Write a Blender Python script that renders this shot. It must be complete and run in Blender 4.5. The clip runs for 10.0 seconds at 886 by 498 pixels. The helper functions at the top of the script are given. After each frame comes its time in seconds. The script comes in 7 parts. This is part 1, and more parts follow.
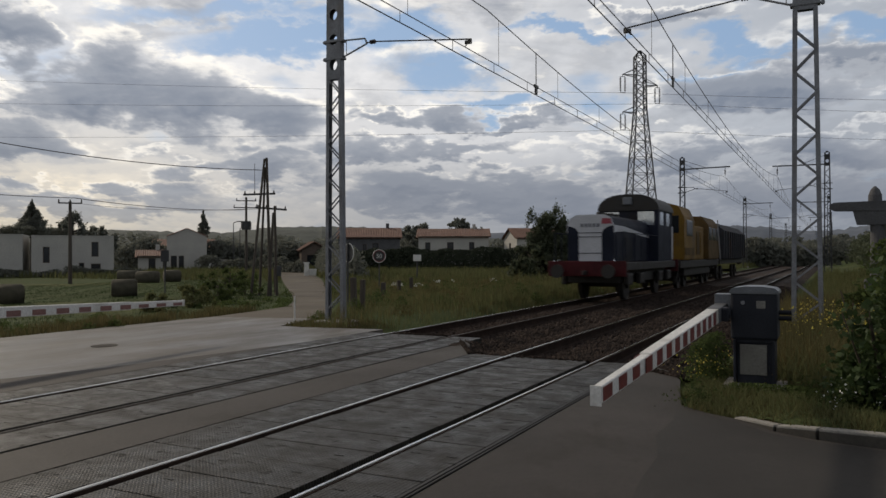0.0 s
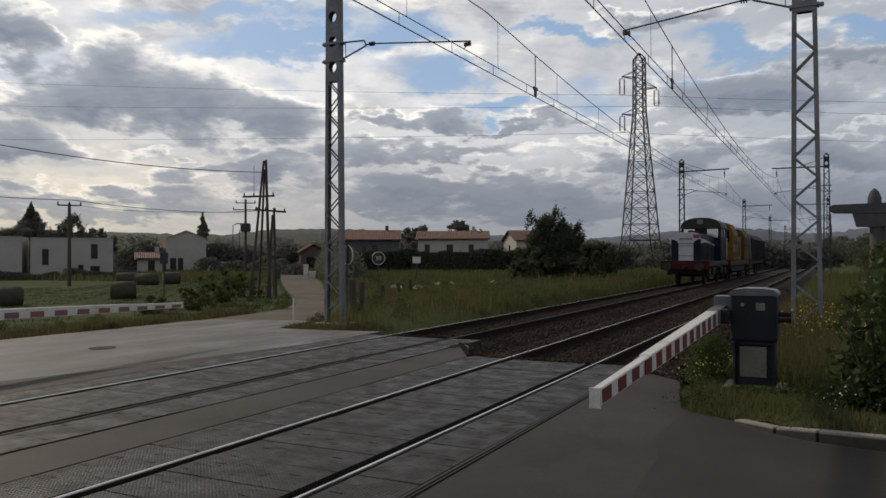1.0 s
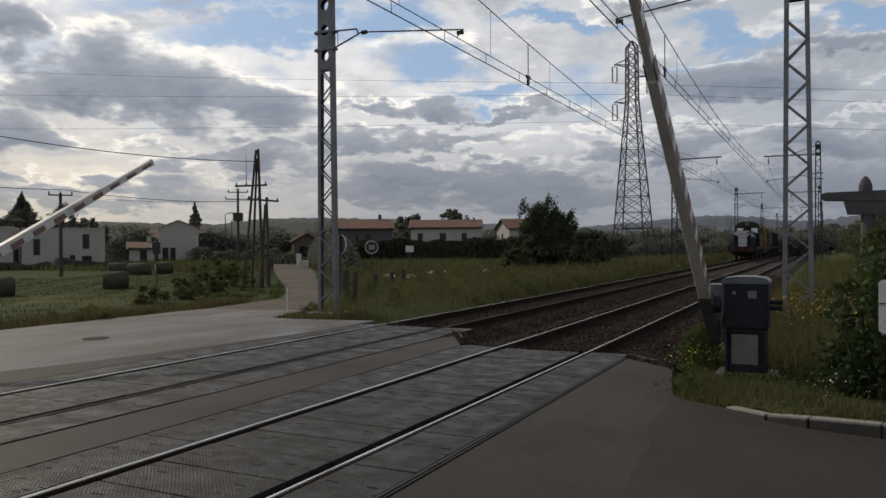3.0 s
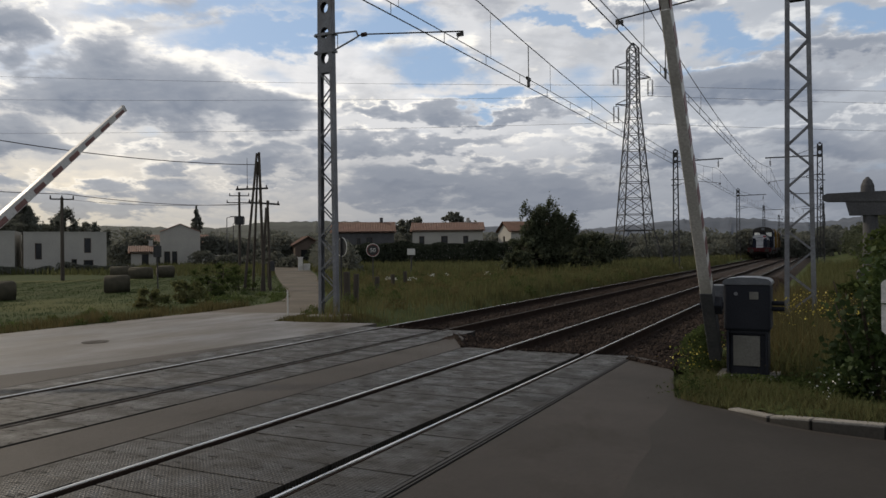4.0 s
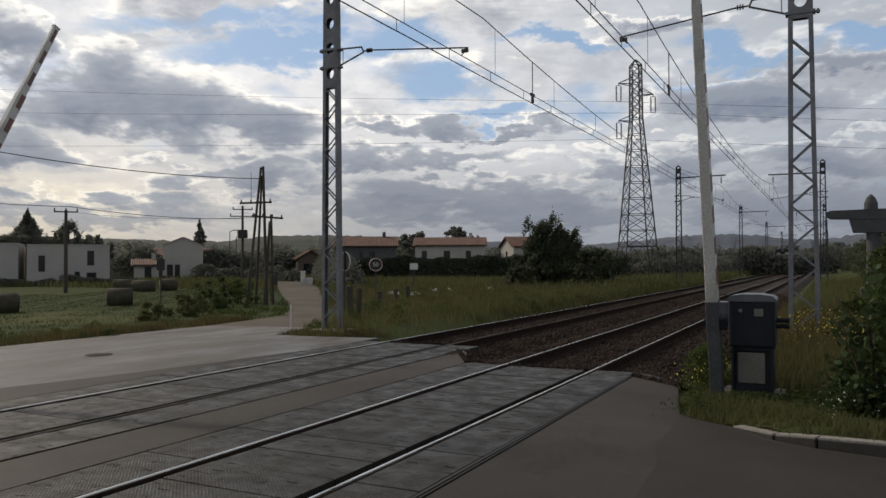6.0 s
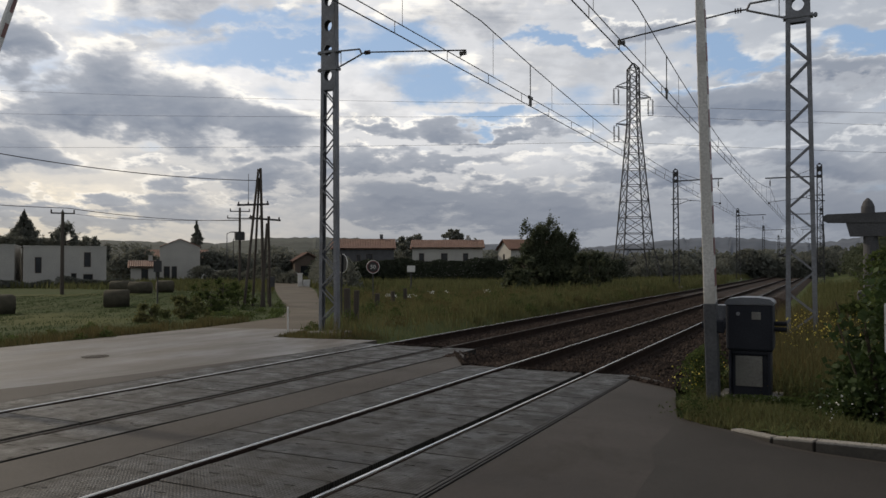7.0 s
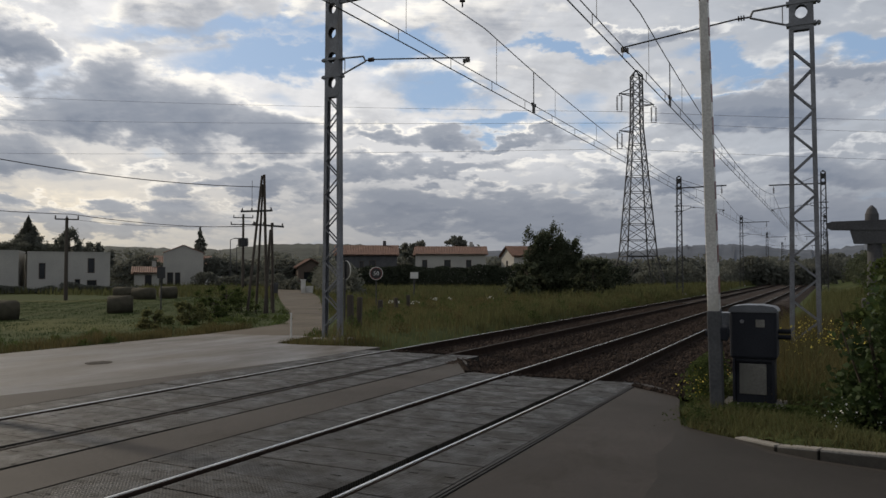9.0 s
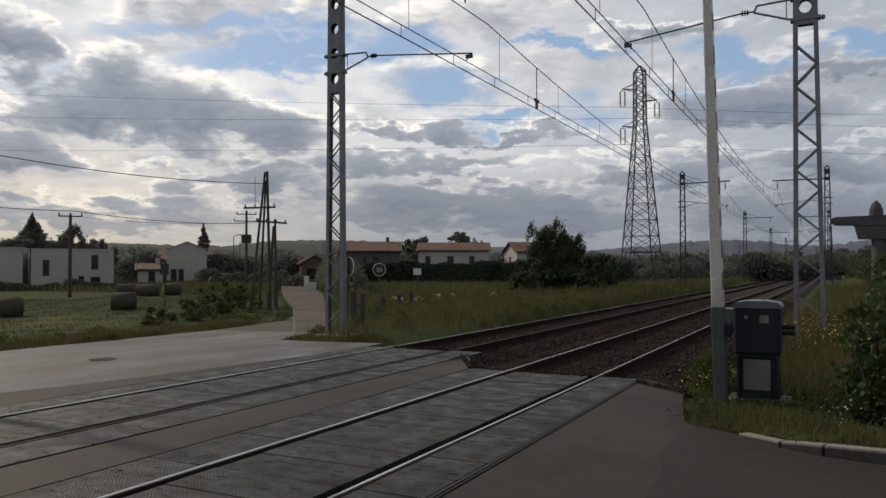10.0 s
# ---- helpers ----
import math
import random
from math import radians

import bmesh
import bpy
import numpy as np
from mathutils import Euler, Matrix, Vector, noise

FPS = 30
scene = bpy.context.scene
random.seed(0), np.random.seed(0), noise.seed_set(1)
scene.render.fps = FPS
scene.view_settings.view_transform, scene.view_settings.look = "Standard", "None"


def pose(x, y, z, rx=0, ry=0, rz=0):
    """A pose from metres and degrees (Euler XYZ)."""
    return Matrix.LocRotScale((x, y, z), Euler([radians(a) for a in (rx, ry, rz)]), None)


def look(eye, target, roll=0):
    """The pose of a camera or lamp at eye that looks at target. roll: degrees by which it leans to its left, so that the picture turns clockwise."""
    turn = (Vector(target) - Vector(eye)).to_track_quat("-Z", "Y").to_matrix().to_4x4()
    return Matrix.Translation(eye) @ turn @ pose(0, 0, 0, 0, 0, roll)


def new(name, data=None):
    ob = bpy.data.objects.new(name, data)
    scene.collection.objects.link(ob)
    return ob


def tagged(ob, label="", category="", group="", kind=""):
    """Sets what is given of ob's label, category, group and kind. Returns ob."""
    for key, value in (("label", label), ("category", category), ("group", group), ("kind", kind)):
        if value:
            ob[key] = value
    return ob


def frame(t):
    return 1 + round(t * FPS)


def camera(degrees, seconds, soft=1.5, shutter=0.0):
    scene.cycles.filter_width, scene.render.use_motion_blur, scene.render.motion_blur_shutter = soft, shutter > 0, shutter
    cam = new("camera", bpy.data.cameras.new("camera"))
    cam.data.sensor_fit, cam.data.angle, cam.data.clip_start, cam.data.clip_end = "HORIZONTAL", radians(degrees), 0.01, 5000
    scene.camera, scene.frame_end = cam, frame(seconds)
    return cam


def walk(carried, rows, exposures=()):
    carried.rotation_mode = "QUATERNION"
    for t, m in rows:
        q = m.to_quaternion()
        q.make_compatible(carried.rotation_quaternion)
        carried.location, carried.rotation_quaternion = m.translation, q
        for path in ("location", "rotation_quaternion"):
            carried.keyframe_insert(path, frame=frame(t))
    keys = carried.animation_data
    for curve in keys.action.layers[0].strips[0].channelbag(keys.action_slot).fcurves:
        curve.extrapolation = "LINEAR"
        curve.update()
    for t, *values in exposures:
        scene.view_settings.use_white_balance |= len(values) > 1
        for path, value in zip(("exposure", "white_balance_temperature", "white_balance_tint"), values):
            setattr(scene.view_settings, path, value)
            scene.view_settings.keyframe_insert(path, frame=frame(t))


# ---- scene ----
cam = camera(60.0, 10.0, soft=1.5, shutter=0.5)
PATH = [
    (0, (0.041, -0.017, 1.595), (-0.867, 1.764, 1.612), -0.2),
    (0.5, (0.046, -0.015, 1.598), (-0.865, 1.766, 1.622), -0.1),
    (1, (0.038, 0.002, 1.59), (-0.869, 1.784, 1.613), -0.2),
    (1.5, (0.035, 0.01, 1.591), (-0.858, 1.8, 1.594), -0.3),
    (2, (0.028, 0.014, 1.587), (-0.858, 1.807, 1.576), -0.0),
    (2.5, (0.034, -0.037, 1.605), (-0.855, 1.755, 1.595), -0.2),
    (4, (0.042, 0.041, 1.584), (-0.853, 1.829, 1.585), -0.6),
    (4.5, (0.033, 0.015, 1.586), (-0.871, 1.799, 1.587), -0.6),
    (5, (0.034, -0.026, 1.597), (-0.875, 1.755, 1.598), -0.6),
    (5.5, (0.031, -0.003, 1.59), (-0.875, 1.78, 1.617), -0.4),
    (7, (0.013, 0.018, 1.586), (-0.881, 1.807, 1.632), -0.1),
    (7.5, (0.017, 0.03, 1.584), (-0.888, 1.812, 1.638), 0.1),
    (8, (0.015, -0.001, 1.588), (-0.895, 1.779, 1.651), 0.1),
    (8.5, (0.01, 0.001, 1.592), (-0.892, 1.785, 1.65), 0.0),
    (9, (0.012, 0.011, 1.592), (-0.889, 1.796, 1.655), 0.0),
    (9.5, (0.003, 0.001, 1.592), (-0.901, 1.784, 1.654), -0.0),
    (10, (0.007, 0.022, 1.593), (-0.901, 1.803, 1.646), -0.1),
]
walk(cam, [(t, look(eye, target, roll)) for t, eye, target, roll in PATH], exposures=((0, 0.07), (2.5, 0.07), (4.0, 0.12), (7.0, 0.13), (10, 0.06)))

# ---------------------------------------------------------------- light
SUN_AZ, SUN_EL = math.atan2(-0.982, 0.19), radians(31)
world = bpy.data.worlds.new("world")
scene.world = world
world.use_nodes = True
wn, wl = world.node_tree.nodes, world.node_tree.links
wn.clear()


def wmath(op, a, b=None, c=None, clamp=False):
    n = wn.new("ShaderNodeMath")
    n.operation, n.use_clamp = op, clamp
    for i, v in enumerate((a, b, c)):
        if v is None:
            continue
        if isinstance(v, (int, float)):
            n.inputs[i].default_value = v
        else:
            wl.new(v, n.inputs[i])
    return n.outputs[0]


def wmix(f, a, b):
    n = wn.new("ShaderNodeMix")
    n.data_type = "RGBA"
    for sock, v in ((n.inputs[0], f), (n.inputs[6], a), (n.inputs[7], b)):
        if isinstance(v, (int, float)):
            sock.default_value = v
        elif isinstance(v, tuple):
            sock.default_value = (*v, 1)
        else:
            wl.new(v, sock)
    return n.outputs[2]


def smooth(v, lo, hi):
    n = wn.new("ShaderNodeMapRange")
    n.interpolation_type = "SMOOTHSTEP"
    wl.new(v, n.inputs[0])
    n.inputs[1].default_value, n.inputs[2].default_value = lo, hi
    return n.outputs[0]


def build_sky():
    sky = wn.new("ShaderNodeTexSky")
    sky.sky_type, sky.sun_disc = "NISHITA", False
    sky.sun_elevation, sky.sun_rotation = SUN_EL, SUN_AZ
    sky.air_density, sky.dust_density = 1.0, 1.5
    co = wn.new("ShaderNodeTexCoord")
    turn = wn.new("ShaderNodeVectorRotate")
    turn.rotation_type = "Z_AXIS"
    turn.inputs["Angle"].default_value = radians(-26.7)
    wl.new(co.outputs["Generated"], turn.inputs["Vector"])
    sep = wn.new("ShaderNodeSeparateXYZ")
    wl.new(turn.outputs[0], sep.inputs[0])
    x, y, z = sep.outputs
    ya = wmath("MAXIMUM", wmath("ABSOLUTE", y), 0.05)
    u, v = wmath("DIVIDE", x, ya), wmath("DIVIDE", z, ya)

    def noise(vec, off, scale, detail, rough, distort):
        m = wn.new("ShaderNodeVectorMath")
        m.operation = "ADD"
        wl.new(vec, m.inputs[0])
        m.inputs[1].default_value = off
        n = wn.new("ShaderNodeTexNoise")
        n.inputs["Scale"].default_value, n.inputs["Detail"].default_value = scale, detail
        n.inputs["Roughness"].default_value, n.inputs["Distortion"].default_value = rough, distort
        wl.new(m.outputs[0], n.inputs["Vector"])
        return n.outputs[0]

    def off(v, k):
        """How far a noise lies from its middle, times k."""
        return wmath("MULTIPLY", wmath("SUBTRACT", v, 0.5), k)

    def heap(spots, u, v, start):
        """Soft spots (u, v, half width, half height) joined with the drifting cover."""
        d = start
        for cu, cv, ru, rv in spots:
            du = wmath("DIVIDE", wmath("SUBTRACT", u, cu), ru)
            dv = wmath("DIVIDE", wmath("SUBTRACT", v, cv), rv)
            r = wmath("SQRT", wmath("ADD", wmath("MULTIPLY", du, du), wmath("MULTIPLY", dv, dv)))
            d = wmath("MAXIMUM", d, smooth(r, 1.7, 0.1))
        return d

    thick_spots = ((-0.43, 0.225, 0.135, 0.052), (-0.35, 0.195, 0.12, 0.045), (-0.22, 0.180, 0.08, 0.040), (-0.57, 0.30, 0.05, 0.06), (-0.56, 0.150, 0.07, 0.030),
                   (-0.47, 0.072, 0.20, 0.022), (-0.26, 0.110, 0.11, 0.024), (-0.05, 0.18, 0.13, 0.016), (-0.03, 0.135, 0.15, 0.020), (0.02, 0.085, 0.15, 0.026),
                   (0.13, 0.068, 0.16, 0.030), (0.10, 0.175, 0.07, 0.012), (0.43, 0.215, 0.16, 0.028), (0.30, 0.125, 0.10, 0.022), (0.50, 0.135, 0.14, 0.028),
                   (0.46, 0.075, 0.24, 0.034), (0.30, 0.315, 0.10, 0.014), (0.52, 0.26, 0.10, 0.018))
    blue_spots = ((-0.30, 0.315, 0.16, 0.020), (-0.22, 0.285, 0.14, 0.018), (-0.08, 0.30, 0.06, 0.030), (-0.02, 0.250, 0.08, 0.024), (0.16, 0.298, 0.08, 0.010),
                  (0.38, 0.280, 0.08, 0.016), (0.42, 0.262, 0.06, 0.016), (0.54, 0.295, 0.07, 0.016), (0.08, 0.200, 0.09, 0.014), (0.34, 0.235, 0.07, 0.012))

    def field(du, dv):
        """Thickness of the cloud deck, seen in perspective, at a point moved by du, dv; with its noises and bent place."""
        a, b = wmath("ADD", u, du), wmath("ADD", v, dv)
        bb = wmath("MAXIMUM", b, 0.0)
        pv = wn.new("ShaderNodeCombineXYZ")
        wl.new(wmath("DIVIDE", wmath("MULTIPLY", a, 1.9), wmath("ADD", bb, 0.45)), pv.inputs[0])
        wl.new(wmath("MULTIPLY", wmath("LOGARITHM", wmath("ADD", bb, 0.12), math.e), 1.9), pv.inputs[1])
        wl.new(wmath("MULTIPLY", y, 0.6), pv.inputs[2])
        sv = wn.new("ShaderNodeCombineXYZ")
        wl.new(wmath("MULTIPLY", a, 3.4), sv.inputs[0])
        wl.new(wmath("MULTIPLY", b, 15.0), sv.inputs[1])
        wl.new(wmath("MULTIPLY", y, 0.6), sv.inputs[2])
        mid = noise(pv.outputs[0], (5.5, 8.8, 1.0), 2.8, 8, 0.56, 0.1)
        bend = noise(pv.outputs[0], (1.5, 2.8, 7.0), 3.6, 8, 0.56, 0.0)
        fine = noise(pv.outputs[0], (9.2, 4.1, 2.0), 7.0, 7, 0.58, 0.2)
        streak = noise(sv.outputs[0], (0.0, 0.0, 0.0), 1.3, 9, 0.60, 0.5)
        wu = wmath("ADD", a, wmath("ADD", off(mid, 0.26), off(fine, 0.06)))
        wv = wmath("ADD", b, wmath("ADD", off(bend, 0.13), off(fine, 0.04)))
        big = noise(pv.outputs[0], (3.1, 1.7, 0.4), 1.5, 4, 0.55, 0.1)
        cover = heap(thick_spots, wu, wv, wmath("MULTIPLY", smooth(big, 0.45, 0.68), 0.5))
        rag = wmath("ADD", wmath("ADD", off(mid, 1.1), off(fine, 0.8)), off(streak, 1.2))
        return wmath("ADD", cover, wmath("MULTIPLY", rag, 0.7)), rag, mid, fine, streak, wu, wv, big

    thick, rag, mid, fine, streak, wu, wv, big = field(0.0, 0.0)
    sunside = field(-0.008, 0.013)[0]
    relief = smooth(wmath("SUBTRACT", thick, sunside), -0.24, 0.30)
    grey = smooth(thick, 0.28, 0.70)
    core = smooth(thick, 0.45, 1.05)
    gap = heap(blue_spots, wu, wv, wmath("MULTIPLY", smooth(big, 0.45, 0.30), 0.5))
    blue = smooth(wmath("SUBTRACT", gap, wmath("MULTIPLY", rag, 0.7)), 0.15, 0.95)
    low = smooth(z, 0.24, 0.03)
    sunward = smooth(wmath("SUBTRACT", wmath("MULTIPLY", x, -1.0), wmath("MULTIPLY", y, 0.15)), -0.45, 0.75)
    white = wmix(wmath("MULTIPLY", low, sunward), wmix(smooth(u, -0.1, 0.5), (8.6, 8.5, 8.5), (4.6, 4.9, 5.4)), (8.3, 6.9, 4.6))
    veil = smooth(wmath("ADD", streak, off(fine, 0.7)), 0.42, 0.68)
    white = wmix(wmath("MULTIPLY", veil, 0.62), white, wmix(smooth(u, 0.0, 0.5), (4.6, 4.7, 4.95), (3.3, 3.55, 4.0)))
    white = wmix(wmath("MULTIPLY", wmath("SUBTRACT", 1.0, relief), 0.35), white, (3.7, 4.0, 4.5))
    shade = wmix(core, (3.75, 3.95, 4.4), (1.65, 2.0, 2.65))
    shade = wmix(wmath("MULTIPLY", low, 0.5), shade, wmix(sunward, (1.9, 2.25, 2.9), (3.2, 3.2, 3.25)))
    shade = wmix(wmath("MULTIPLY", relief, 0.28), shade, (5.0, 5.2, 5.6))
    # bright sunlit rims round the thick cloud
    rim = wmath("MULTIPLY", wmath("MULTIPLY", smooth(thick, 0.10, 0.34), wmath("SUBTRACT", 1.0, grey)), wmath("SUBTRACT", 1.0, wmath("MULTIPLY", low, 0.6)))
    rim = wmath("MULTIPLY", rim, smooth(relief, 0.3, 0.8))
    white = wmix(wmath("MULTIPLY", rim, 0.9), white, wmix(smooth(u, 0.0, 0.5), (10.6, 10.1, 9.2), (7.4, 7.5, 7.6)))
    clear = wmix(0.72, sky.outputs[0], (3.0, 4.3, 6.3))
    col = wmix(blue, white, clear)
    col = wmix(wmath("MULTIPLY", grey, 0.93), col, shade)
    # dim cover added overhead, out of view, to lower the light on the ground
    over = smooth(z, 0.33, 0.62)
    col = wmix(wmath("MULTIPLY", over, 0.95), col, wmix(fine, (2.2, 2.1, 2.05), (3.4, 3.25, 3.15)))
    # dim bluish cover added behind the viewer, unseen, to darken surfaces facing it
    back = smooth(y, 0.25, -0.35)
    col = wmix(wmath("MULTIPLY", back, 0.65), col, wmix(mid, (2.8, 3.1, 3.6), (4.2, 4.5, 5.0)))
    # pale haze along the horizon
    haze = smooth(z, 0.09, 0.0)
    col = wmix(wmath("MULTIPLY", haze, 0.55), col, wmix(sunward, (2.2, 2.5, 3.0), (6.4, 5.4, 3.7)))
    # a dull bluish bank low over the hills, away from the sun
    bank = wmath("MULTIPLY", smooth(z, 0.16, 0.07), smooth(u, -0.50, -0.05))
    col = wmix(wmath("MULTIPLY", bank, 0.52), col, (1.95, 2.12, 2.5))
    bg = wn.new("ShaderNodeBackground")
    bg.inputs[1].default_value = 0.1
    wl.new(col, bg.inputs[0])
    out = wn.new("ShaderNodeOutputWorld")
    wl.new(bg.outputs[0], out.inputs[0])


build_sky()
sun = new("sun", bpy.data.lights.new("sun", "SUN"))
sun.data.energy, sun.data.angle, sun.data.color = 1.7, radians(3), (1.0, 0.86, 0.68)
sun_from = Vector((math.sin(SUN_AZ) * math.cos(SUN_EL), math.cos(SUN_AZ) * math.cos(SUN_EL), math.sin(SUN_EL)))
sun.matrix_world = look(sun_from * 100, (0, 0, 0))

# ---------------------------------------------------------------- materials


def material(name, color, color2=None, rough=0.8, metal=0.0, scale=3.0, scale2=40.0, bump=0.15, bump_scale=None, vary=0.0, spec=0.5,
             emit=None, stain=None, stretch=(1, 1, 1), translucent=0.0, dist=0.01, placed=False):
    """Two colours mixed by noise at two scales, with fine relief; vary: change from object or island to the next."""
    m = bpy.data.materials.new(name)
    m.use_nodes = True
    n, l = m.node_tree.nodes, m.node_tree.links
    b = n["Principled BSDF"]
    b.inputs["Roughness"].default_value, b.inputs["Metallic"].default_value = rough, metal
    b.inputs["Specular IOR Level"].default_value = spec
    color2 = color2 or tuple(c * 0.7 for c in color)
    co = n.new("ShaderNodeTexCoord")
    mp = n.new("ShaderNodeMapping")
    mp.inputs["Scale"].default_value = stretch
    l.new(n.new("ShaderNodeNewGeometry").outputs["Position"] if placed else co.outputs["Object"], mp.inputs[0])

    def noise_at(s, detail=5):
        t = n.new("ShaderNodeTexNoise")
        t.inputs["Scale"].default_value, t.inputs["Detail"].default_value = s, detail
        l.new(mp.outputs[0], t.inputs["Vector"])
        return t.outputs[0]

    def ramp(v, lo, hi):
        r = n.new("ShaderNodeMapRange")
        l.new(v, r.inputs[0])
        r.inputs[1].default_value, r.inputs[2].default_value = lo, hi
        return r.outputs[0]

    def mix(f, a, c):
        x = n.new("ShaderNodeMix")
        x.data_type = "RGBA"
        for s, v in ((x.inputs[0], f), (x.inputs[6], a), (x.inputs[7], c)):
            if isinstance(v, float):
                s.default_value = v
            elif isinstance(v, tuple):
                s.default_value = (*v, 1)
            else:
                l.new(v, s)
        return x.outputs[2]

    coarse, fine = noise_at(scale), noise_at(scale2, 3)
    c = mix(ramp(coarse, 0.35, 0.65), color, color2)
    c = mix(ramp(fine, 0.3, 0.9), c, tuple(k * 0.6 for k in color2))
    if stain:
        c = mix(ramp(noise_at(scale * 0.37, 6), 0.55, 0.68), c, stain)
    if vary:
        h = n.new("ShaderNodeHueSaturation")
        oi, ge = n.new("ShaderNodeObjectInfo"), n.new("ShaderNodeNewGeometry")
        s = n.new("ShaderNodeMath")
        l.new(oi.outputs["Random"], s.inputs[0]), l.new(ge.outputs["Random Per Island"], s.inputs[1])
        r = ramp(s.outputs[0], 0.0, 2.0)
        q = n.new("ShaderNodeMapRange")
        l.new(r, q.inputs[0])
        q.inputs[3].default_value, q.inputs[4].default_value = 1 - vary, 1 + vary
        l.new(q.outputs[0], h.inputs["Value"]), l.new(c, h.inputs["Color"])
        c = h.outputs[0]
    l.new(c, b.inputs["Base Color"])
    rr = n.new("ShaderNodeMapRange")
    l.new(coarse, rr.inputs[0])
    rr.inputs[3].default_value, rr.inputs[4].default_value = max(0.02, rough - 0.12), min(1, rough + 0.12)
    l.new(rr.outputs[0], b.inputs["Roughness"])
    if bump:
        bp = n.new("ShaderNodeBump")
        bp.inputs["Strength"].default_value, bp.inputs["Distance"].default_value = bump, dist
        l.new(noise_at(bump_scale or scale2, 4), bp.inputs["Height"])
        l.new(bp.outputs[0], b.inputs["Normal"])
    if translucent:
        b.inputs["Transmission Weight"].default_value = 0
        tr = n.new("ShaderNodeBsdfTranslucent")
        l.new(c, tr.inputs[0])
        ms = n.new("ShaderNodeMixShader")
        ms.inputs[0].default_value = translucent
        l.new(b.outputs[0], ms.inputs[1]), l.new(tr.outputs[0], ms.inputs[2])
        l.new(ms.outputs[0], n["Material Output"].inputs[0])
    if emit:
        b.inputs["Emission Color"].default_value, b.inputs["Emission Strength"].default_value = (*emit, 1), 1
    return m


M_ASPHALT = material("asphalt", (0.049, 0.040, 0.034), (0.034, 0.029, 0.026), 0.7, spec=0.3, scale=0.6, scale2=32, bump=0.5, bump_scale=140, stain=(0.05, 0.044, 0.040), dist=0.006)
M_NEWASPHALT = material("relaid_asphalt", (0.040, 0.035, 0.031), (0.030, 0.027, 0.025), 0.75, spec=0.3, scale=0.9, scale2=34, bump=0.5, bump_scale=150, dist=0.006)
M_OLDROAD = material("worn_asphalt", (0.132, 0.109, 0.084), (0.072, 0.061, 0.049), 0.5, scale=0.5, scale2=30, bump=0.4, bump_scale=110, stain=(0.06, 0.055, 0.049), stretch=(1, 0.28, 1), dist=0.006)
M_PANEL = material("rubber_panel", (0.038, 0.035, 0.031), (0.023, 0.0215, 0.0195), 0.5, spec=0.22, scale=2.2, scale2=45, bump=0.9, bump_scale=60, vary=0.16, stain=(0.012, 0.012, 0.011), stretch=(0.7, 1.3, 1), dist=0.008, placed=True)


def worn_gloss(m, lo, hi, scale, stretch=(1.0, 0.35, 1.0)):
    """Polished and dull stretches of one surface."""
    n, l = m.node_tree.nodes, m.node_tree.links
    ge, mp = n.new("ShaderNodeNewGeometry"), n.new("ShaderNodeMapping")
    mp.inputs["Scale"].default_value = stretch
    l.new(ge.outputs["Position"], mp.inputs["Vector"])
    t = n.new("ShaderNodeTexNoise")
    t.inputs["Scale"].default_value, t.inputs["Detail"].default_value, t.inputs["Roughness"].default_value = scale, 8, 0.62
    l.new(mp.outputs[0], t.inputs["Vector"])
    r = n.new("ShaderNodeMapRange")
    l.new(t.outputs[0], r.inputs[0])
    r.inputs[1].default_value, r.inputs[2].default_value, r.inputs[3].default_value, r.inputs[4].default_value = 0.36, 0.64, lo, hi
    l.new(r.outputs[0], n["Principled BSDF"].inputs["Roughness"])


def add_scuffs(m, stretch, scale, lo, hi, dark, rough):
    """Dark torn marks with ragged edges, duller than the surface round them."""
    n, l = m.node_tree.nodes, m.node_tree.links
    b = n["Principled BSDF"]
    ge, mp = n.new("ShaderNodeNewGeometry"), n.new("ShaderNodeMapping")
    mp.inputs["Scale"].default_value = stretch
    l.new(ge.outputs["Position"], mp.inputs["Vector"])
    t = n.new("ShaderNodeTexNoise")
    t.inputs["Scale"].default_value, t.inputs["Detail"].default_value = scale, 7
    t.inputs["Roughness"].default_value, t.inputs["Distortion"].default_value = 0.68, 0.4
    l.new(mp.outputs[0], t.inputs["Vector"])
    r = n.new("ShaderNodeMapRange")
    l.new(t.outputs[0], r.inputs[0])
    r.inputs[1].default_value, r.inputs[2].default_value = lo, hi
    x = n.new("ShaderNodeMix")
    x.data_type = "RGBA"
    l.new(r.outputs[0], x.inputs[0])
    l.new(b.inputs["Base Color"].links[0].from_socket, x.inputs[6])
    x.inputs[7].default_value = (*dark, 1)
    l.new(x.outputs[2], b.inputs["Base Color"])
    y = n.new("ShaderNodeMix")
    l.new(r.outputs[0], y.inputs[0])
    l.new(b.inputs["Roughness"].links[0].from_socket, y.inputs[2])
    y.inputs[3].default_value = rough
    l.new(y.outputs[0], b.inputs["Roughness"])


worn_gloss(M_OLDROAD, 0.36, 0.62, 1.1)
worn_gloss(M_PANEL, 0.34, 0.64, 3.2, (1.0, 1.0, 1.0))
add_scuffs(M_PANEL, (2.6, 6.0, 1.0), 2.0, 0.58, 0.66, (0.012, 0.012, 0.011), 0.9)
add_scuffs(M_OLDROAD, (0.5, 0.25, 1.0), 1.2, 0.55, 0.75, (0.055, 0.048, 0.040), 0.75)
add_scuffs(M_ASPHALT, (0.8, 0.5, 1.0), 1.1, 0.54, 0.72, (0.029, 0.025, 0.022), 0.85)


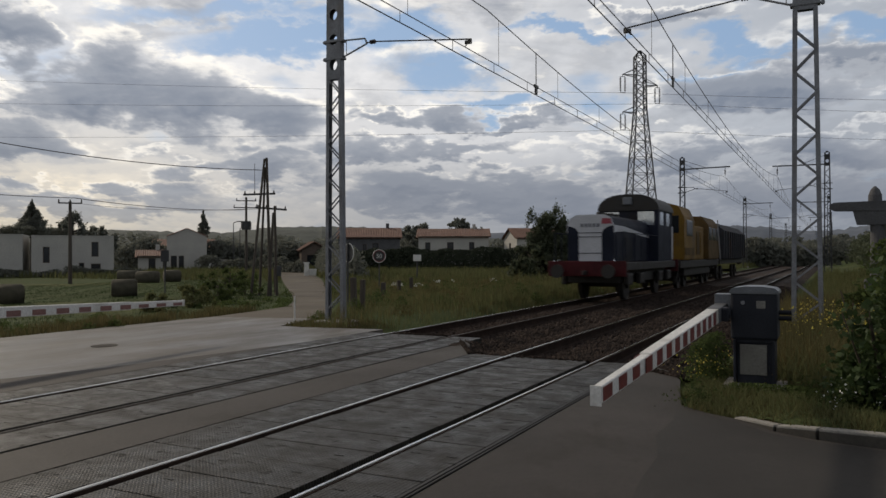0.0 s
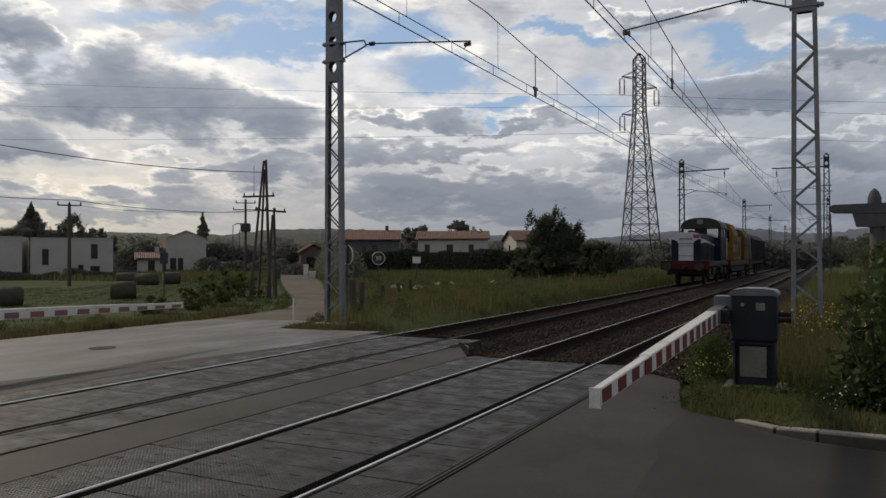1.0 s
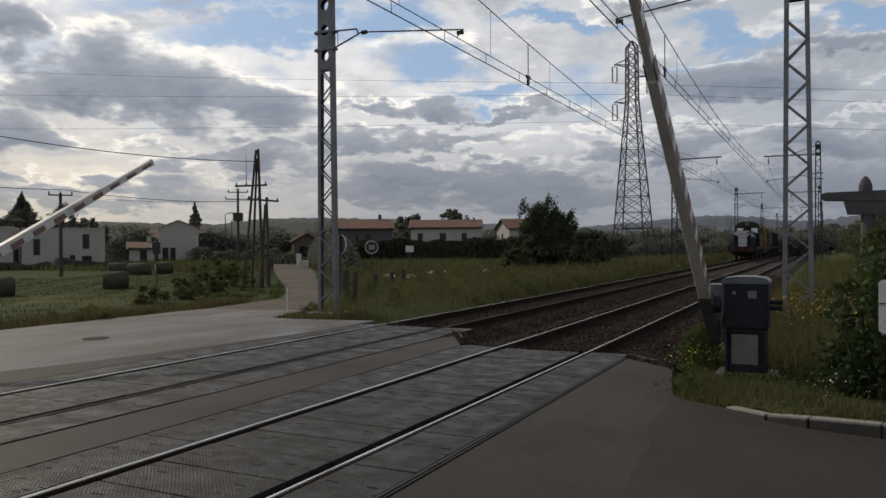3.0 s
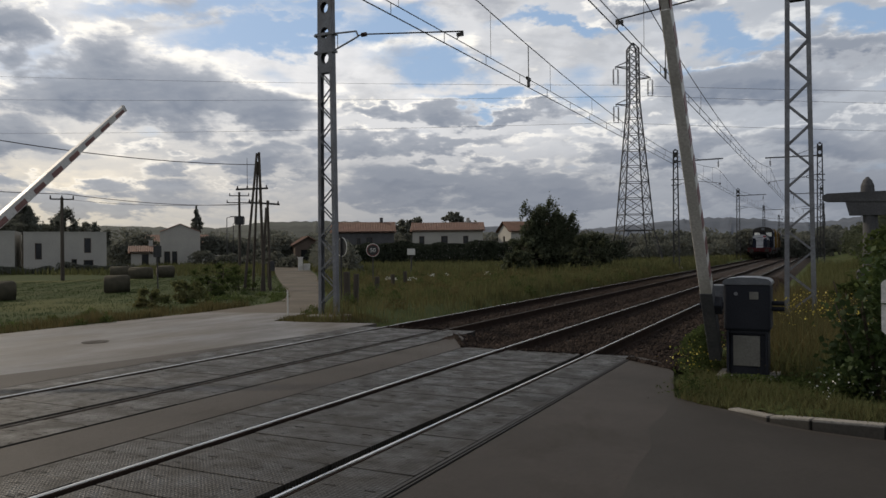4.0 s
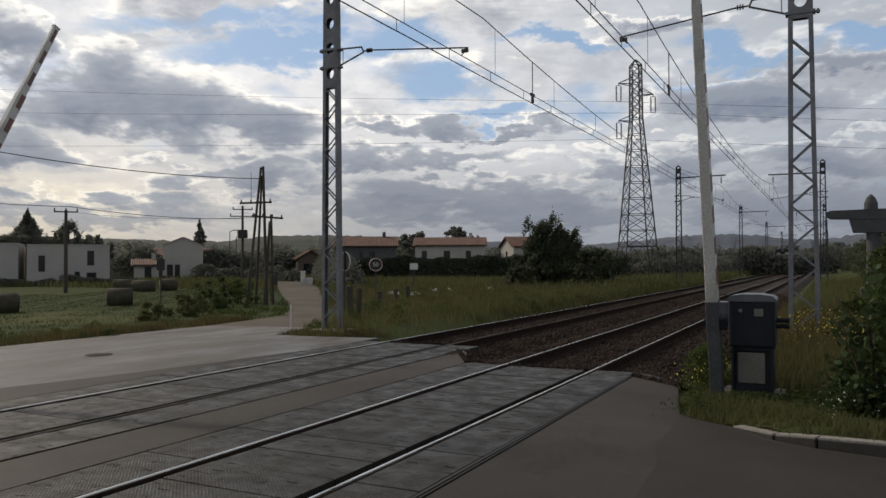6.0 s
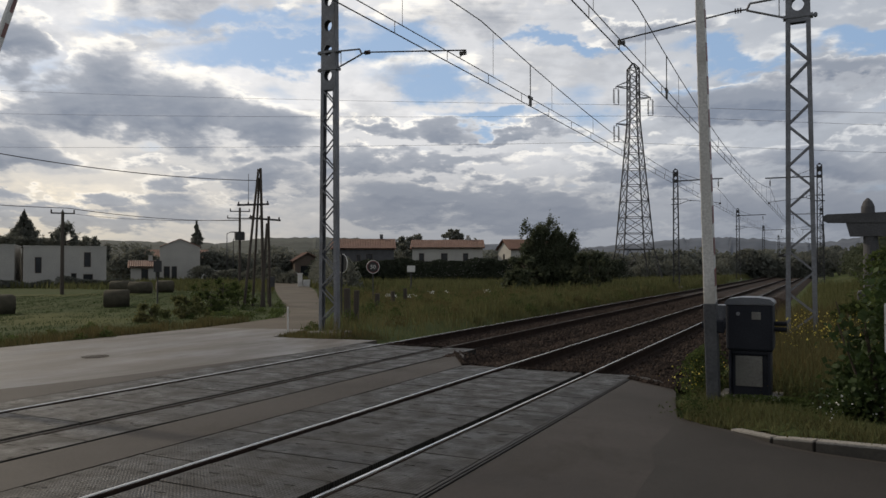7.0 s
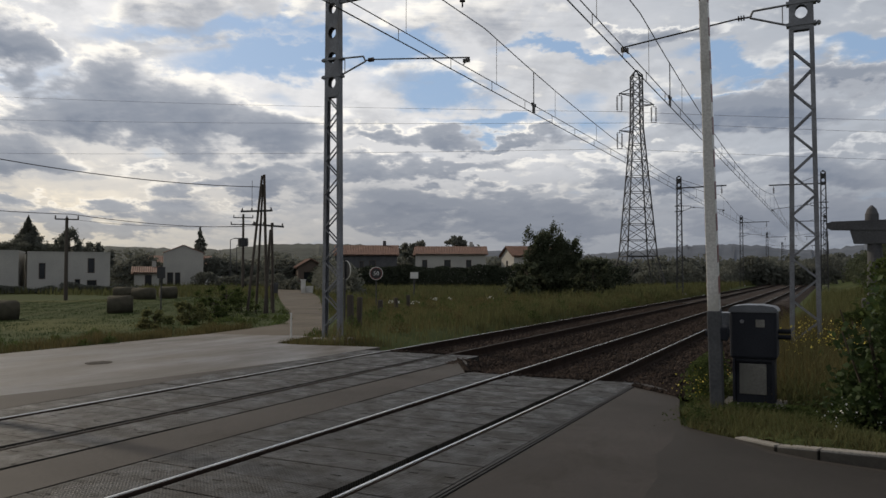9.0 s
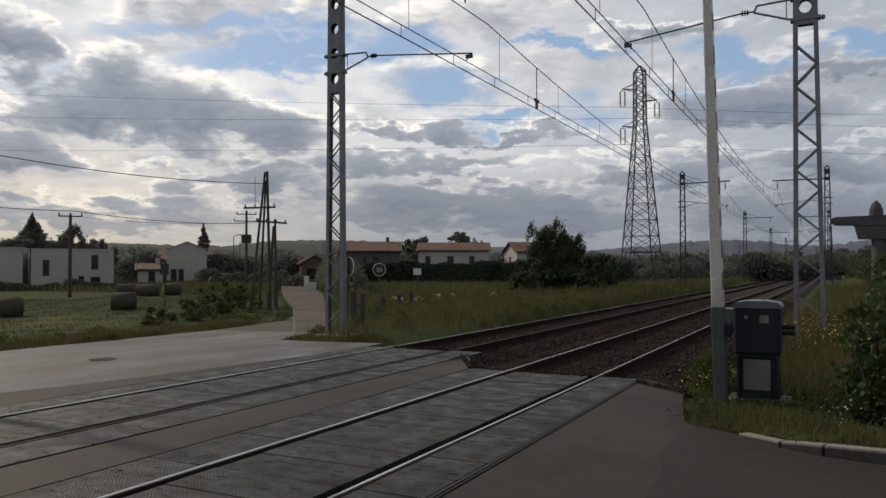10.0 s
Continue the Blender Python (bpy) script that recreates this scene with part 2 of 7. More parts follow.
def add_studs(m, period, depth):
    """Fine moulded studs: two crossing sets of ridges under the grain."""
    n, l = m.node_tree.nodes, m.node_tree.links
    co = n.new("ShaderNodeTexCoord")
    waves = []
    for axis in ("X", "Y"):
        w = n.new("ShaderNodeTexWave")
        w.bands_direction = axis
        w.inputs["Scale"].default_value, w.inputs["Distortion"].default_value = 0.314 / period, 0.6
        l.new(co.outputs["Object"], w.inputs["Vector"])
        waves.append(w.outputs["Fac"])
    k = n.new("ShaderNodeMath")
    k.operation = "MULTIPLY"
    l.new(waves[0], k.inputs[0]), l.new(waves[1], k.inputs[1])
    b = n.new("ShaderNodeBump")
    b.inputs["Strength"].default_value, b.inputs["Distance"].default_value = 0.8, depth
    l.new(k.outputs[0], b.inputs["Height"])
    old = n["Principled BSDF"].inputs["Normal"].links[0].from_node
    l.new(b.outputs[0], old.inputs["Normal"])


add_studs(M_PANEL, 0.034, 0.006)
M_RAILTOP = material("polished_steel", (0.74, 0.72, 0.68), (0.60, 0.58, 0.54), 0.22, 1.0, scale=4, scale2=60, bump=0.05, stretch=(1, 0.1, 1))
# darker, rougher steel for the far track's right rail head
M_RAILDARK = material("dark_rail_steel", (0.20, 0.18, 0.16), (0.12, 0.105, 0.095), 0.5, 0.8, scale=4, scale2=60, bump=0.05, stretch=(1, 0.1, 1))
M_RUST = material("rusty_steel", (0.045, 0.029, 0.022), (0.029, 0.020, 0.017), 0.95, 0.0, scale=6, scale2=70, bump=0.3, spec=0.08)
M_BALLAST = material("ballast", (0.056, 0.041, 0.034), (0.032, 0.025, 0.022), 0.95, spec=0.1, scale=1.5, scale2=25, bump=0.8, bump_scale=22, vary=0.8, dist=0.03)
M_SLEEPER = material("sleeper_wood", (0.075, 0.058, 0.046), (0.045, 0.036, 0.03), 0.85, scale=5, scale2=45, bump=0.5, vary=0.2, stretch=(0.2, 1, 1))
M_SOIL = material("grassy_soil", (0.056, 0.080, 0.030), (0.068, 0.080, 0.034), 0.95, spec=0.05, scale=0.25, scale2=9, bump=0.8, bump_scale=12, stain=(0.095, 0.10, 0.042), dist=0.05)
M_GRASS = material("grass_blades", (0.102, 0.120, 0.050), (0.140, 0.138, 0.064), 0.85, spec=0.08, scale=0.5, scale2=6, bump=0.0, vary=0.4, translucent=0.4)
M_MEADOW = material("meadow_blades", (0.042, 0.070, 0.030), (0.054, 0.074, 0.034), 0.9, spec=0.05, scale=0.3, scale2=5, bump=0.0, vary=0.12, translucent=0.4)
M_DRY = material("dry_grass", (0.145, 0.118, 0.055), (0.095, 0.088, 0.040), 0.8, spec=0.08, scale=0.8, scale2=6, bump=0.0, vary=0.35, translucent=0.4)
M_LEAF = material("dark_leaves", (0.108, 0.122, 0.074), (0.085, 0.100, 0.062), 0.7, spec=0.15, scale=0.8, scale2=8, bump=0.0, vary=0.4, translucent=0.42)
# leaves paled and greyed: the haze over far foliage is put into the colour
M_FARLEAF = material("haze_paled_leaves", (0.205, 0.212, 0.180), (0.165, 0.175, 0.150), 0.75, spec=0.08, scale=0.5, scale2=5, bump=0.0, vary=0.25, translucent=0.45)
M_LEAF2 = material("bush_leaves", (0.095, 0.125, 0.042), (0.07, 0.095, 0.034), 0.8, spec=0.12, scale=1.2, scale2=9, bump=0.0, vary=0.45, translucent=0.45)
M_IVY = material("ivy_leaves", (0.055, 0.085, 0.028), (0.035, 0.055, 0.02), 0.6, spec=0.2, scale=2, scale2=14, bump=0.0, vary=0.5, translucent=0.3)
M_CONIFER = material("conifer_needles", (0.060, 0.072, 0.045), (0.045, 0.056, 0.036), 0.85, spec=0.2, scale=1, scale2=9, bump=0.0, vary=0.3)
M_BARK = material("bark", (0.085, 0.065, 0.048), (0.05, 0.04, 0.03), 0.9, scale=4, scale2=30, bump=0.6, stretch=(1, 1, 0.2))
M_FLOWER = material("yellow_flowers", (0.62, 0.50, 0.05), (0.5, 0.42, 0.06), 0.6, scale=4, scale2=30, bump=0.0, vary=0.2)
M_FLOWERW = material("white_flowers", (0.75, 0.74, 0.68), (0.6, 0.6, 0.55), 0.6, scale=4, scale2=30, bump=0.0, vary=0.1)
M_GALV = material("galvanised_steel", (0.24, 0.25, 0.27), (0.18, 0.185, 0.20), 0.6, 0.3, scale=3, scale2=30, bump=0.1, stain=(0.15, 0.135, 0.125))
M_DARKSTEEL = material("dark_painted_steel", (0.055, 0.055, 0.058), (0.035, 0.035, 0.037), 0.6, 0.2, scale=3, scale2=30, bump=0.1)
M_COPPER = material("aged_copper_wire", (0.07, 0.065, 0.06), (0.05, 0.045, 0.04), 0.5, 0.6, scale=3, scale2=30, bump=0.0)
M_INSUL = material("brown_porcelain", (0.05, 0.035, 0.03), (0.035, 0.025, 0.02), 0.2, scale=5, scale2=30, bump=0.0)
M_WOODPOLE = material("weathered_pole_wood", (0.085, 0.07, 0.056), (0.055, 0.045, 0.037), 0.9, scale=3, scale2=40, bump=0.5, stretch=(1, 1, 0.08))
M_CONC = material("concrete", (0.34, 0.32, 0.29), (0.25, 0.24, 0.22), 0.85, scale=2, scale2=35, bump=0.35, stain=(0.18, 0.17, 0.15))
# kerb face: shade below the lit top put into a dirty concrete colour
M_KERBFACE = material("shaded_dirty_concrete", (0.062, 0.056, 0.047), (0.045, 0.041, 0.035), 0.9, scale=2, scale2=35, bump=0.4, stain=(0.06, 0.055, 0.045))
M_WHITE = material("white_paint", (0.74, 0.73, 0.70), (0.64, 0.63, 0.60), 0.45, scale=3, scale2=40, bump=0.06, stain=(0.40, 0.385, 0.35))
M_RED = material("faded_red_paint", (0.19, 0.030, 0.026), (0.14, 0.026, 0.023), 0.45, scale=4, scale2=40, bump=0.06)
# paler red for the bands of the left boom
M_PALERED = material("pale_red_paint", (0.25, 0.12, 0.105), (0.20, 0.10, 0.088), 0.5, scale=4, scale2=40, bump=0.06)
M_SLEEVE = material("dull_grey_sleeve_paint", (0.115, 0.118, 0.125), (0.085, 0.088, 0.095), 0.6, scale=3, scale2=30, bump=0.1, spec=0.3)
M_BOX = material("blue_grey_paint", (0.019, 0.022, 0.031), (0.013, 0.015, 0.022), 0.6, spec=0.25, scale=3, scale2=50, bump=0.1, stain=(0.036, 0.038, 0.05))
# the lid's edge glint is put into this paler grey; the guard shares it
M_BOXLID = material("lid_glint_and_guard_grey", (0.13, 0.14, 0.16), (0.09, 0.10, 0.115), 0.35, scale=4, scale2=50, bump=0.08)
M_PLATE = material("dirty_pale_plate", (0.19, 0.185, 0.165), (0.14, 0.135, 0.12), 0.6, scale=3, scale2=40, bump=0.1, stain=(0.14, 0.14, 0.12))
M_RENDER = material("pale_house_render", (0.47, 0.45, 0.41), (0.39, 0.38, 0.35), 0.9, scale=0.5, scale2=12, bump=0.2, stain=(0.38, 0.37, 0.34))
M_TILE = material("clay_roof_tiles", (0.23, 0.125, 0.09), (0.18, 0.105, 0.08), 0.85, scale=0.9, scale2=9, bump=0.3, vary=0.25, stain=(0.17, 0.12, 0.09))
M_WINDOW = material("dark_window_glass", (0.02, 0.022, 0.025), (0.015, 0.017, 0.02), 0.08, scale=2, scale2=20, bump=0.0)
M_SHUTTER = material("brown_shutter", (0.10, 0.07, 0.05), (0.08, 0.055, 0.04), 0.6, scale=3, scale2=30, bump=0.1)
M_HAY = material("dark_hay", (0.085, 0.075, 0.05), (0.055, 0.05, 0.033), 0.95, scale=3, scale2=35, bump=0.9, bump_scale=30, dist=0.04)
M_HILL = material("wooded_hill", (0.052, 0.062, 0.050), (0.038, 0.048, 0.042), 1.0, scale=0.004, scale2=0.03, bump=0.6, bump_scale=0.03, dist=6)
# pale blue of the distance haze put into the hill's colour
M_FARHILL = material("haze_blue_hill", (0.115, 0.135, 0.17), (0.095, 0.115, 0.15), 1.0, scale=0.002, scale2=0.015, bump=0.3, bump_scale=0.01, dist=8)
M_STONE = material("weathered_stone_and_shaded_wall", (0.105, 0.105, 0.110), (0.075, 0.075, 0.080), 0.9, scale=1.5, scale2=25, bump=0.4)
M_LOCOBLUE = material("dark_blue_loco_paint", (0.015, 0.019, 0.036), (0.010, 0.013, 0.024), 0.65, spec=0.15, scale=1.5, scale2=30, bump=0.05, stain=(0.018, 0.017, 0.018))
M_LOCOWHITE = material("grey_white_loco_paint", (0.55, 0.56, 0.60), (0.46, 0.47, 0.50), 0.45, scale=2, scale2=30, bump=0.05, stain=(0.42, 0.41, 0.40))
M_LOCORED = material("dull_red_loco_paint", (0.085, 0.012, 0.015), (0.05, 0.010, 0.012), 0.65, spec=0.15, scale=2, scale2=30, bump=0.05)
M_GREYTXT = material("grey_lettering", (0.16, 0.17, 0.19), (0.13, 0.14, 0.16), 0.5, bump=0.0)
M_LOGO = material("magenta_red_badge", (0.32, 0.03, 0.06), (0.26, 0.03, 0.05), 0.4, bump=0.0)
M_YELLOW = material("machine_yellow_paint", (0.22, 0.125, 0.018), (0.15, 0.085, 0.016), 0.65, spec=0.2, scale=1.2, scale2=20, bump=0.08, stain=(0.07, 0.05, 0.025))
M_BROWN = material("dirty_ochre_paint", (0.13, 0.078, 0.022), (0.08, 0.05, 0.02), 0.7, spec=0.15, scale=1.5, scale2=20, bump=0.08)
M_WAGON = material("dark_grey_wagon_paint", (0.04, 0.042, 0.048), (0.028, 0.029, 0.033), 0.75, spec=0.15, scale=1.2, scale2=20, bump=0.1, stain=(0.045, 0.032, 0.026))
M_BLACK = material("grimy_black_steel", (0.018, 0.017, 0.017), (0.025, 0.021, 0.018), 0.6, 0.2, scale=3, scale2=30, bump=0.15)
M_GLASS = bpy.data.materials.new("cab_glass")
M_GLASS.use_nodes = True
_b = M_GLASS.node_tree.nodes["Principled BSDF"]
_b.inputs["Base Color"].default_value, _b.inputs["Roughness"].default_value = (0.9, 0.93, 0.95, 1), 0.03
_b.inputs["Transmission Weight"].default_value, _b.inputs["IOR"].default_value = 1.0, 1.1
M_CABGLASS = material("sky_reflecting_cab_glass", (0.55, 0.60, 0.66), (0.5, 0.55, 0.6), 0.12, 0.85, scale=2, scale2=20, bump=0.0)
M_LANE = material("dull_lane_asphalt", (0.15, 0.128, 0.10), (0.10, 0.086, 0.068), 0.8, scale=0.5, scale2=40, bump=0.4, bump_scale=60, spec=0.15, stain=(0.065, 0.06, 0.052), dist=0.01)
M_SIGNBLACK = material("sign_black", (0.02, 0.02, 0.02), (0.025, 0.025, 0.025), 0.5, bump=0.0)

# ---------------------------------------------------------------- mesh helpers


def part(name, bm, mat, parent=None, label="", smooth_faces=False):
    """Links a bmesh as one mesh object under a thing or a part."""
    me = bpy.data.meshes.new(name)
    bmesh.ops.recalc_face_normals(bm, faces=bm.faces)
    bm.to_mesh(me)
    bm.free()
    me.materials.append(mat)
    if smooth_faces:
        for p in me.polygons:
            p.use_smooth = True
    ob = new(name, me)
    ob.parent = parent
    if label:
        tagged(ob, label)
    return ob


def link_mesh(name, me, parent=None, m=None):
    ob = new(name, me)
    ob.parent = parent
    if m is not None:
        ob.matrix_basis = m
    return ob


def thing(name, m=None, label="", category="", group="", kind=""):
    ob = new(name)
    ob.empty_display_size = 0.2
    if m is not None:
        ob.matrix_basis = m
    return tagged(ob, label, category, group, kind)


def box(bm, c, s, bevel=0.0, turn=None):
    """A box with centre c and size s, its edges rounded by bevel."""
    m = Matrix.Translation(c) @ (turn or Matrix()) @ Matrix.Diagonal((*s, 1))
    g = bmesh.ops.create_cube(bm, size=1, matrix=m)
    if bevel:
        es = list({e for v in g["verts"] for e in v.link_edges})
        bmesh.ops.bevel(bm, geom=es, offset=bevel, segments=2, affect="EDGES", profile=0.5)
    return g


def bar(bm, p, q, w, h=None, up=(0, 0, 1)):
    """A straight bar of section w x h from p to q."""
    p, q = Vector(p), Vector(q)
    d = q - p
    z = d.normalized()
    x = Vector(up).cross(z)
    if x.length < 1e-4:
        x = Vector((1, 0, 0)).cross(z)
    x.normalize()
    y = z.cross(x)
    m = Matrix((x, y, z)).transposed().to_4x4()
    bmesh.ops.create_cube(bm, size=1, matrix=Matrix.Translation((p + q) / 2) @ m @ Matrix.Diagonal((w, h or w, d.length, 1)))


def rod(bm, p, q, r, r2=None, n=8, caps=True):
    p, q = Vector(p), Vector(q)
    d = q - p
    m = Matrix.Translation((p + q) / 2) @ d.to_track_quat("Z", "Y").to_matrix().to_4x4()
    bmesh.ops.create_cone(bm, cap_ends=caps, segments=n, radius1=r, radius2=r if r2 is None else r2, depth=d.length, matrix=m)


def tube(bm, pts, r, n=5):
    """One continuous tube of n sides through the points."""
    pts = [Vector(p) for p in pts]
    rings = []
    for i, p in enumerate(pts):
        d = (pts[min(i + 1, len(pts) - 1)] - pts[max(i - 1, 0)]).normalized()
        x = d.cross(Vector((0, 0, 1)))
        if x.length < 0.3:
            x = d.cross(Vector((1, 0, 0)))
        x.normalize()
        y = d.cross(x)
        rings.append([bm.verts.new(p + (x * math.cos(k * 2 * math.pi / n + math.pi / 4) + y * math.sin(k * 2 * math.pi / n + math.pi / 4)) * r) for k in range(n)])
    for a, b in zip(rings[:-1], rings[1:]):
        for k in range(n):
            bm.faces.new((a[k], a[(k + 1) % n], b[(k + 1) % n], b[k]))
    bm.faces.new(rings[0][::-1])
    bm.faces.new(rings[-1])


def prism(bm, outline, depth, m=None):
    """A flat outline in x, z pushed along y by depth (centred)."""
    m = m or Matrix()
    f = [bm.verts.new(m @ Vector((x, -depth / 2, z))) for x, z in outline]
    b = [bm.verts.new(m @ Vector((x, depth / 2, z))) for x, z in outline]
    bm.faces.new(f)
    bm.faces.new(b[::-1])
    for i in range(len(f)):
        j = (i + 1) % len(f)
        bm.faces.new((f[i], b[i], b[j], f[j]))


def slab(bm, outline, top, thick):
    """A flat slab from an outline in x, y, with its upper side at top(x, y) or a number."""
    zt = top if callable(top) else (lambda x, y: top)
    f = [bm.verts.new((x, y, zt(x, y))) for x, y in outline]
    b = [bm.verts.new((x, y, zt(x, y) - thick)) for x, y in outline]
    bm.faces.new(f)
    bm.faces.new(b[::-1])
    for i in range(len(f)):
        j = (i + 1) % len(f)
        bm.faces.new((f[i], f[j], b[j], b[i]))


def raw_mesh(name, verts, tris, mat):
    """A triangle mesh from arrays."""
    me = bpy.data.meshes.new(name)
    nv, nt = len(verts), len(tris)
    me.vertices.add(nv)
    me.vertices.foreach_set("co", np.asarray(verts, np.float32).ravel())
    me.loops.add(nt * 3)
    me.loops.foreach_set("vertex_index", np.asarray(tris, np.int32).ravel())
    me.polygons.add(nt)
    me.polygons.foreach_set("loop_start", np.arange(0, nt * 3, 3, dtype=np.int32))
    me.polygons.foreach_set("loop_total", np.full(nt, 3, np.int32))
    me.update(calc_edges=True)
    me.materials.append(mat)
    return me


def leaf_cloud(centres, size, rng, flat=0.5):
    """Small bent leaves at the given centres: two triangles each."""
    n = len(centres)
    a = rng.normal(size=(n, 3))
    a /= np.linalg.norm(a, axis=1)[:, None]
    b = rng.normal(size=(n, 3))
    b -= (a * b).sum(1)[:, None] * a
    b /= np.linalg.norm(b, axis=1)[:, None]
    s = size * rng.uniform(0.6, 1.4, n)[:, None]
    v = np.stack([centres - a * s, centres + b * s * flat, centres + a * s, centres - b * s * flat], 1).reshape(-1, 3)
    i = np.arange(n)[:, None] * 4
    return v, np.concatenate([i + [0, 1, 2], i + [0, 2, 3]])


def blades(base, height, width, rng, lean=0.35):
    """Grass blades: a tapered, bent strip of three triangles on each base point."""
    n = len(base)
    an = rng.uniform(0, 2 * np.pi, n)
    side = np.stack([np.cos(an), np.sin(an), np.zeros(n)], 1)
    bend = np.stack([-np.sin(an), np.cos(an), np.zeros(n)], 1) * rng.uniform(-lean, lean, n)[:, None]
    h = (height * rng.uniform(0.5, 1.3, n))[:, None] if np.isscalar(height) else (height * rng.uniform(0.6, 1.25, n))[:, None]
    w = width * rng.uniform(0.6, 1.3, n)[:, None]
    up = np.array([[0, 0, 1.0]])
    mid = base + up * h * 0.55 + bend * h * 0.35
    v = np.stack([base - side * w, base + side * w, mid - side * w * 0.7, mid + side * w * 0.7, base + up * h + bend * h], 1).reshape(-1, 3)
    i = np.arange(n)[:, None] * 5
    return v, np.concatenate([i + [0, 1, 3], i + [0, 3, 2], i + [2, 3, 4]])

# ---------------------------------------------------------------- ground, roads, tracks
NEAR_X, FAR_X, HALF = -3.87, -7.43, 0.72
WIRE_NEAR, WIRE_FAR = -3.8, -7.4
DECK_END = {NEAR_X: 11.3, FAR_X: 13.6}


def step(v, lo, hi):
    s = np.clip((np.asarray(v, float) - lo) / (hi - lo), 0, 1)
    return s * s * (3 - 2 * s)


def road_z(x, y):
    """Height of the roads: level at the rails, falling a little beyond the far track."""
    return -0.01 - 0.27 * step(-np.asarray(x, float), 10, 24)


def kerb_bank(x, y):
    """The low bank that the kerb holds."""
    return 0.13 * step(x, -1.0, -0.2) * step(y - 7.3 + 0.22 * x, 0.0, 0.5) * (1 - step(y, 8.3, 9.6))


def ground_z(x, y):
    x, y = np.asarray(x, float), np.asarray(y, float)
    z = road_z(x, y) - 0.05
    bed = step(x, -10.4, -9.4) * (1 - step(x, -1.9, -1.0)) * step(y, 10.5, 13.0)
    z = z - 0.42 * bed
    bank = step(x, 0.4, 4.0) * step(y, 12, 30)
    z = z + 0.75 * bank
    z = z + kerb_bank(x, y)
    far = np.hypot(x, y)
    return z - 0.6 * step(far, 150, 900)


def build_ground():
    def axis(lim):
        a = list(np.arange(-40, 40.01, 1.0))
        s, v = 1.3, 40.0
        while v < lim:
            v += s
            s *= 1.25
            a += [v, -v]
        return np.array(sorted(a))
    xs, ys = axis(4600), axis(4600)
    gx, gy = np.meshgrid(xs, ys, indexing="ij")
    r = np.random.default_rng(3)
    bump = r.normal(0, 0.015, gx.shape) * step(np.maximum(np.abs(gx + 5), 0), 12, 16)
    v = np.stack([gx, gy, ground_z(gx, gy) - kerb_bank(gx, gy) + bump], -1).reshape(-1, 3)
    n = len(ys)
    i, j = np.meshgrid(np.arange(len(xs) - 1), np.arange(n - 1), indexing="ij")
    a = (i * n + j).ravel()
    tris = np.concatenate([np.stack([a, a + n, a + n + 1], 1), np.stack([a, a + n + 1, a + 1], 1)])
    ob = new("ground", raw_mesh("ground", v, tris, M_SOIL))
    tagged(ob, "grassy ground of meadow and railway verge", "ground", kind="structure")


build_ground()


def build_verge():
    """The low bank behind the kerb, finer than the wide ground."""
    xs, ys = np.arange(-1.0, 6.0, 0.12), np.linspace(0.0, 1.0, 40)
    gx, q = np.meshgrid(xs, ys, indexing="ij")
    y0 = np.interp(gx, [-1.0, -0.80, -0.42, -0.08, 0.47, 3.3, 6.0], [8.25, 8.10, 7.70, 7.52, 7.39, 6.86, 6.4])
    gy = y0 + (12.0 - y0) * q
    r = np.random.default_rng(8)
    v = np.stack([gx, gy, ground_z(gx, gy) + 0.02 + r.normal(0, 0.008, gx.shape)], -1).reshape(-1, 3)
    n = len(ys)
    i, j = np.meshgrid(np.arange(len(xs) - 1), np.arange(n - 1), indexing="ij")
    a = (i * n + j).ravel()
    tris = np.concatenate([np.stack([a, a + n, a + n + 1], 1), np.stack([a, a + n + 1, a + 1], 1)])
    tagged(new("verge", raw_mesh("verge", v, tris, M_SOIL)), "low grassy bank behind the kerb", "verge", kind="structure")


build_verge()


def road_sheet(name, outline, mat, label, lift=0.0):
    """A road slab cut finely enough to follow the fall of the ground."""
    bm = bmesh.new()
    slab(bm, outline, lambda x, y: float(road_z(x, y)) + lift, 0.12 if not lift else 0.05)
    return tagged(part(name, bm, mat), label, "road", kind="structure")


road_sheet("road_1", [(-2.475, -9), (14, -9), (14, 6.6), (3.3, 6.72), (1.35, 7.06), (0.45, 7.24), (-0.1, 7.37), (-0.45, 7.55), (-0.75, 7.93), (-1.12, 8.14), (-1.42, 8.45), (-1.55, 9.1), (-1.72, 10.1), (-1.88, 10.55), (-2.08, 10.95), (-2.35, 11.25), (-2.475, 11.3)],
           M_ASPHALT, "dark asphalt road in front of the crossing")
road_sheet("road_2", [(-6.03, -9), (-5.27, -9), (-5.27, 11.35), (-5.42, 11.55), (-5.6, 11.95), (-5.8, 12.5), (-6.03, 12.85)], M_ASPHALT, "asphalt strip between the two tracks")
road_sheet("road_3", [(-12, -9), (-8.735, -9), (-8.735, 14.3), (-9.4, 14.2), (-10.6, 14.0), (-11.4, 14.1), (-12, 16.2)], M_OLDROAD, "worn grey asphalt road beyond the tracks")
road_sheet("road_4", [(-15.6, -9), (-12, -9), (-12, 16.2), (-15.55, 16.2), (-15.6, 13.9)], M_OLDROAD, "worn grey asphalt road beyond the tracks")
road_sheet("road_6", [(-1.0, -9), (13.9, -9), (13.9, 6.5), (3.3, 6.65), (1.35, 6.98), (0.45, 7.16), (-0.1, 7.29), (-0.5, 7.45), (-0.82, 7.85), (-1.2, 8.08), (-1.44, 8.3), (-1.36, 7.6), (-1.38, 6.9), (-1.22, 6.2), (-1.2, 5.5), (-1.05, 4.0)],
           M_NEWASPHALT, "darker relaid strip of asphalt along the kerb", lift=0.004)
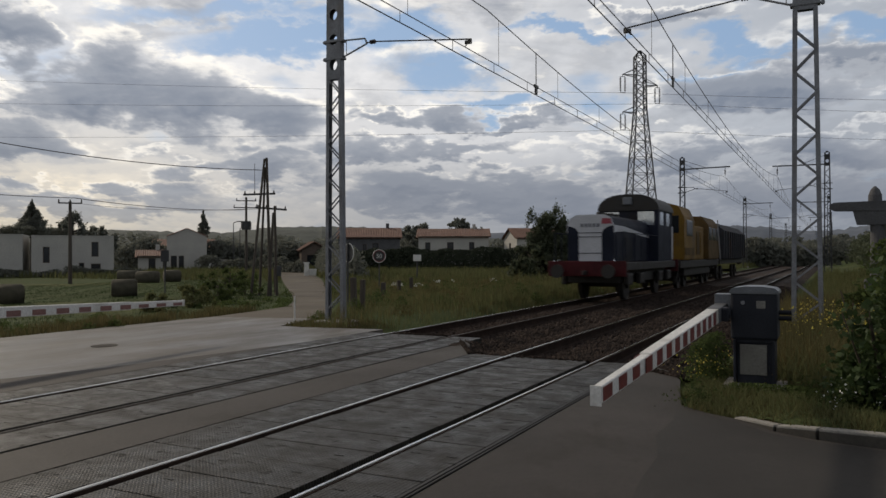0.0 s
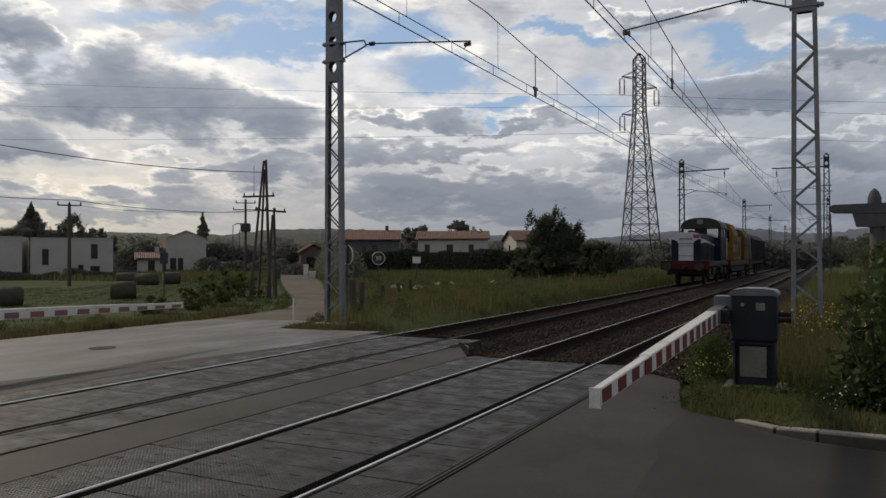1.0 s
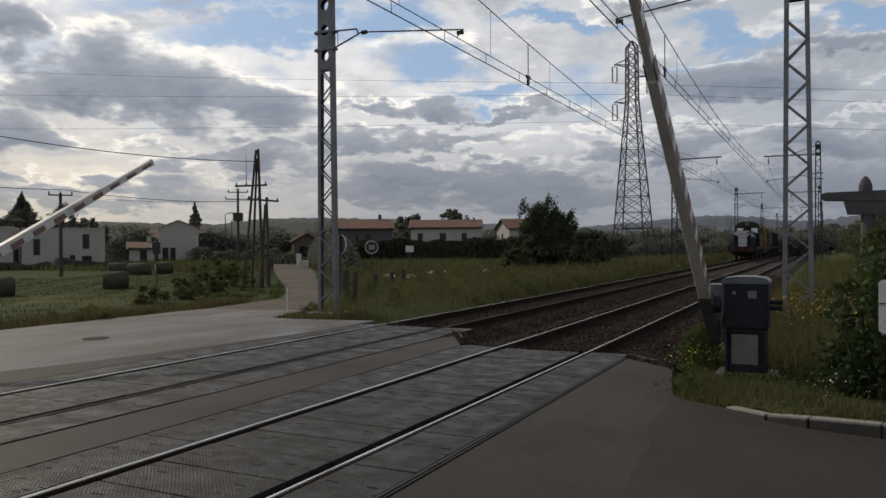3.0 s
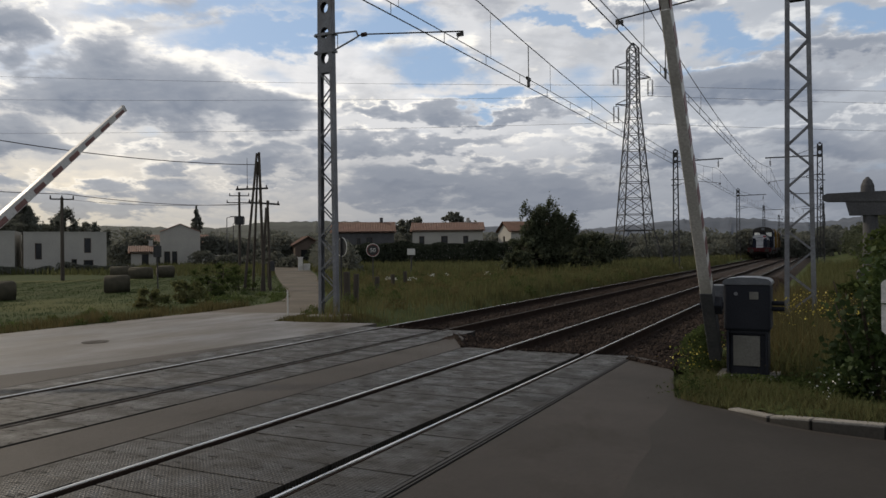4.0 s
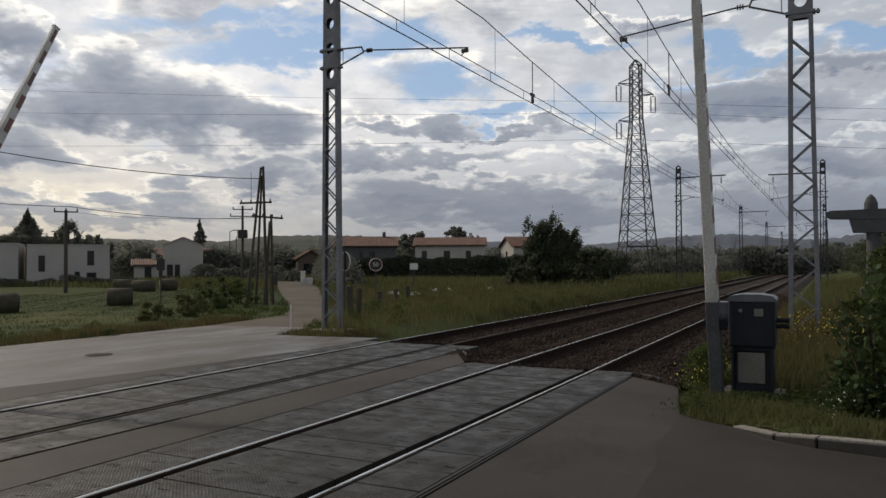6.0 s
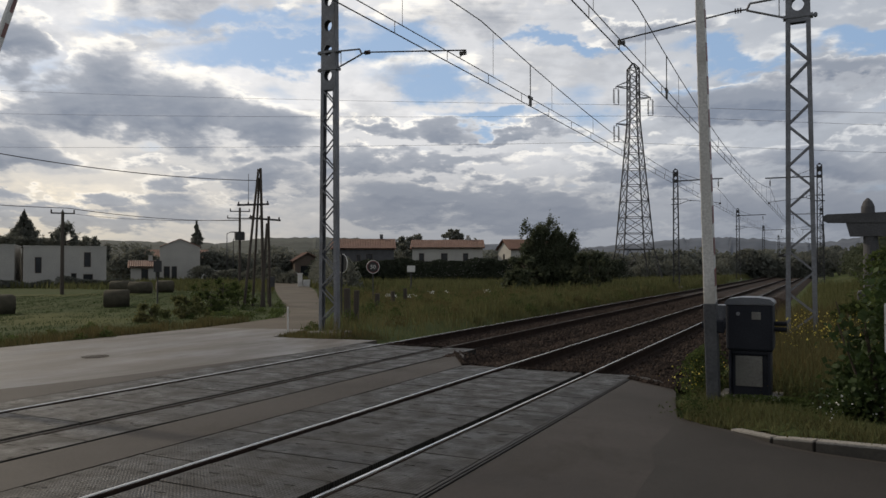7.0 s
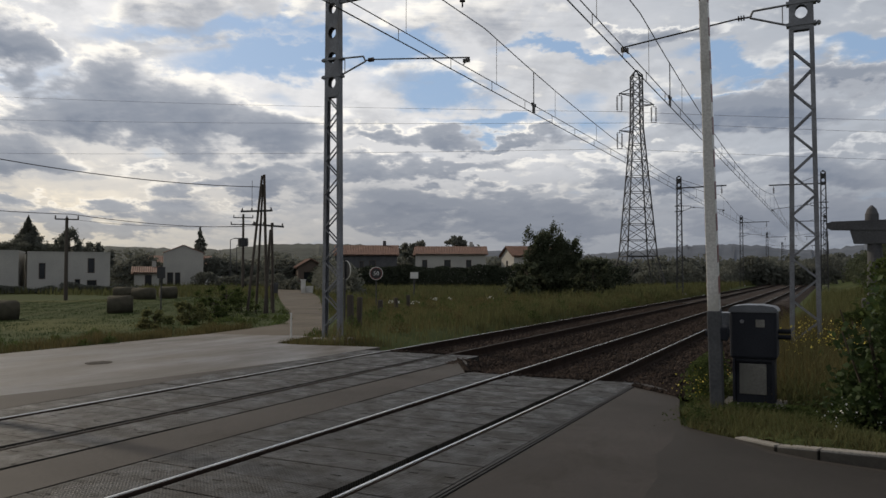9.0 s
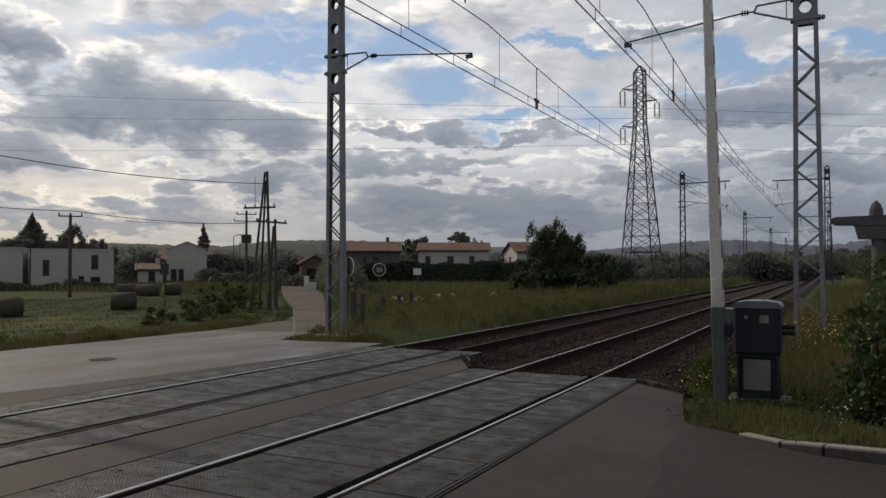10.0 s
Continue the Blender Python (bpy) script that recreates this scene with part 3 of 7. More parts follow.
road_sheet("road_7", [(-8.735, -9), (-8.735, 11.5), (-9.05, 9.4), (-9.35, 7.6), (-9.75, 6.2), (-9.9, 4.5), (-10.0, -9)], M_ASPHALT, "dark patched asphalt strip beside the far deck", lift=0.004)
LANE_L = [(-15.55, 16.2), (-16.0, 18.4), (-16.6, 21.0), (-20.0, 25.6), (-22.6, 28.9), (-27.4, 34.6), (-33.3, 41.6), (-44.4, 55.0), (-59.0, 72.8), (-74, 91)]
LANE_R = [(-12.0, 16.2), (-13.0, 18.2), (-15.4, 21.6), (-19.0, 26.8), (-21.6, 30.2), (-28.6, 39.7), (-37.6, 51.8), (-50.5, 67.4), (-63.0, 81.5), (-70, 90)]



def soften(pts, times=3):
    """Corner cutting that keeps both ends."""
    for _ in range(times):
        out = [pts[0]]
        for a, b in zip(pts[:-1], pts[1:]):
            out += [(a[0] * 0.75 + b[0] * 0.25, a[1] * 0.75 + b[1] * 0.25), (a[0] * 0.25 + b[0] * 0.75, a[1] * 0.25 + b[1] * 0.75)]
        pts = out + [pts[-1]]
    return pts


def build_lane():
    left, right = soften(LANE_L), soften(LANE_R)
    bm = bmesh.new()
    rows = []
    for (ax, ay), (bx, by) in zip(left, right):
        rows.append([bm.verts.new((x, y, float(road_z(x, y)) - d)) for x, y, d in ((ax, ay, 0.1), (ax, ay, 0), (bx, by, 0), (bx, by, 0.1))])
    for a, b in zip(rows[:-1], rows[1:]):
        for k in range(3):
            bm.faces.new((a[k], a[k + 1], b[k + 1], b[k]))
    tagged(part("road_5", bm, M_LANE), "narrow worn asphalt lane running to the houses", "road", kind="structure")


build_lane()


def build_track(cx, label):
    t = thing("railway_track", pose(cx, 0, 0), label, "railway track", "railway tracks")
    for side in (-1, 1):
        x = side * HALF
        bm = bmesh.new()
        prof = [(-0.07, -0.17), (0.07, -0.17), (0.07, -0.155), (0.012, -0.14), (0.012, -0.045), (0.034, -0.035), (0.034, -0.006), (-0.034, -0.006), (-0.034, -0.035),
                (-0.012, -0.045), (-0.012, -0.14), (-0.07, -0.155)]
        prism(bm, prof, 660, Matrix.Translation((x, 270, 0)))
        rail = part("rail", bm, M_RUST, t)
        bm = bmesh.new()
        wr = 0.014 if cx == NEAR_X else (0.010 if side < 0 else 0.008)
        prism(bm, [(-wr, -0.005), (wr, -0.005), (wr * 0.8, 0.004), (-wr * 0.8, 0.004)], 660, Matrix.Translation((x, 270, 0)))
        part("rail_head", bm, M_RAILTOP if cx == NEAR_X or side < 0 else M_RAILDARK, rail, "bright polished running surface")
    bm = bmesh.new()
    box(bm, (0, 0, 0), (2.6, 0.25, 0.15), 0.012)
    me = bpy.data.meshes.new("sleeper")
    bm.to_mesh(me)
    bm.free()
    me.materials.append(M_SLEEPER)
    y = DECK_END[cx] + 0.35
    for k in range(120):
        link_mesh("sleeper", me, t, pose(random.uniform(-0.03, 0.03), y + 0.6 * k + random.uniform(-0.02, 0.02), -0.25, 0, 0, random.uniform(-0.6, 0.6)))
    return t


track_near = build_track(NEAR_X, "straight railway track with bright worn rails")
track_far = build_track(FAR_X, "straight railway track with bright worn rails")


def build_ballast():
    """The stone bed: a shaped sheet with loose stones on its near stretch."""
    r = np.random.default_rng(5)
    xs = np.linspace(-10.6, -1.1, 60)
    ys = np.concatenate([np.arange(11.2, 40, 0.25), np.arange(40, 120, 1.0), np.arange(120, 610, 10.0)])
    gx, gy = np.meshgrid(xs, ys, indexing="ij")

    def bed(x, y):
        near = np.minimum(np.abs(x - NEAR_X), np.abs(x - FAR_X))
        z = -0.180 - 0.10 * step(near, 1.25, 2.0)
        z = np.where((x > NEAR_X + 1.25) | (x < FAR_X - 1.25), -0.180 - 0.44 * step(near, 1.3, 2.9), z)
        end = np.where(x > -5.0, 11.2, np.interp(x, [-6.6, -6.05, -5.25], [13.2, 12.8, 11.3]))
        side = (step(x, -6.75, -6.5) * (1 - step(x, -5.0, -4.75))) + step(x, -3.0, -2.7) * (1 - step(x, -2.0, -1.7))
        return z + side * 0.15 * (1 - step(y - end, 0.0, 1.3))
    z = bed(gx, gy) + r.normal(0, 0.012, gx.shape)
    v = np.stack([gx, gy, z], -1).reshape(-1, 3)
    n = len(ys)
    i, j = np.meshgrid(np.arange(len(xs) - 1), np.arange(n - 1), indexing="ij")
    a = (i * n + j).ravel()
    tris = np.concatenate([np.stack([a, a + n, a + n + 1], 1), np.stack([a, a + n + 1, a + 1], 1)])
    ob = new("ballast_bed", raw_mesh("ballast_bed", v, tris, M_BALLAST))
    tagged(ob, "brown stone ballast bed under both tracks", "ballast", kind="structure")
    # loose stones
    cnt = 60000
    x = r.uniform(-10.2, -1.15, cnt)
    y = 11.3 + r.uniform(0, 1, cnt) ** 1.7 * 34
    keep = ~((np.abs(x - FAR_X) < 1.3) & (y < 14.1)) & ~((np.abs(x - NEAR_X) < 1.35) & (y < 11.7)) & (np.abs(np.abs(x - NEAR_X) - HALF) > 0.10) & (np.abs(np.abs(x - FAR_X) - HALF) > 0.10)
    keep &= ~((x > -6.2) & (x < -5.1) & (y < 12.2)) & ~((x < -8.6) & (y < 15.0))
    x, y = x[keep], y[keep]
    n = len(x)
    c = np.stack([x, y, bed(x, y) + 0.012], 1)
    s = r.uniform(0.022, 0.048, n) * (1 + step(y, 16, 40) * 0.7)
    octa = np.array([[1, 0, 0], [-1, 0, 0], [0, 1, 0], [0, -1, 0], [0, 0, 1], [0, 0, -1.0]])
    v = c[:, None, :] + (octa[None] * r.uniform(0.6, 1.3, (n, 6, 1)) + r.normal(0, 0.25, (n, 6, 3))) * s[:, None, None]
    f = np.array([[0, 2, 4], [2, 1, 4], [1, 3, 4], [3, 0, 4], [2, 0, 5], [1, 2, 5], [3, 1, 5], [0, 3, 5]])
    tris = (np.arange(n)[:, None, None] * 6 + f[None]).reshape(-1, 3)
    ob = new("ballast_stones", raw_mesh("ballast_stones", v.reshape(-1, 3), tris, M_BALLAST))
    tagged(ob, "loose brown ballast stones between the sleepers", "ballast", kind="stuff")


build_ballast()


def build_crumbs():
    """Stones and broken asphalt strewn down from the road ends to the bed."""
    r = np.random.default_rng(15)
    out = []
    for x0, x1, y0, slope, n in ((-6.05, -5.25, 12.0, -1.7, 1500), (-2.5, -1.6, 10.6, -0.9, 1700), (-4.5, -3.2, 11.3, 0.0, 500), (-8.1, -6.75, 13.6, 0.0, 500)):
        x = r.uniform(x0, x1, n)
        d = np.abs(r.normal(0, 0.30, n)) - 0.10
        y = y0 + slope * (x - (x0 + x1) / 2) + d + 0.05
        z = np.where(d < 0, 0.0, -0.02 - 0.17 * np.clip(d / 0.45, 0, 1))
        out.append(np.column_stack([x, y, z]))
    c = np.concatenate(out)
    c = c[(np.abs(np.abs(c[:, 0] - NEAR_X) - HALF) > 0.09) & (np.abs(np.abs(c[:, 0] - FAR_X) - HALF) > 0.09)]
    n = len(c)
    s = r.uniform(0.010, 0.034, n)
    octa = np.array([[1, 0, 0], [-1, 0, 0], [0, 1, 0], [0, -1, 0], [0, 0, 1], [0, 0, -1.0]])
    v = c[:, None, :] + (octa[None] * r.uniform(0.6, 1.3, (n, 6, 1)) + r.normal(0, 0.25, (n, 6, 3))) * s[:, None, None]
    f = np.array([[0, 2, 4], [2, 1, 4], [1, 3, 4], [3, 0, 4], [2, 0, 5], [1, 2, 5], [3, 1, 5], [0, 3, 5]])
    tris = (np.arange(n)[:, None, None] * 6 + f[None]).reshape(-1, 3)
    tagged(new("road_crumbs", raw_mesh("road_crumbs", v.reshape(-1, 3), tris, M_BALLAST)), "loose stones and asphalt crumbs at the road's broken end", "gravel", kind="stuff")


build_crumbs()


def panel_mesh(name, w, l):
    bm = bmesh.new()
    box(bm, (0, 0, -0.05), (w - 0.010, l - 0.014, 0.1), 0.005)
    for k in (-0.3, 0.3):  # lifting slots
        box(bm, (k * w, 0.12 * l, 0.001), (0.09, 0.014, 0.006))
    me = bpy.data.meshes.new(name)
    bmesh.ops.recalc_face_normals(bm, faces=bm.faces)
    bm.to_mesh(me)
    bm.free()
    me.materials.append(M_PANEL)
    return me


def build_deck(cx, inner_side):
    end = DECK_END[cx]
    deck = thing("crossing_deck", pose(cx, 0, 0), "worn black rubber crossing panels laid between and beside the rails", "crossing deck", "level crossing decks")
    a = 2 * HALF - 0.07 - 0.17
    inner = panel_mesh("inner_panel", a, 0.545)
    widths = {-1: 0.60, 1: 0.55} if cx == NEAR_X else {-1: 0.53, 1: 0.61}
    outer = {k: panel_mesh("outer_panel", w, 1.09) for k, w in widths.items()}
    y = end - 0.545 / 2
    while y > -7:
        link_mesh("panel", inner, deck, pose(0, y, -0.004 + random.uniform(-0.003, 0.003), random.uniform(-0.15, 0.15), random.uniform(-0.15, 0.15), 0))
        y -= 0.545
    y = end - 1.09 / 2
    while y > -7:
        for side in (-1, 1):
            link_mesh("outer_panel", outer[side], deck, pose(side * (HALF + 0.045 + widths[side] / 2), y, -0.004 + random.uniform(-0.003, 0.003), 0, random.uniform(-0.3, 0.3), 0))
        y -= 1.09
    bm = bmesh.new()
    box(bm, (0, (end - 7) / 2, -0.16), (2.7, end + 7, 0.10))
    part("base_slab", bm, M_BLACK, deck)
    if cx == NEAR_X:
        for k, w in ((HALF + 0.045 + widths[1] + 0.022, 0.030), (HALF + 0.045 + widths[1] + 0.062, 0.018)):
            bm = bmesh.new()
            box(bm, (k, (end - 7) / 2, -0.03), (w, end + 7, 0.06), 0.004)
            part("edge_rail", bm, M_BLACK, deck, "dark steel edge strip of the deck")
    return deck


# ---------------------------------------------------------------- overhead line
MASTS_LEFT = [(-10.94, 15.68), (-10.6, 62.5), (-10.5, 109.0), (-10.5, 155.5), (-10.5, 206.0)]
MASTS_RIGHT = [(-0.43, 16.5), (-0.38, 64.0), (-0.5, 110.0), (-0.5, 156.0), (-0.5, 206.0)]


def lattice_mast(x, y, reach, mat, label, web_from, height=9.2, w0=0.53, w1=0.385):
    """A mast of two channel legs with zigzag lacing and a pierced head; reach: sideways distance to its wire."""
    s = 1 if reach > 0 else -1
    t = thing("catenary_mast", pose(x, y, 0), label, "catenary mast", "overhead line masts")

    def half(z):
        return (w0 + (w1 - w0) * z / height) / 2
    z0 = float(ground_z(x, y)) - 0.05
    for k in (-1, 1):
        bm = bmesh.new()
        for dy in (-0.07, 0.07):
            bar(bm, (k * (half(0) - 0.04), dy, z0), (k * (half(height) - 0.04), dy, height), 0.085, 0.012, up=(0, 1, 0))
        bar(bm, (k * (half(0) - 0.005), 0, z0), (k * (half(height) - 0.005), 0, height), 0.15, 0.012, up=(1, 0, 0))
        part("leg", bm, mat, t)
    bm = bmesh.new()
    z, d, k = 0.25, 0.41, 1
    near = y < 20
    while z + d < web_from + 0.05:
        for dy in (-0.078, 0.078):
            if near:
                bm.free()
                bm = bmesh.new()
            bar(bm, (-k * (half(z) - 0.03), dy, z), (k * (half(z + d) - 0.03), dy, z + d), 0.036, 0.010, up=(0, 1, 0))
            if near:
                part("lacing_bar", bm, mat, t)
                bm = bmesh.new()
        z, k = z + d, -k
    if near:
        bm.free()
    else:
        tagged(part("lacing", bm, mat, t), kind="stuff")
    bm = bmesh.new()
    # pierced head: plates that leave slots and round openings between them
    def pierced(bm, dy):
        """One plate with a slot and a round hole in every bay."""
        zz = web_from
        while zz < height - 0.25:
            w, top = half(zz) - 0.005, min(zz + 0.62, height)
            n = 16
            cz, hr = zz + 0.36, 0.115
            ring = [(hr * math.cos(a), cz + hr * 1.2 * math.sin(a)) for a in (2 * math.pi * q / n for q in range(n))]
            out = []
            for px, pz in ring:
                dx, dz = px / hr, (pz - cz) / hr
                k2 = min(w / max(1e-6, abs(dx)), ((top - cz) if dz > 0 else (cz - zz)) / max(1e-6, abs(dz)))
                out.append((dx * k2, cz + dz * k2))
            vi = [[bm.verts.new((px, dy + e, pz)) for px, pz in ring] for e in (-0.005, 0.005)]
            vo = [[bm.verts.new((px, dy + e, pz)) for px, pz in out] for e in (-0.005, 0.005)]
            for q in range(n):
                r2 = (q + 1) % n
                bm.faces.new((vi[0][q], vi[0][r2], vo[0][r2], vo[0][q]))
                bm.faces.new((vi[1][q], vo[1][q], vo[1][r2], vi[1][r2]))
                bm.faces.new((vi[0][q], vi[1][q], vi[1][r2], vi[0][r2]))
            zz += 0.62
        bmesh.ops.remove_doubles(bm, verts=bm.verts, dist=0.002)
    pierced(bm, -0.078)
    part("head_plate", bm, mat, t)
    bm = bmesh.new()
    pierced(bm, 0.078)
    part("head_plate", bm, mat, t)
    bm = bmesh.new()
    box(bm, (0, 0, z0 + 0.0), (0.85, 0.7, 0.24), 0.02)
    part("footing", bm, M_CONC, t, "concrete footing block")
    # registration bracket
    bm = bmesh.new()
    h, zl = half(6.7), 6.62
    ex = s * (h + 0.72)
    rod(bm, (s * h, 0, zl + 0.28), (ex - s * 0.06, 0, zl + 0.25), 0.022)
    rod(bm, (ex - s * 0.06, 0, zl + 0.25), (ex, 0, zl + 0.12), 0.022)
    rod(bm, (ex, 0, zl + 0.12), (s * h, 0, zl - 0.14), 0.022)
    rod(bm, (s * (h + 0.12), 0, zl + 0.28), (s * (h + 0.12), 0, zl - 0.10), 0.010)
    for zc in (zl + 0.28, zl - 0.15):
        box(bm, (0, 0, zc), (2 * h + 0.10, 0.20, 0.06))
        rod(bm, (-s * (h + 0.09), -0.05, zc), (-s * (h + 0.09), 0.05, zc), 0.04)
    part("bracket", bm, mat, t)
    bm = bmesh.new()
    rod(bm, (ex, 0, zl + 0.14), (ex + s * 0.26, 0, zl + 0.135), 0.018)
    for k in range(3):
        rod(bm, (ex + s * (0.10 + 0.05 * k), 0, zl + 0.14), (ex + s * (0.125 + 0.05 * k), 0, zl + 0.14), 0.055)
    part("insulator", bm, M_INSUL, t)
    bm = bmesh.new()
    rod(bm, (ex + s * 0.26, 0, zl + 0.135), (reach + s * 0.18, 0, 6.48), 0.017)
    rod(bm, (reach + s * 0.16, 0, 6.48), (reach + s * 0.02, 0, 6.33), 0.012)
    box(bm, (reach + s * 0.10, 0, 6.42), (0.16, 0.05, 0.08))
    part("steady_arm", bm, M_COPPER, t)
    # cantilever that carries the messenger wire
    bm = bmesh.new()
    bar(bm, (0, 0, 8.32), (reach + s * 0.35, 0, 8.36), 0.07, 0.09)
    rod(bm, (0, 0, height - 0.15), (reach * 0.55, 0, 8.38), 0.016)
    part("cantilever", bm, mat, t)
    bm = bmesh.new()
    rod(bm, (reach, 0, 8.32), (reach, 0, 7.66), 0.02)
    for k in range(5):
        rod(bm, (reach, 0, 8.10 - 0.07 * k), (reach, 0, 8.07 - 0.07 * k), 0.07)
    part("hanging_insulator", bm, M_INSUL, t)
    return t


for i, (mx, my) in enumerate(MASTS_LEFT):
    lattice_mast(mx, my, WIRE_FAR - mx, M_GALV if i == 0 else M_DARKSTEEL,
                 "galvanised lattice catenary mast with pierced head" if i == 0 else "dark lattice catenary mast with cantilever arm", 5.95 if i == 0 else 8.2)
for i, (mx, my) in enumerate(MASTS_RIGHT):
    lattice_mast(mx, my, WIRE_NEAR - mx, M_GALV if i == 0 else M_DARKSTEEL,
                 "galvanised lattice catenary mast with pierced head" if i == 0 else "dark lattice catenary mast with cantilever arm", 6.35 if i == 0 else 8.2,
                 w0=0.57)


def overhead_line(cx, ys, label):
    t = thing("overhead_line", pose(cx, 0, 0), label, "overhead wires", "overhead lines")
    stops = [ys[0] - 46] + list(ys)

    def messenger(y):
        for a, b in zip(stops[:-1], stops[1:]):
            if a <= y <= b:
                q = (y - a) / (b - a)
                return 7.64 - 4 * 1.02 * q * (1 - q)
        return 7.64
    y0, y1 = stops[0], stops[-1]
    for name, zf, r in (("contact_wire", lambda y: 6.10, 0.013), ("auxiliary_wire", lambda y: 6.33, 0.011), ("messenger_wire", messenger, 0.013)):
        bm = bmesh.new()
        if name == "messenger_wire":
            pts = [(0, y, zf(y)) for y in np.linspace(y0, y1, 16 * (len(stops) - 1) + 1)]
        else:
            pts = [(0, y, zf(y)) for y in np.linspace(y0, y1, 40)]
        tube(bm, pts, r)
        part(name, bm, M_COPPER, t)
    bm = bmesh.new()
    y = ys[0] - 44
    while y < ys[0] + 190:
        rod(bm, (0, y, messenger(y)), (0, y, 6.33), 0.006, n=4)
        y += 4.6
    tagged(part("dropper", bm, M_COPPER, t), kind="stuff")
    bm = bmesh.new()
    y = ys[0] - 42
    while y < ys[0] + 100:
        rod(bm, (0, y, 6.33), (0, y, 6.10), 0.008, n=4)
        y += 2.3
    tagged(part("spacer", bm, M_COPPER, t), kind="stuff")
    bm = bmesh.new()
    yc = ys[0] + 4.7
    rod(bm, (0, yc, messenger(yc)), (0, yc, 6.33), 0.014, n=5)
    box(bm, (0, yc, 6.34), (0.05, 0.30, 0.09), 0.01)
    box(bm, (0, yc, 6.22), (0.04, 0.16, 0.2), 0.01)
    part("feeder_clamp", bm, M_COPPER, t)
    return t


overhead_line(WIRE_FAR, [m[1] for m in MASTS_LEFT], "contact and messenger wires over the far track")
overhead_line(WIRE_NEAR, [m[1] for m in MASTS_RIGHT], "contact and messenger wires over the near track")

# ---------------------------------------------------------------- level crossing barriers


def build_arm(parent, length, tail, bands, paint, band_top):
    """A tapering box-section boom along -y from its pivot, with red bands on both sides; returns the moving part."""
    def size(q):
        return 0.072 + 0.06 * (1 - q), 0.122 + 0.045 * (1 - q)
    bm = bmesh.new()
    cut = 0.74
    w0, h0 = size(0)
    w1, h1 = size(cut)

    def run(q0, q1, grow):
        (wa, ha), (wb, hb) = size(q0), size(q1)
        a = [bm.verts.new((x * (wa + grow) / 2, -q0 * length, z * (ha + grow) / 2)) for x, z in ((-1, -1), (1, -1), (1, 1), (-1, 1))]
        b = [bm.verts.new((x * (wb + grow) / 2, -q1 * length, z * (hb + grow) / 2)) for x, z in ((-1, -1), (1, -1), (1, 1), (-1, 1))]
        bm.faces.new(a[::-1])
        bm.faces.new(b)
        for i in range(4):
            j = (i + 1) % 4
            bm.faces.new((a[i], a[j], b[j], b[i]))
    run(0.04, cut, 0.0)
    run(cut - 0.03, 1.0, -0.018)
    bmesh.ops.bevel(bm, geom=[e for e in bm.edges], offset=0.006, segments=1, affect="EDGES")
    arm = part("boom", bm, M_WHITE, parent, "white barrier boom with red bands")
    bm = bmesh.new()
    bmesh.ops.create_cube(bm, size=1, matrix=Matrix.Translation((0, -length - 0.004, 0)) @ Matrix.Diagonal((0.066, 0.012, 0.118, 1)))
    for k in (-1, 1):
        rod(bm, (0, -length - 0.008, 0.04 * k), (0, -length - 0.016, 0.04 * k), 0.007)
    part("end_cap", bm, M_WHITE, arm)
    for k in range(bands):
        q0 = 0.06 + (0.93 / bands) * (k + 0.45)
        q1 = q0 + 0.93 / bands * 0.55
        for side in (-1, 1):
            bm = bmesh.new()
            grow = 0.0 if q0 < cut else -0.018
            (wa, ha), (wb, hb) = size(q0), size(q1)
            pts = [(q0, -1, wa, ha), (q1, -1, wb, hb), (q1, band_top, wb, hb), (q0, band_top, wa, ha)]
            f = [bm.verts.new((side * ((w + grow) / 2 + (0.004 if grow else 0.003)), -q * length, z * ((h + grow) / 2 - 0.012))) for q, z, w, h in pts]
            b = [bm.verts.new((side * ((w + grow) / 2 - 0.002), -q * length, z * ((h + grow) / 2 - 0.012))) for q, z, w, h in pts]
            bm.faces.new(f)
            bm.faces.new(b[::-1])
            for i in range(4):
                j = (i + 1) % 4
                bm.faces.new((f[i], f[j], b[j], b[i]))
            part("red_band", bm, paint, arm, "red band painted on the boom")
    bm = bmesh.new()
    box(bm, (0, tail / 2 - 0.05, 0), (w0 + 0.012, tail + 0.45, h0 + 0.006), 0.012)
    part("root_sleeve", bm, M_SLEEVE, arm, "dull grey steel sleeve and counterweight tail")
    bm = bmesh.new()
    box(bm, (0.10, 0, 0), (0.10, 0.16, 0.16), 0.02)
    rod(bm, (-0.1, 0, 0), (0.16, 0, 0), 0.045, n=12)
    part("pivot_hub", bm, M_BOX, arm)
    return arm


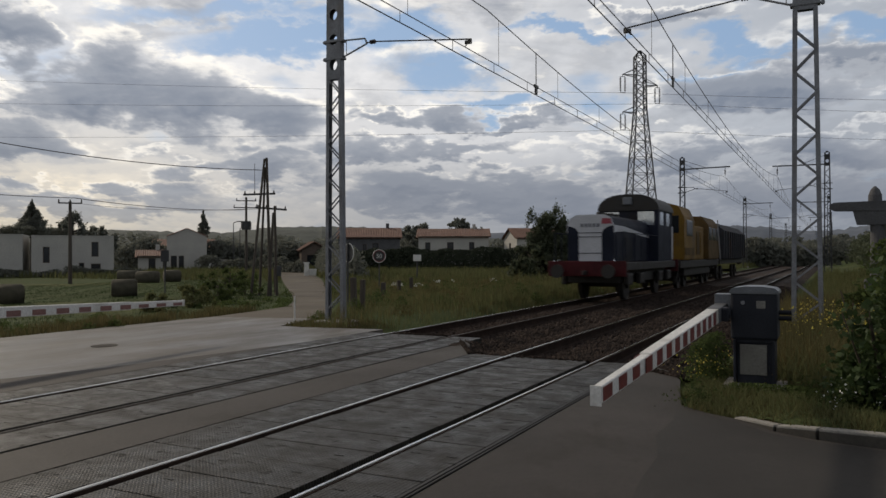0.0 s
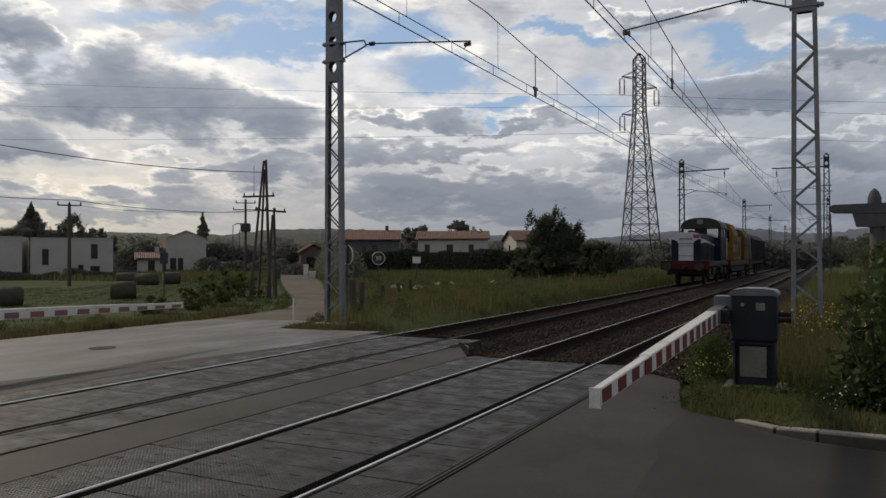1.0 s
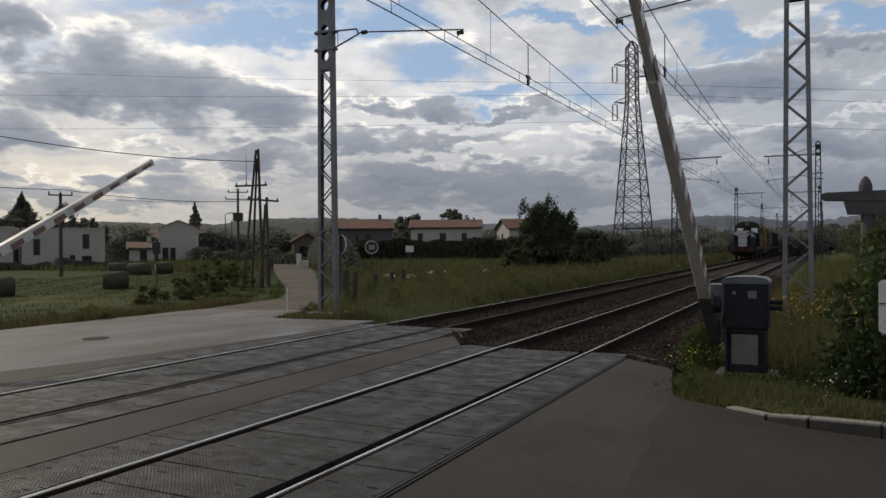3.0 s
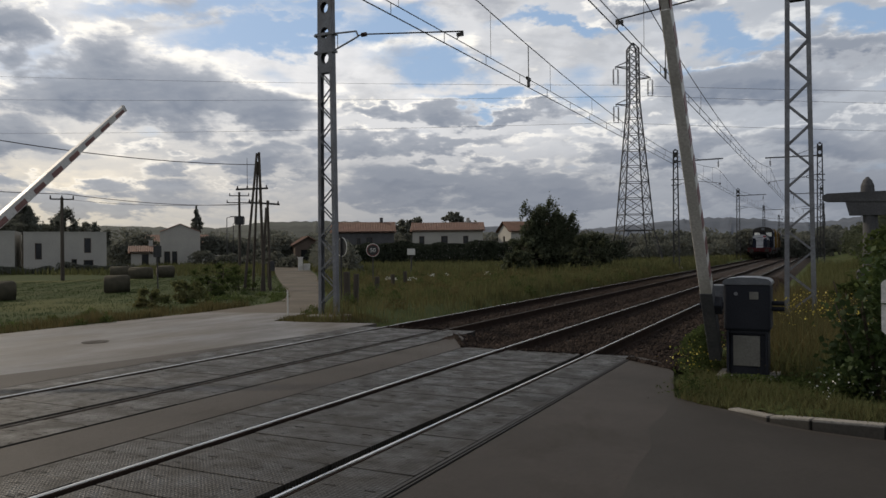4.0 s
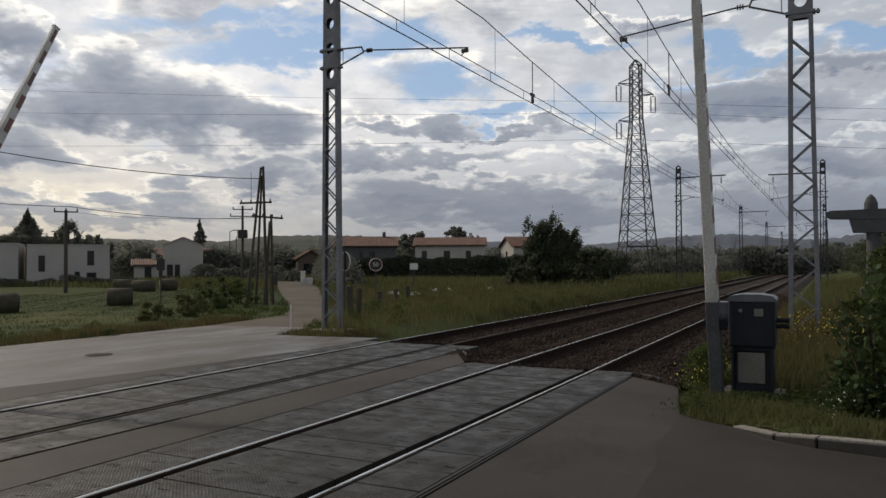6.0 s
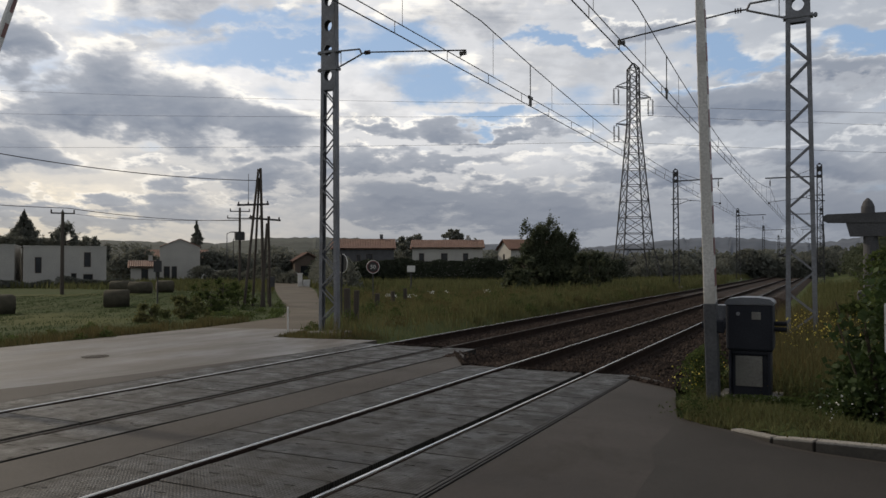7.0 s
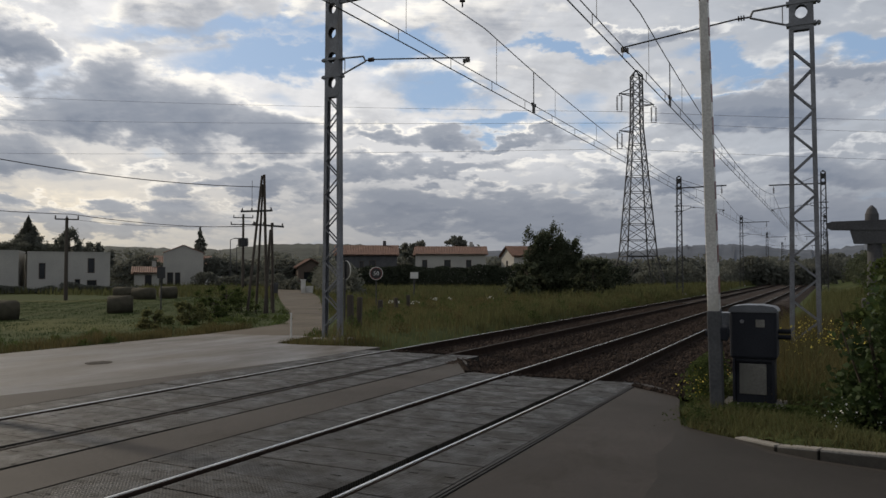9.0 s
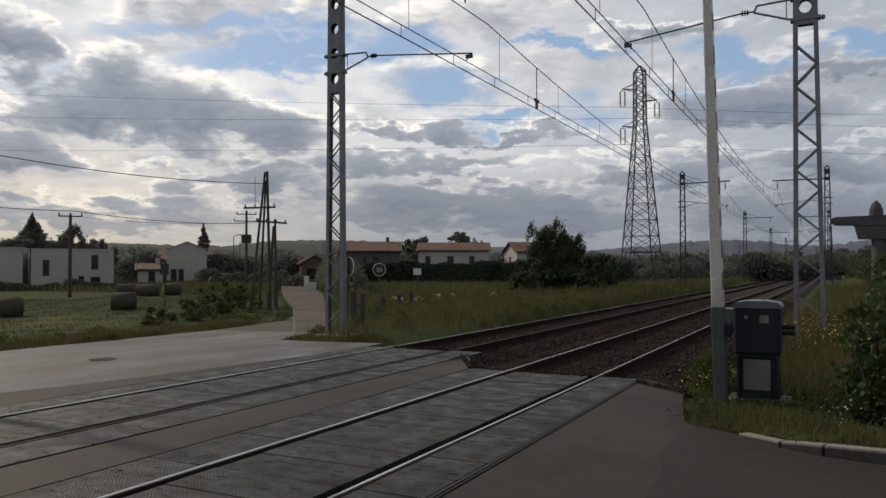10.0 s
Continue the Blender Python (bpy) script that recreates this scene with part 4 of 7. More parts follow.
def build_housing(parent, cx, cy):
    """The drive cabinet: pedestal, body with rounded lid, plate and fittings; parent space has its pivot at the origin of height."""
    z = -0.9
    bm = bmesh.new()
    box(bm, (cx, cy, z + 0.86), (0.52, 0.46, 0.56), 0.03)
    box(bm, (cx, cy, z + 0.58), (0.46, 0.40, 0.10), 0.02)
    body = part("cabinet_body", bm, M_BOX, parent)
    bm = bmesh.new()
    out = [(-0.275, 1.125), (0.275, 1.125), (0.275, 1.155), (0.235, 1.195), (0.10, 1.215), (-0.10, 1.215), (-0.235, 1.195), (-0.275, 1.155)]
    prism(bm, out, 0.50, Matrix.Translation((cx, cy, z)))
    bmesh.ops.bevel(bm, geom=list(bm.edges), offset=0.008, segments=2, affect="EDGES")
    part("lid", bm, M_BOXLID, parent, "rounded lid, the glint on its edge put into a paler grey")
    bm = bmesh.new()
    box(bm, (cx + 0.08, cy - 0.236, z + 1.0), (0.10, 0.010, 0.09), 0.003)
    part("notice", bm, M_PLATE, body, "small pale notice plate")
    bm = bmesh.new()
    rod(bm, (cx - 0.12, cy - 0.228, z + 1.02), (cx - 0.12, cy - 0.25, z + 1.02), 0.022, n=12)
    part("lock", bm, M_GALV, body)
    bm = bmesh.new()
    for k, zz in ((0.28, 0.90), (0.28, 0.83)):
        rod(bm, (cx + 0.22, cy, z + zz), (cx + 0.40, cy, z + zz), 0.028, n=10)
    part("shaft_end", bm, M_BOX, body)
    bm = bmesh.new()
    box(bm, (cx, cy, z + 0.28), (0.40, 0.34, 0.56), 0.01)
    part("pedestal", bm, M_BOX, parent)
    bm = bmesh.new()
    box(bm, (cx - 0.01, cy - 0.185, z + 0.34), (0.30, 0.020, 0.36), 0.004)
    part("front_plate", bm, M_PLATE, parent, "dirty pale cover plate")
    for sx in (-1, 1):
        bm = bmesh.new()
        box(bm, (cx + sx * 0.215, cy - 0.05, z + 0.28), (0.03, 0.40, 0.60), 0.005)
        part("side_frame", bm, M_BOX, parent)
    bm = bmesh.new()
    box(bm, (cx, cy, z - 0.02), (0.7, 0.6, 0.14), 0.02)
    part("footing", bm, M_CONC, parent)
    return body


PIVOT_R, PIVOT_L = (-1.20, 9.45, 0.90), (-10.47, 5.59, 0.83)
barrier_r = thing("crossing_barrier", pose(*PIVOT_R), "level crossing barrier with blue-grey cabinet and red-banded boom", "crossing barrier", "level crossing barriers")
build_housing(barrier_r, 0.385, 0.55)
arm_r = build_arm(barrier_r, 5.08, 0.72, 13, M_RED, 1.0)
bm = bmesh.new()
box(bm, (0.02, 0.62, 0.10), (0.20, 0.25, 0.22), 0.01)
part("buffer_box", bm, M_BOXLID, barrier_r, "grey counterweight guard")
barrier_l = thing("crossing_barrier", pose(PIVOT_L[0], PIVOT_L[1], PIVOT_L[2], 0, 0, 184.15), "level crossing barrier with blue-grey cabinet and red-banded boom", "crossing barrier", "level crossing barriers")
build_housing(barrier_l, 0.42, 0.55)
arm_l = build_arm(barrier_l, 5.0, 0.72, 11, M_PALERED, 0.35)

# ---------------------------------------------------------------- train


def wheelset(parent, y, r=0.46):
    for sx in (-1, 1):
        bm = bmesh.new()
        rod(bm, (sx * 0.69, y, r), (sx * 0.82, y, r), r, n=28)
        rod(bm, (sx * 0.66, y, r), (sx * 0.69, y, r), r + 0.03, n=28)
        rod(bm, (sx * 0.82, y, r), (sx * 0.9, y, r), 0.12, n=12)
        part("wheel", bm, M_BLACK, parent)
    bm = bmesh.new()
    rod(bm, (-0.7, y, r), (0.7, y, r), 0.08, n=10)
    part("axle", bm, M_BLACK, parent)


def buffers(parent, y, d):
    for sx in (-1, 1):
        bm = bmesh.new()
        rod(bm, (sx * 0.87, y, 1.05), (sx * 0.87, y + d * 0.45, 1.05), 0.09, n=14)
        rod(bm, (sx * 0.87, y + d * 0.45, 1.05), (sx * 0.87, y + d * 0.52, 1.05), 0.23, n=18)
        part("buffer", bm, M_BLACK, parent)
    bm = bmesh.new()
    box(bm, (0, y + d * 0.2, 1.0), (0.10, 0.4, 0.14), 0.02)
    part("coupling", bm, M_BLACK, parent)


def build_loco():
    """Small diesel with a long hood at its near end (y = 0) and a cab behind it."""
    t = thing("diesel_locomotive", pose(FAR_X, 25, 0), "dark blue and white diesel locomotive with red buffer beam", "locomotive")
    bm = bmesh.new()
    box(bm, (0, 4.75, 1.20), (2.5, 9.2, 0.28), 0.02)
    box(bm, (0, 4.75, 0.85), (1.9, 7.6, 0.5), 0.04)
    for y in (1.3, 3.2, 6.6, 8.3):
        for sx in (-1, 1):
            box(bm, (sx * 1.1, y, 0.75), (0.18, 0.7, 0.4), 0.04)
    part("underframe", bm, M_BLACK, t)
    bm = bmesh.new()
    box(bm, (0, 0.06, 1.13), (2.7, 0.14, 0.52), 0.02)
    part("buffer_beam", bm, M_LOCORED, t, "dull red buffer beam")
    bm = bmesh.new()
    box(bm, (0, 9.45, 1.13), (2.7, 0.14, 0.52), 0.02)
    part("buffer_beam", bm, M_LOCORED, t, "dull red buffer beam")
    buffers(t, 0, -1), buffers(t, 9.5, 1)
    for y in (2.2, 7.4):
        wheelset(t, y, 0.52)
    w = 0.82
    bm = bmesh.new()
    out = [(-w, 1.36), (w, 1.36), (w, 2.62), (w - 0.10, 2.86), (w - 0.34, 2.98), (-w + 0.34, 2.98), (-w + 0.10, 2.86), (-w, 2.62)]
    prism(bm, out, 5.5, Matrix.Translation((0, 0.5 + 2.75, 0)))
    bmesh.ops.bevel(bm, geom=list(bm.edges), offset=0.02, segments=2, affect="EDGES")
    hood = part("hood", bm, M_LOCOBLUE, t)
    bm = bmesh.new()
    # white T-shaped front: broad head with rounded shoulders, narrow stem
    pts = [(-0.40, 1.38), (0.40, 1.38), (0.40, 2.30)]
    pts += [(0.40 + 0.42 * (1 - math.cos(a)), 2.30 + 0.30 * math.sin(a)) for a in np.linspace(0.3, math.pi / 2, 5)]
    pts += [(0.82, 2.62), (0.72, 2.86), (0.48, 2.985), (-0.48, 2.985), (-0.72, 2.86), (-0.82, 2.62)]
    pts += [(-0.40 - 0.42 * (1 - math.cos(a)), 2.30 + 0.30 * math.sin(a)) for a in np.linspace(math.pi / 2, 0.3, 5)]
    pts += [(-0.40, 2.30)]
    prism(bm, pts, 0.03, Matrix.Translation((0, 0.485, 0)))
    front = part("front_panel", bm, M_LOCOWHITE, t, "white T-shaped front panel")
    for z in (2.36, 2.22, 1.66):
        bm = bmesh.new()
        box(bm, (0, 0.462, z), (0.8, 0.016, 0.022))
        part("panel_seam", bm, M_LOCOBLUE, front)
    bm = bmesh.new()
    for k in range(5):
        box(bm, (-0.28 + 0.14 * k, 0.462, 2.62), (0.10, 0.014, 0.12))
    part("number_bars", bm, M_GREYTXT, front, "row of grey number bars")
    bm = bmesh.new()
    prism(bm, [(0.40, 2.66), (0.76, 2.66), (0.72, 2.84), (0.42, 2.86)], 0.016, Matrix.Translation((0, 0.462, 0)))
    part("badge", bm, M_LOGO, front, "magenta-red badge")
    # white flash along the hood side
    for sx in (-1, 1):
        bm = bmesh.new()
        o = [(0.5, 2.62), (2.0, 2.60), (5.9, 2.36), (5.9, 2.27), (2.0, 2.44), (0.5, 2.36)]
        m = Matrix.Translation((sx * (w + 0.006), 0, 0)) @ Matrix.Rotation(math.pi / 2, 4, "Z")
        prism(bm, o, 0.02, m)
        part("side_flash", bm, M_LOCOWHITE, hood, "white band sweeping along the hood")
        for k in range(4):
            bm = bmesh.new()
            box(bm, (sx * (w + 0.01), 1.3 + 1.25 * k, 1.85), (0.03, 1.05, 0.75), 0.01)
            for j in range(6):
                box(bm, (sx * (w + 0.03), 1.3 + 1.25 * k, 1.56 + 0.11 * j), (0.02, 0.9, 0.03))
            part("louvre_door", bm, M_LOCOBLUE, hood)
    for k in (1.5, 2.6, 3.4):
        bm = bmesh.new()
        rod(bm, (0.1, k, 2.95), (0.1, k, 3.12), 0.16, n=14)
        part("exhaust_stack", bm, M_BLACK, hood)
    for sx in (-1, 1):
        bm = bmesh.new()
        rod(bm, (sx * 0.95, 0.25, 1.35), (sx * 0.95, 0.25, 2.35), 0.018, n=8)
        rod(bm, (sx * 0.95, 0.25, 2.35), (sx * 1.18, 0.25, 2.35), 0.018, n=8)
        rod(bm, (sx * 1.18, 0.25, 1.35), (sx * 1.18, 0.25, 2.35), 0.018, n=8)
        rod(bm, (sx * 1.18, 0.25, 2.35), (sx * 1.18, 5.9, 2.35), 0.016, n=8)
        for y in (2.0, 4.0):
            rod(bm, (sx * 1.18, y, 1.35), (sx * 1.18, y, 2.35), 0.016, n=8)
        part("handrail", bm, M_LOCOBLUE, t)
        bm = bmesh.new()
        rod(bm, (sx * 1.05, 0.0, 1.46), (sx * 1.05, -0.06, 1.46), 0.10, n=14)
        part("headlight", bm, M_GLASS, t)
    # cab with real window openings
    y0, y1, hw, zb, zs, zt = 6.0, 8.9, 1.20, 1.34, 2.80, 3.36
    bm = bmesh.new()
    for y in (y0, y1):
        box(bm, (0, y, (zb + zs) / 2), (2 * hw, 0.07, zs - zb))
        box(bm, (0, y, zt + 0.12), (2 * hw, 0.07, 0.26))
        for x, ww in ((-hw + 0.08, 0.16), (0, 0.75), (hw - 0.08, 0.16)):
            box(bm, (x, y, (zs + zt) / 2), (ww, 0.07, zt - zs))
    for sx in (-1, 1):
        x = sx * (hw - 0.03)
        box(bm, (x, (y0 + y1) / 2, (zb + zs) / 2), (0.06, y1 - y0 - 0.07, zs - zb))
        box(bm, (x, (y0 + y1) / 2, zt + 0.12), (0.06, y1 - y0 - 0.07, 0.26))
        for y, ww in ((y0 + 0.2, 0.3), ((y0 + y1) / 2, 0.35), (y1 - 0.2, 0.3)):
            box(bm, (x, y, (zs + zt) / 2), (0.06, ww, zt - zs))
    cab = part("cab", bm, M_LOCOBLUE, t)
    bm = bmesh.new()
    arc = [(hw + 0.05, 3.40)] + [(math.copysign((hw + 0.04) * abs(math.cos(a)) ** 0.8, math.cos(a)), 3.45 + 0.62 * math.sin(a)) for a in np.linspace(0.1, math.pi - 0.1, 13)] + [(-hw - 0.05, 3.40)]
    prism(bm, arc, y1 - y0 + 0.2, Matrix.Translation((0, (y0 + y1) / 2, 0)))
    part("cab_roof", bm, M_BLACK, t)
    bm = bmesh.new()
    box(bm, (0, y0 - 0.16, 3.78), (0.36, 0.14, 0.3), 0.03)
    part("roof_light_box", bm, M_GREYTXT, t)
    for y in (y0, y1):
        for sx in (-1, 1):
            bm = bmesh.new()
            box(bm, (sx * 0.71, y, (zs + zt) / 2), (0.67, 0.012, zt - zs))
            part("cab_window", bm, M_CABGLASS, cab)
    for sx in (-1, 1):
        for yc in (y0 + 0.82, y1 - 0.82):
            bm = bmesh.new()
            box(bm, (sx * (hw - 0.03), yc, (zs + zt) / 2), (0.012, 0.95, zt - zs))
            part("cab_window", bm, M_CABGLASS, cab)
    for sx in (-1, 1):
        bm = bmesh.new()
        box(bm, (sx * (hw + 0.02), y1 - 0.12, 2.1), (0.03, 0.22, 1.4), 0.01)
        part("cab_corner_stripe", bm, M_LOCOWHITE, cab, "pale vertical corner stripe")
    return t


def build_machine():
    """Yellow track-laying machine: frame, rear cab, engine housings and a leaning roof over the front cab."""
    t = thing("track_machine", pose(FAR_X, 36, 0), "yellow railway track maintenance machine with grimy brown panels", "rail vehicle")
    bm = bmesh.new()
    box(bm, (0, 6.4, 1.15), (2.5, 12.6, 0.35), 0.02)
    box(bm, (0, 6.4, 0.8), (2.1, 8.5, 0.5), 0.05)
    part("underframe", bm, M_BLACK, t)
    buffers(t, 0, -1), buffers(t, 12.8, 1)
    for y in (1.8, 3.6, 9.4, 11.2):
        wheelset(t, y, 0.42)
    bm = bmesh.new()
    o = [(-1.35, 1.35), (1.35, 1.35), (1.35, 3.3), (1.1, 3.85), (0.5, 4.02), (-0.5, 4.02), (-1.1, 3.85), (-1.35, 3.3)]
    prism(bm, o, 3.0, Matrix.Translation((0, 1.9, 0)))
    bmesh.ops.bevel(bm, geom=list(bm.edges), offset=0.05, segments=2, affect="EDGES")
    rear = part("rear_cab", bm, M_YELLOW, t, "yellow rear cab")
    for x in (-0.65, 0.65):
        bm = bmesh.new()
        box(bm, (x, 0.395, 3.0), (0.95, 0.03, 0.8), 0.02)
        part("window", bm, M_WINDOW, rear)
    for sx in (-1, 1):
        bm = bmesh.new()
        box(bm, (sx * 1.352, 1.9, 2.85), (0.03, 1.6, 0.75), 0.02)
        part("window", bm, M_WINDOW, rear)
        bm = bmesh.new()
        box(bm, (sx * 1.356, 1.9, 1.75), (0.03, 2.6, 0.35), 0.01)
        part("side_band", bm, M_BROWN, rear)
    bm = bmesh.new()
    box(bm, (0, 5.6, 2.2), (2.3, 4.0, 1.75), 0.06)
    eng = part("engine_housing", bm, M_YELLOW, t)
    for sx in (-1, 1):
        for k in range(3):
            bm = bmesh.new()
            box(bm, (sx * 1.16, 4.3 + 1.3 * k, 2.2), (0.03, 1.0, 1.2), 0.01)
            for j in range(7):
                box(bm, (sx * 1.18, 4.3 + 1.3 * k, 1.75 + 0.14 * j), (0.025, 0.85, 0.04))
            part("grille", bm, M_BROWN if k == 1 else M_YELLOW, eng)
    bm = bmesh.new()
    for k in range(4):
        rod(bm, (-0.6 + 0.4 * k, 5.0, 3.05), (-0.6 + 0.4 * k, 5.0, 3.5), 0.09, n=12)
    part("exhaust", bm, M_BLACK, eng)
    bm = bmesh.new()
    o = [(-1.35, 1.35), (1.35, 1.35), (1.35, 3.2), (1.0, 3.7), (-1.0, 3.7), (-1.35, 3.2)]
    prism(bm, o, 4.4, Matrix.Translation((0, 10.2, 0)))
    bmesh.ops.bevel(bm, geom=list(bm.edges), offset=0.05, segments=2, affect="EDGES")
    fc = part("front_cab", bm, M_BROWN, t)
    for sx in (-1, 1):
        for k in range(3):
            bm = bmesh.new()
            box(bm, (sx * 1.352, 8.8 + 1.4 * k, 2.75), (0.03, 1.1, 0.7), 0.02)
            part("window", bm, M_WINDOW, fc)
        bm = bmesh.new()
        bar(bm, (sx * 1.42, 12.4, 1.3), (sx * 1.42, 11.2, 3.6), 0.06)
        part("ladder_rail", bm, M_LOCOWHITE, t)
    return t


def build_wagon():
    t = thing("ballast_wagon", pose(FAR_X, 50, 0), "dark grey ribbed railway wagon", "rail wagon")
    bm = bmesh.new()
    box(bm, (0, 6.6, 1.15), (2.4, 13.0, 0.3), 0.02)
    part("underframe", bm, M_BLACK, t)
    buffers(t, 0, -1), buffers(t, 13.2, 1)
    for y in (1.8, 3.6, 9.8, 11.6):
        wheelset(t, y, 0.44)
    bm = bmesh.new()
    o = [(-1.4, 1.32), (1.4, 1.32), (1.4, 3.1), (0.9, 3.55), (-0.9, 3.55), (-1.4, 3.1)]
    prism(bm, o, 12.4, Matrix.Translation((0, 6.6, 0)))
    bmesh.ops.bevel(bm, geom=list(bm.edges), offset=0.03, segments=1, affect="EDGES")
    body = part("wagon_body", bm, M_WAGON, t)
    for sx in (-1, 1):
        for k in range(10):
            bm = bmesh.new()
            box(bm, (sx * 1.43, 1.0 + 1.24 * k, 2.2), (0.08, 0.10, 1.75), 0.01)
            part("rib", bm, M_WAGON, body)
    return t


loco, machine, wagon = build_loco(), build_machine(), build_wagon()

# ---------------------------------------------------------------- poles and power lines


def facing(x, y, z=0.0):
    """A pose at x, y whose y axis points away from the origin of the plan."""
    return pose(x, y, z, 0, 0, -math.degrees(math.atan2(x, y)))


def pole_group():
    x, y = -24.4, 29.1
    g = float(ground_z(x, y))
    t = thing("braced_utility_pole", facing(x, y), "weathered wooden utility poles braced together, with crossarms", "utility pole")
    for n, p, q, r in (("pole", (0.22, 0, g - 0.2), (0.04, 0, 6.35), 0.078), ("strut", (-0.72, -0.3, g - 0.2), (-0.06, 0, 6.30), 0.07),
                       ("strut", (-0.32, 0.9, g - 0.2), (-0.02, 0.05, 5.9), 0.065), ("short_pole", (0.52, 0.3, g - 0.2), (0.42, 0.3, 4.05), 0.072),
                       ("strut", (0.10, -0.2, g - 0.2), (0.36, 0.25, 3.7), 0.08)):
        bm = bmesh.new()
        rod(bm, p, q, r, r * 0.78, n=10)
        part(n, bm, M_WOODPOLE, t)
    for p, q in (((-1.05, 0, 4.55), (0.45, 0, 4.62)), ((-0.5, 0.3, 3.96), (1.0, 0.3, 3.86))):
        bm = bmesh.new()
        bar(bm, p, q, 0.07, 0.09)
        part("crossarm", bm, M_DARKSTEEL, t)
        for k in (0.05, 0.35, 0.65, 0.95):
            c = Vector(p).lerp(Vector(q), k)
            bm = bmesh.new()
            rod(bm, c, c + Vector((0, 0, 0.16)), 0.045, 0.03, n=8)
            part("insulator", bm, M_INSUL, t)
    bm = bmesh.new()
    rod(bm, (-0.52, 0, 6.05), (-0.52, 0, 4.6), 0.012, n=5)
    part("down_lead", bm, M_BLACK, t)
    bm = bmesh.new()
    box(bm, (0.62, 0.1, g + 1.2), (0.22, 0.16, 0.5), 0.02)
    part("meter_box", bm, M_DARKSTEEL, t)
    return t


def single_pole(x, y, h, transformer, label):
    g = float(ground_z(x, y))
    t = thing("utility_pole", facing(x, y), label, "utility pole", "utility poles")
    bm = bmesh.new()
    rod(bm, (0, 0, g - 0.2), (0, 0, h), 0.14, 0.10, n=12)
    part("pole", bm, M_WOODPOLE, t)
    for z, w in (((h - 0.12, 1.5),) if not transformer else ((h - 0.35, 1.8), (h - 1.0, 2.3))):
        bm = bmesh.new()
        bar(bm, (-w / 2, 0, z), (w / 2, 0, z), 0.09, 0.09)
        part("crossarm", bm, M_DARKSTEEL, t)
        for k in (-0.48, 0, 0.48):
            bm = bmesh.new()
            rod(bm, (k * w, 0, z), (k * w, 0, z + 0.26), 0.06, 0.04, n=8)
            part("insulator", bm, M_INSUL, t)
    if transformer:
        bm = bmesh.new()
        rod(bm, (0, -0.35, h - 3.1), (0, -0.35, h - 2.3), 0.42, n=18)
        for k in range(8):
            a = k * math.pi / 4
            box(bm, (0.45 * math.cos(a), -0.35 + 0.45 * math.sin(a), h - 2.7), (0.06, 0.06, 0.65))
        part("transformer", bm, M_DARKSTEEL, t)
    return t


pole_group()
single_pole(-47.9, 36.2, 5.5, False, "dark wooden utility pole with short crossarm beside the field")
single_pole(-49.6, 56.3, 7.2, True, "wooden utility pole with crossarms and a transformer")


def cable(name, p, q, sag, r, label, cat="cable", n=24):
    bm = bmesh.new()
    p, q = Vector(p), Vector(q)
    pts = []
    for k in range(n + 1):
        s = k / n
        c = p.lerp(q, s)
        c.z -= 4 * sag * s * (1 - s)
        pts.append(c)
    tube(bm, pts, r, 4)
    return tagged(part(name, bm, M_COPPER), label, cat, "overhead cables")


cable("telephone_cable", (-24.5, 29.0, 5.75), (-30.5, 11.0, 7.05), 0.62, 0.022, "thick black cable from the wooden poles")
cable("telephone_cable", (-49.6, 56.3, 6.0), (-47.7, 36.4, 5.75), 0.30, 0.030, "thin black cable between utility poles")
cable("telephone_cable", (-47.7, 36.4, 5.75), (-52.0, 22.0, 6.35), 0.25, 0.030, "thin black cable between utility poles")
cable("telephone_cable", (-24.4, 29.2, 3.9), (-47.7, 36.4, 5.4), 0.25, 0.015, "thin black cable between utility poles")

PYLON = (-20.6, 92.7)


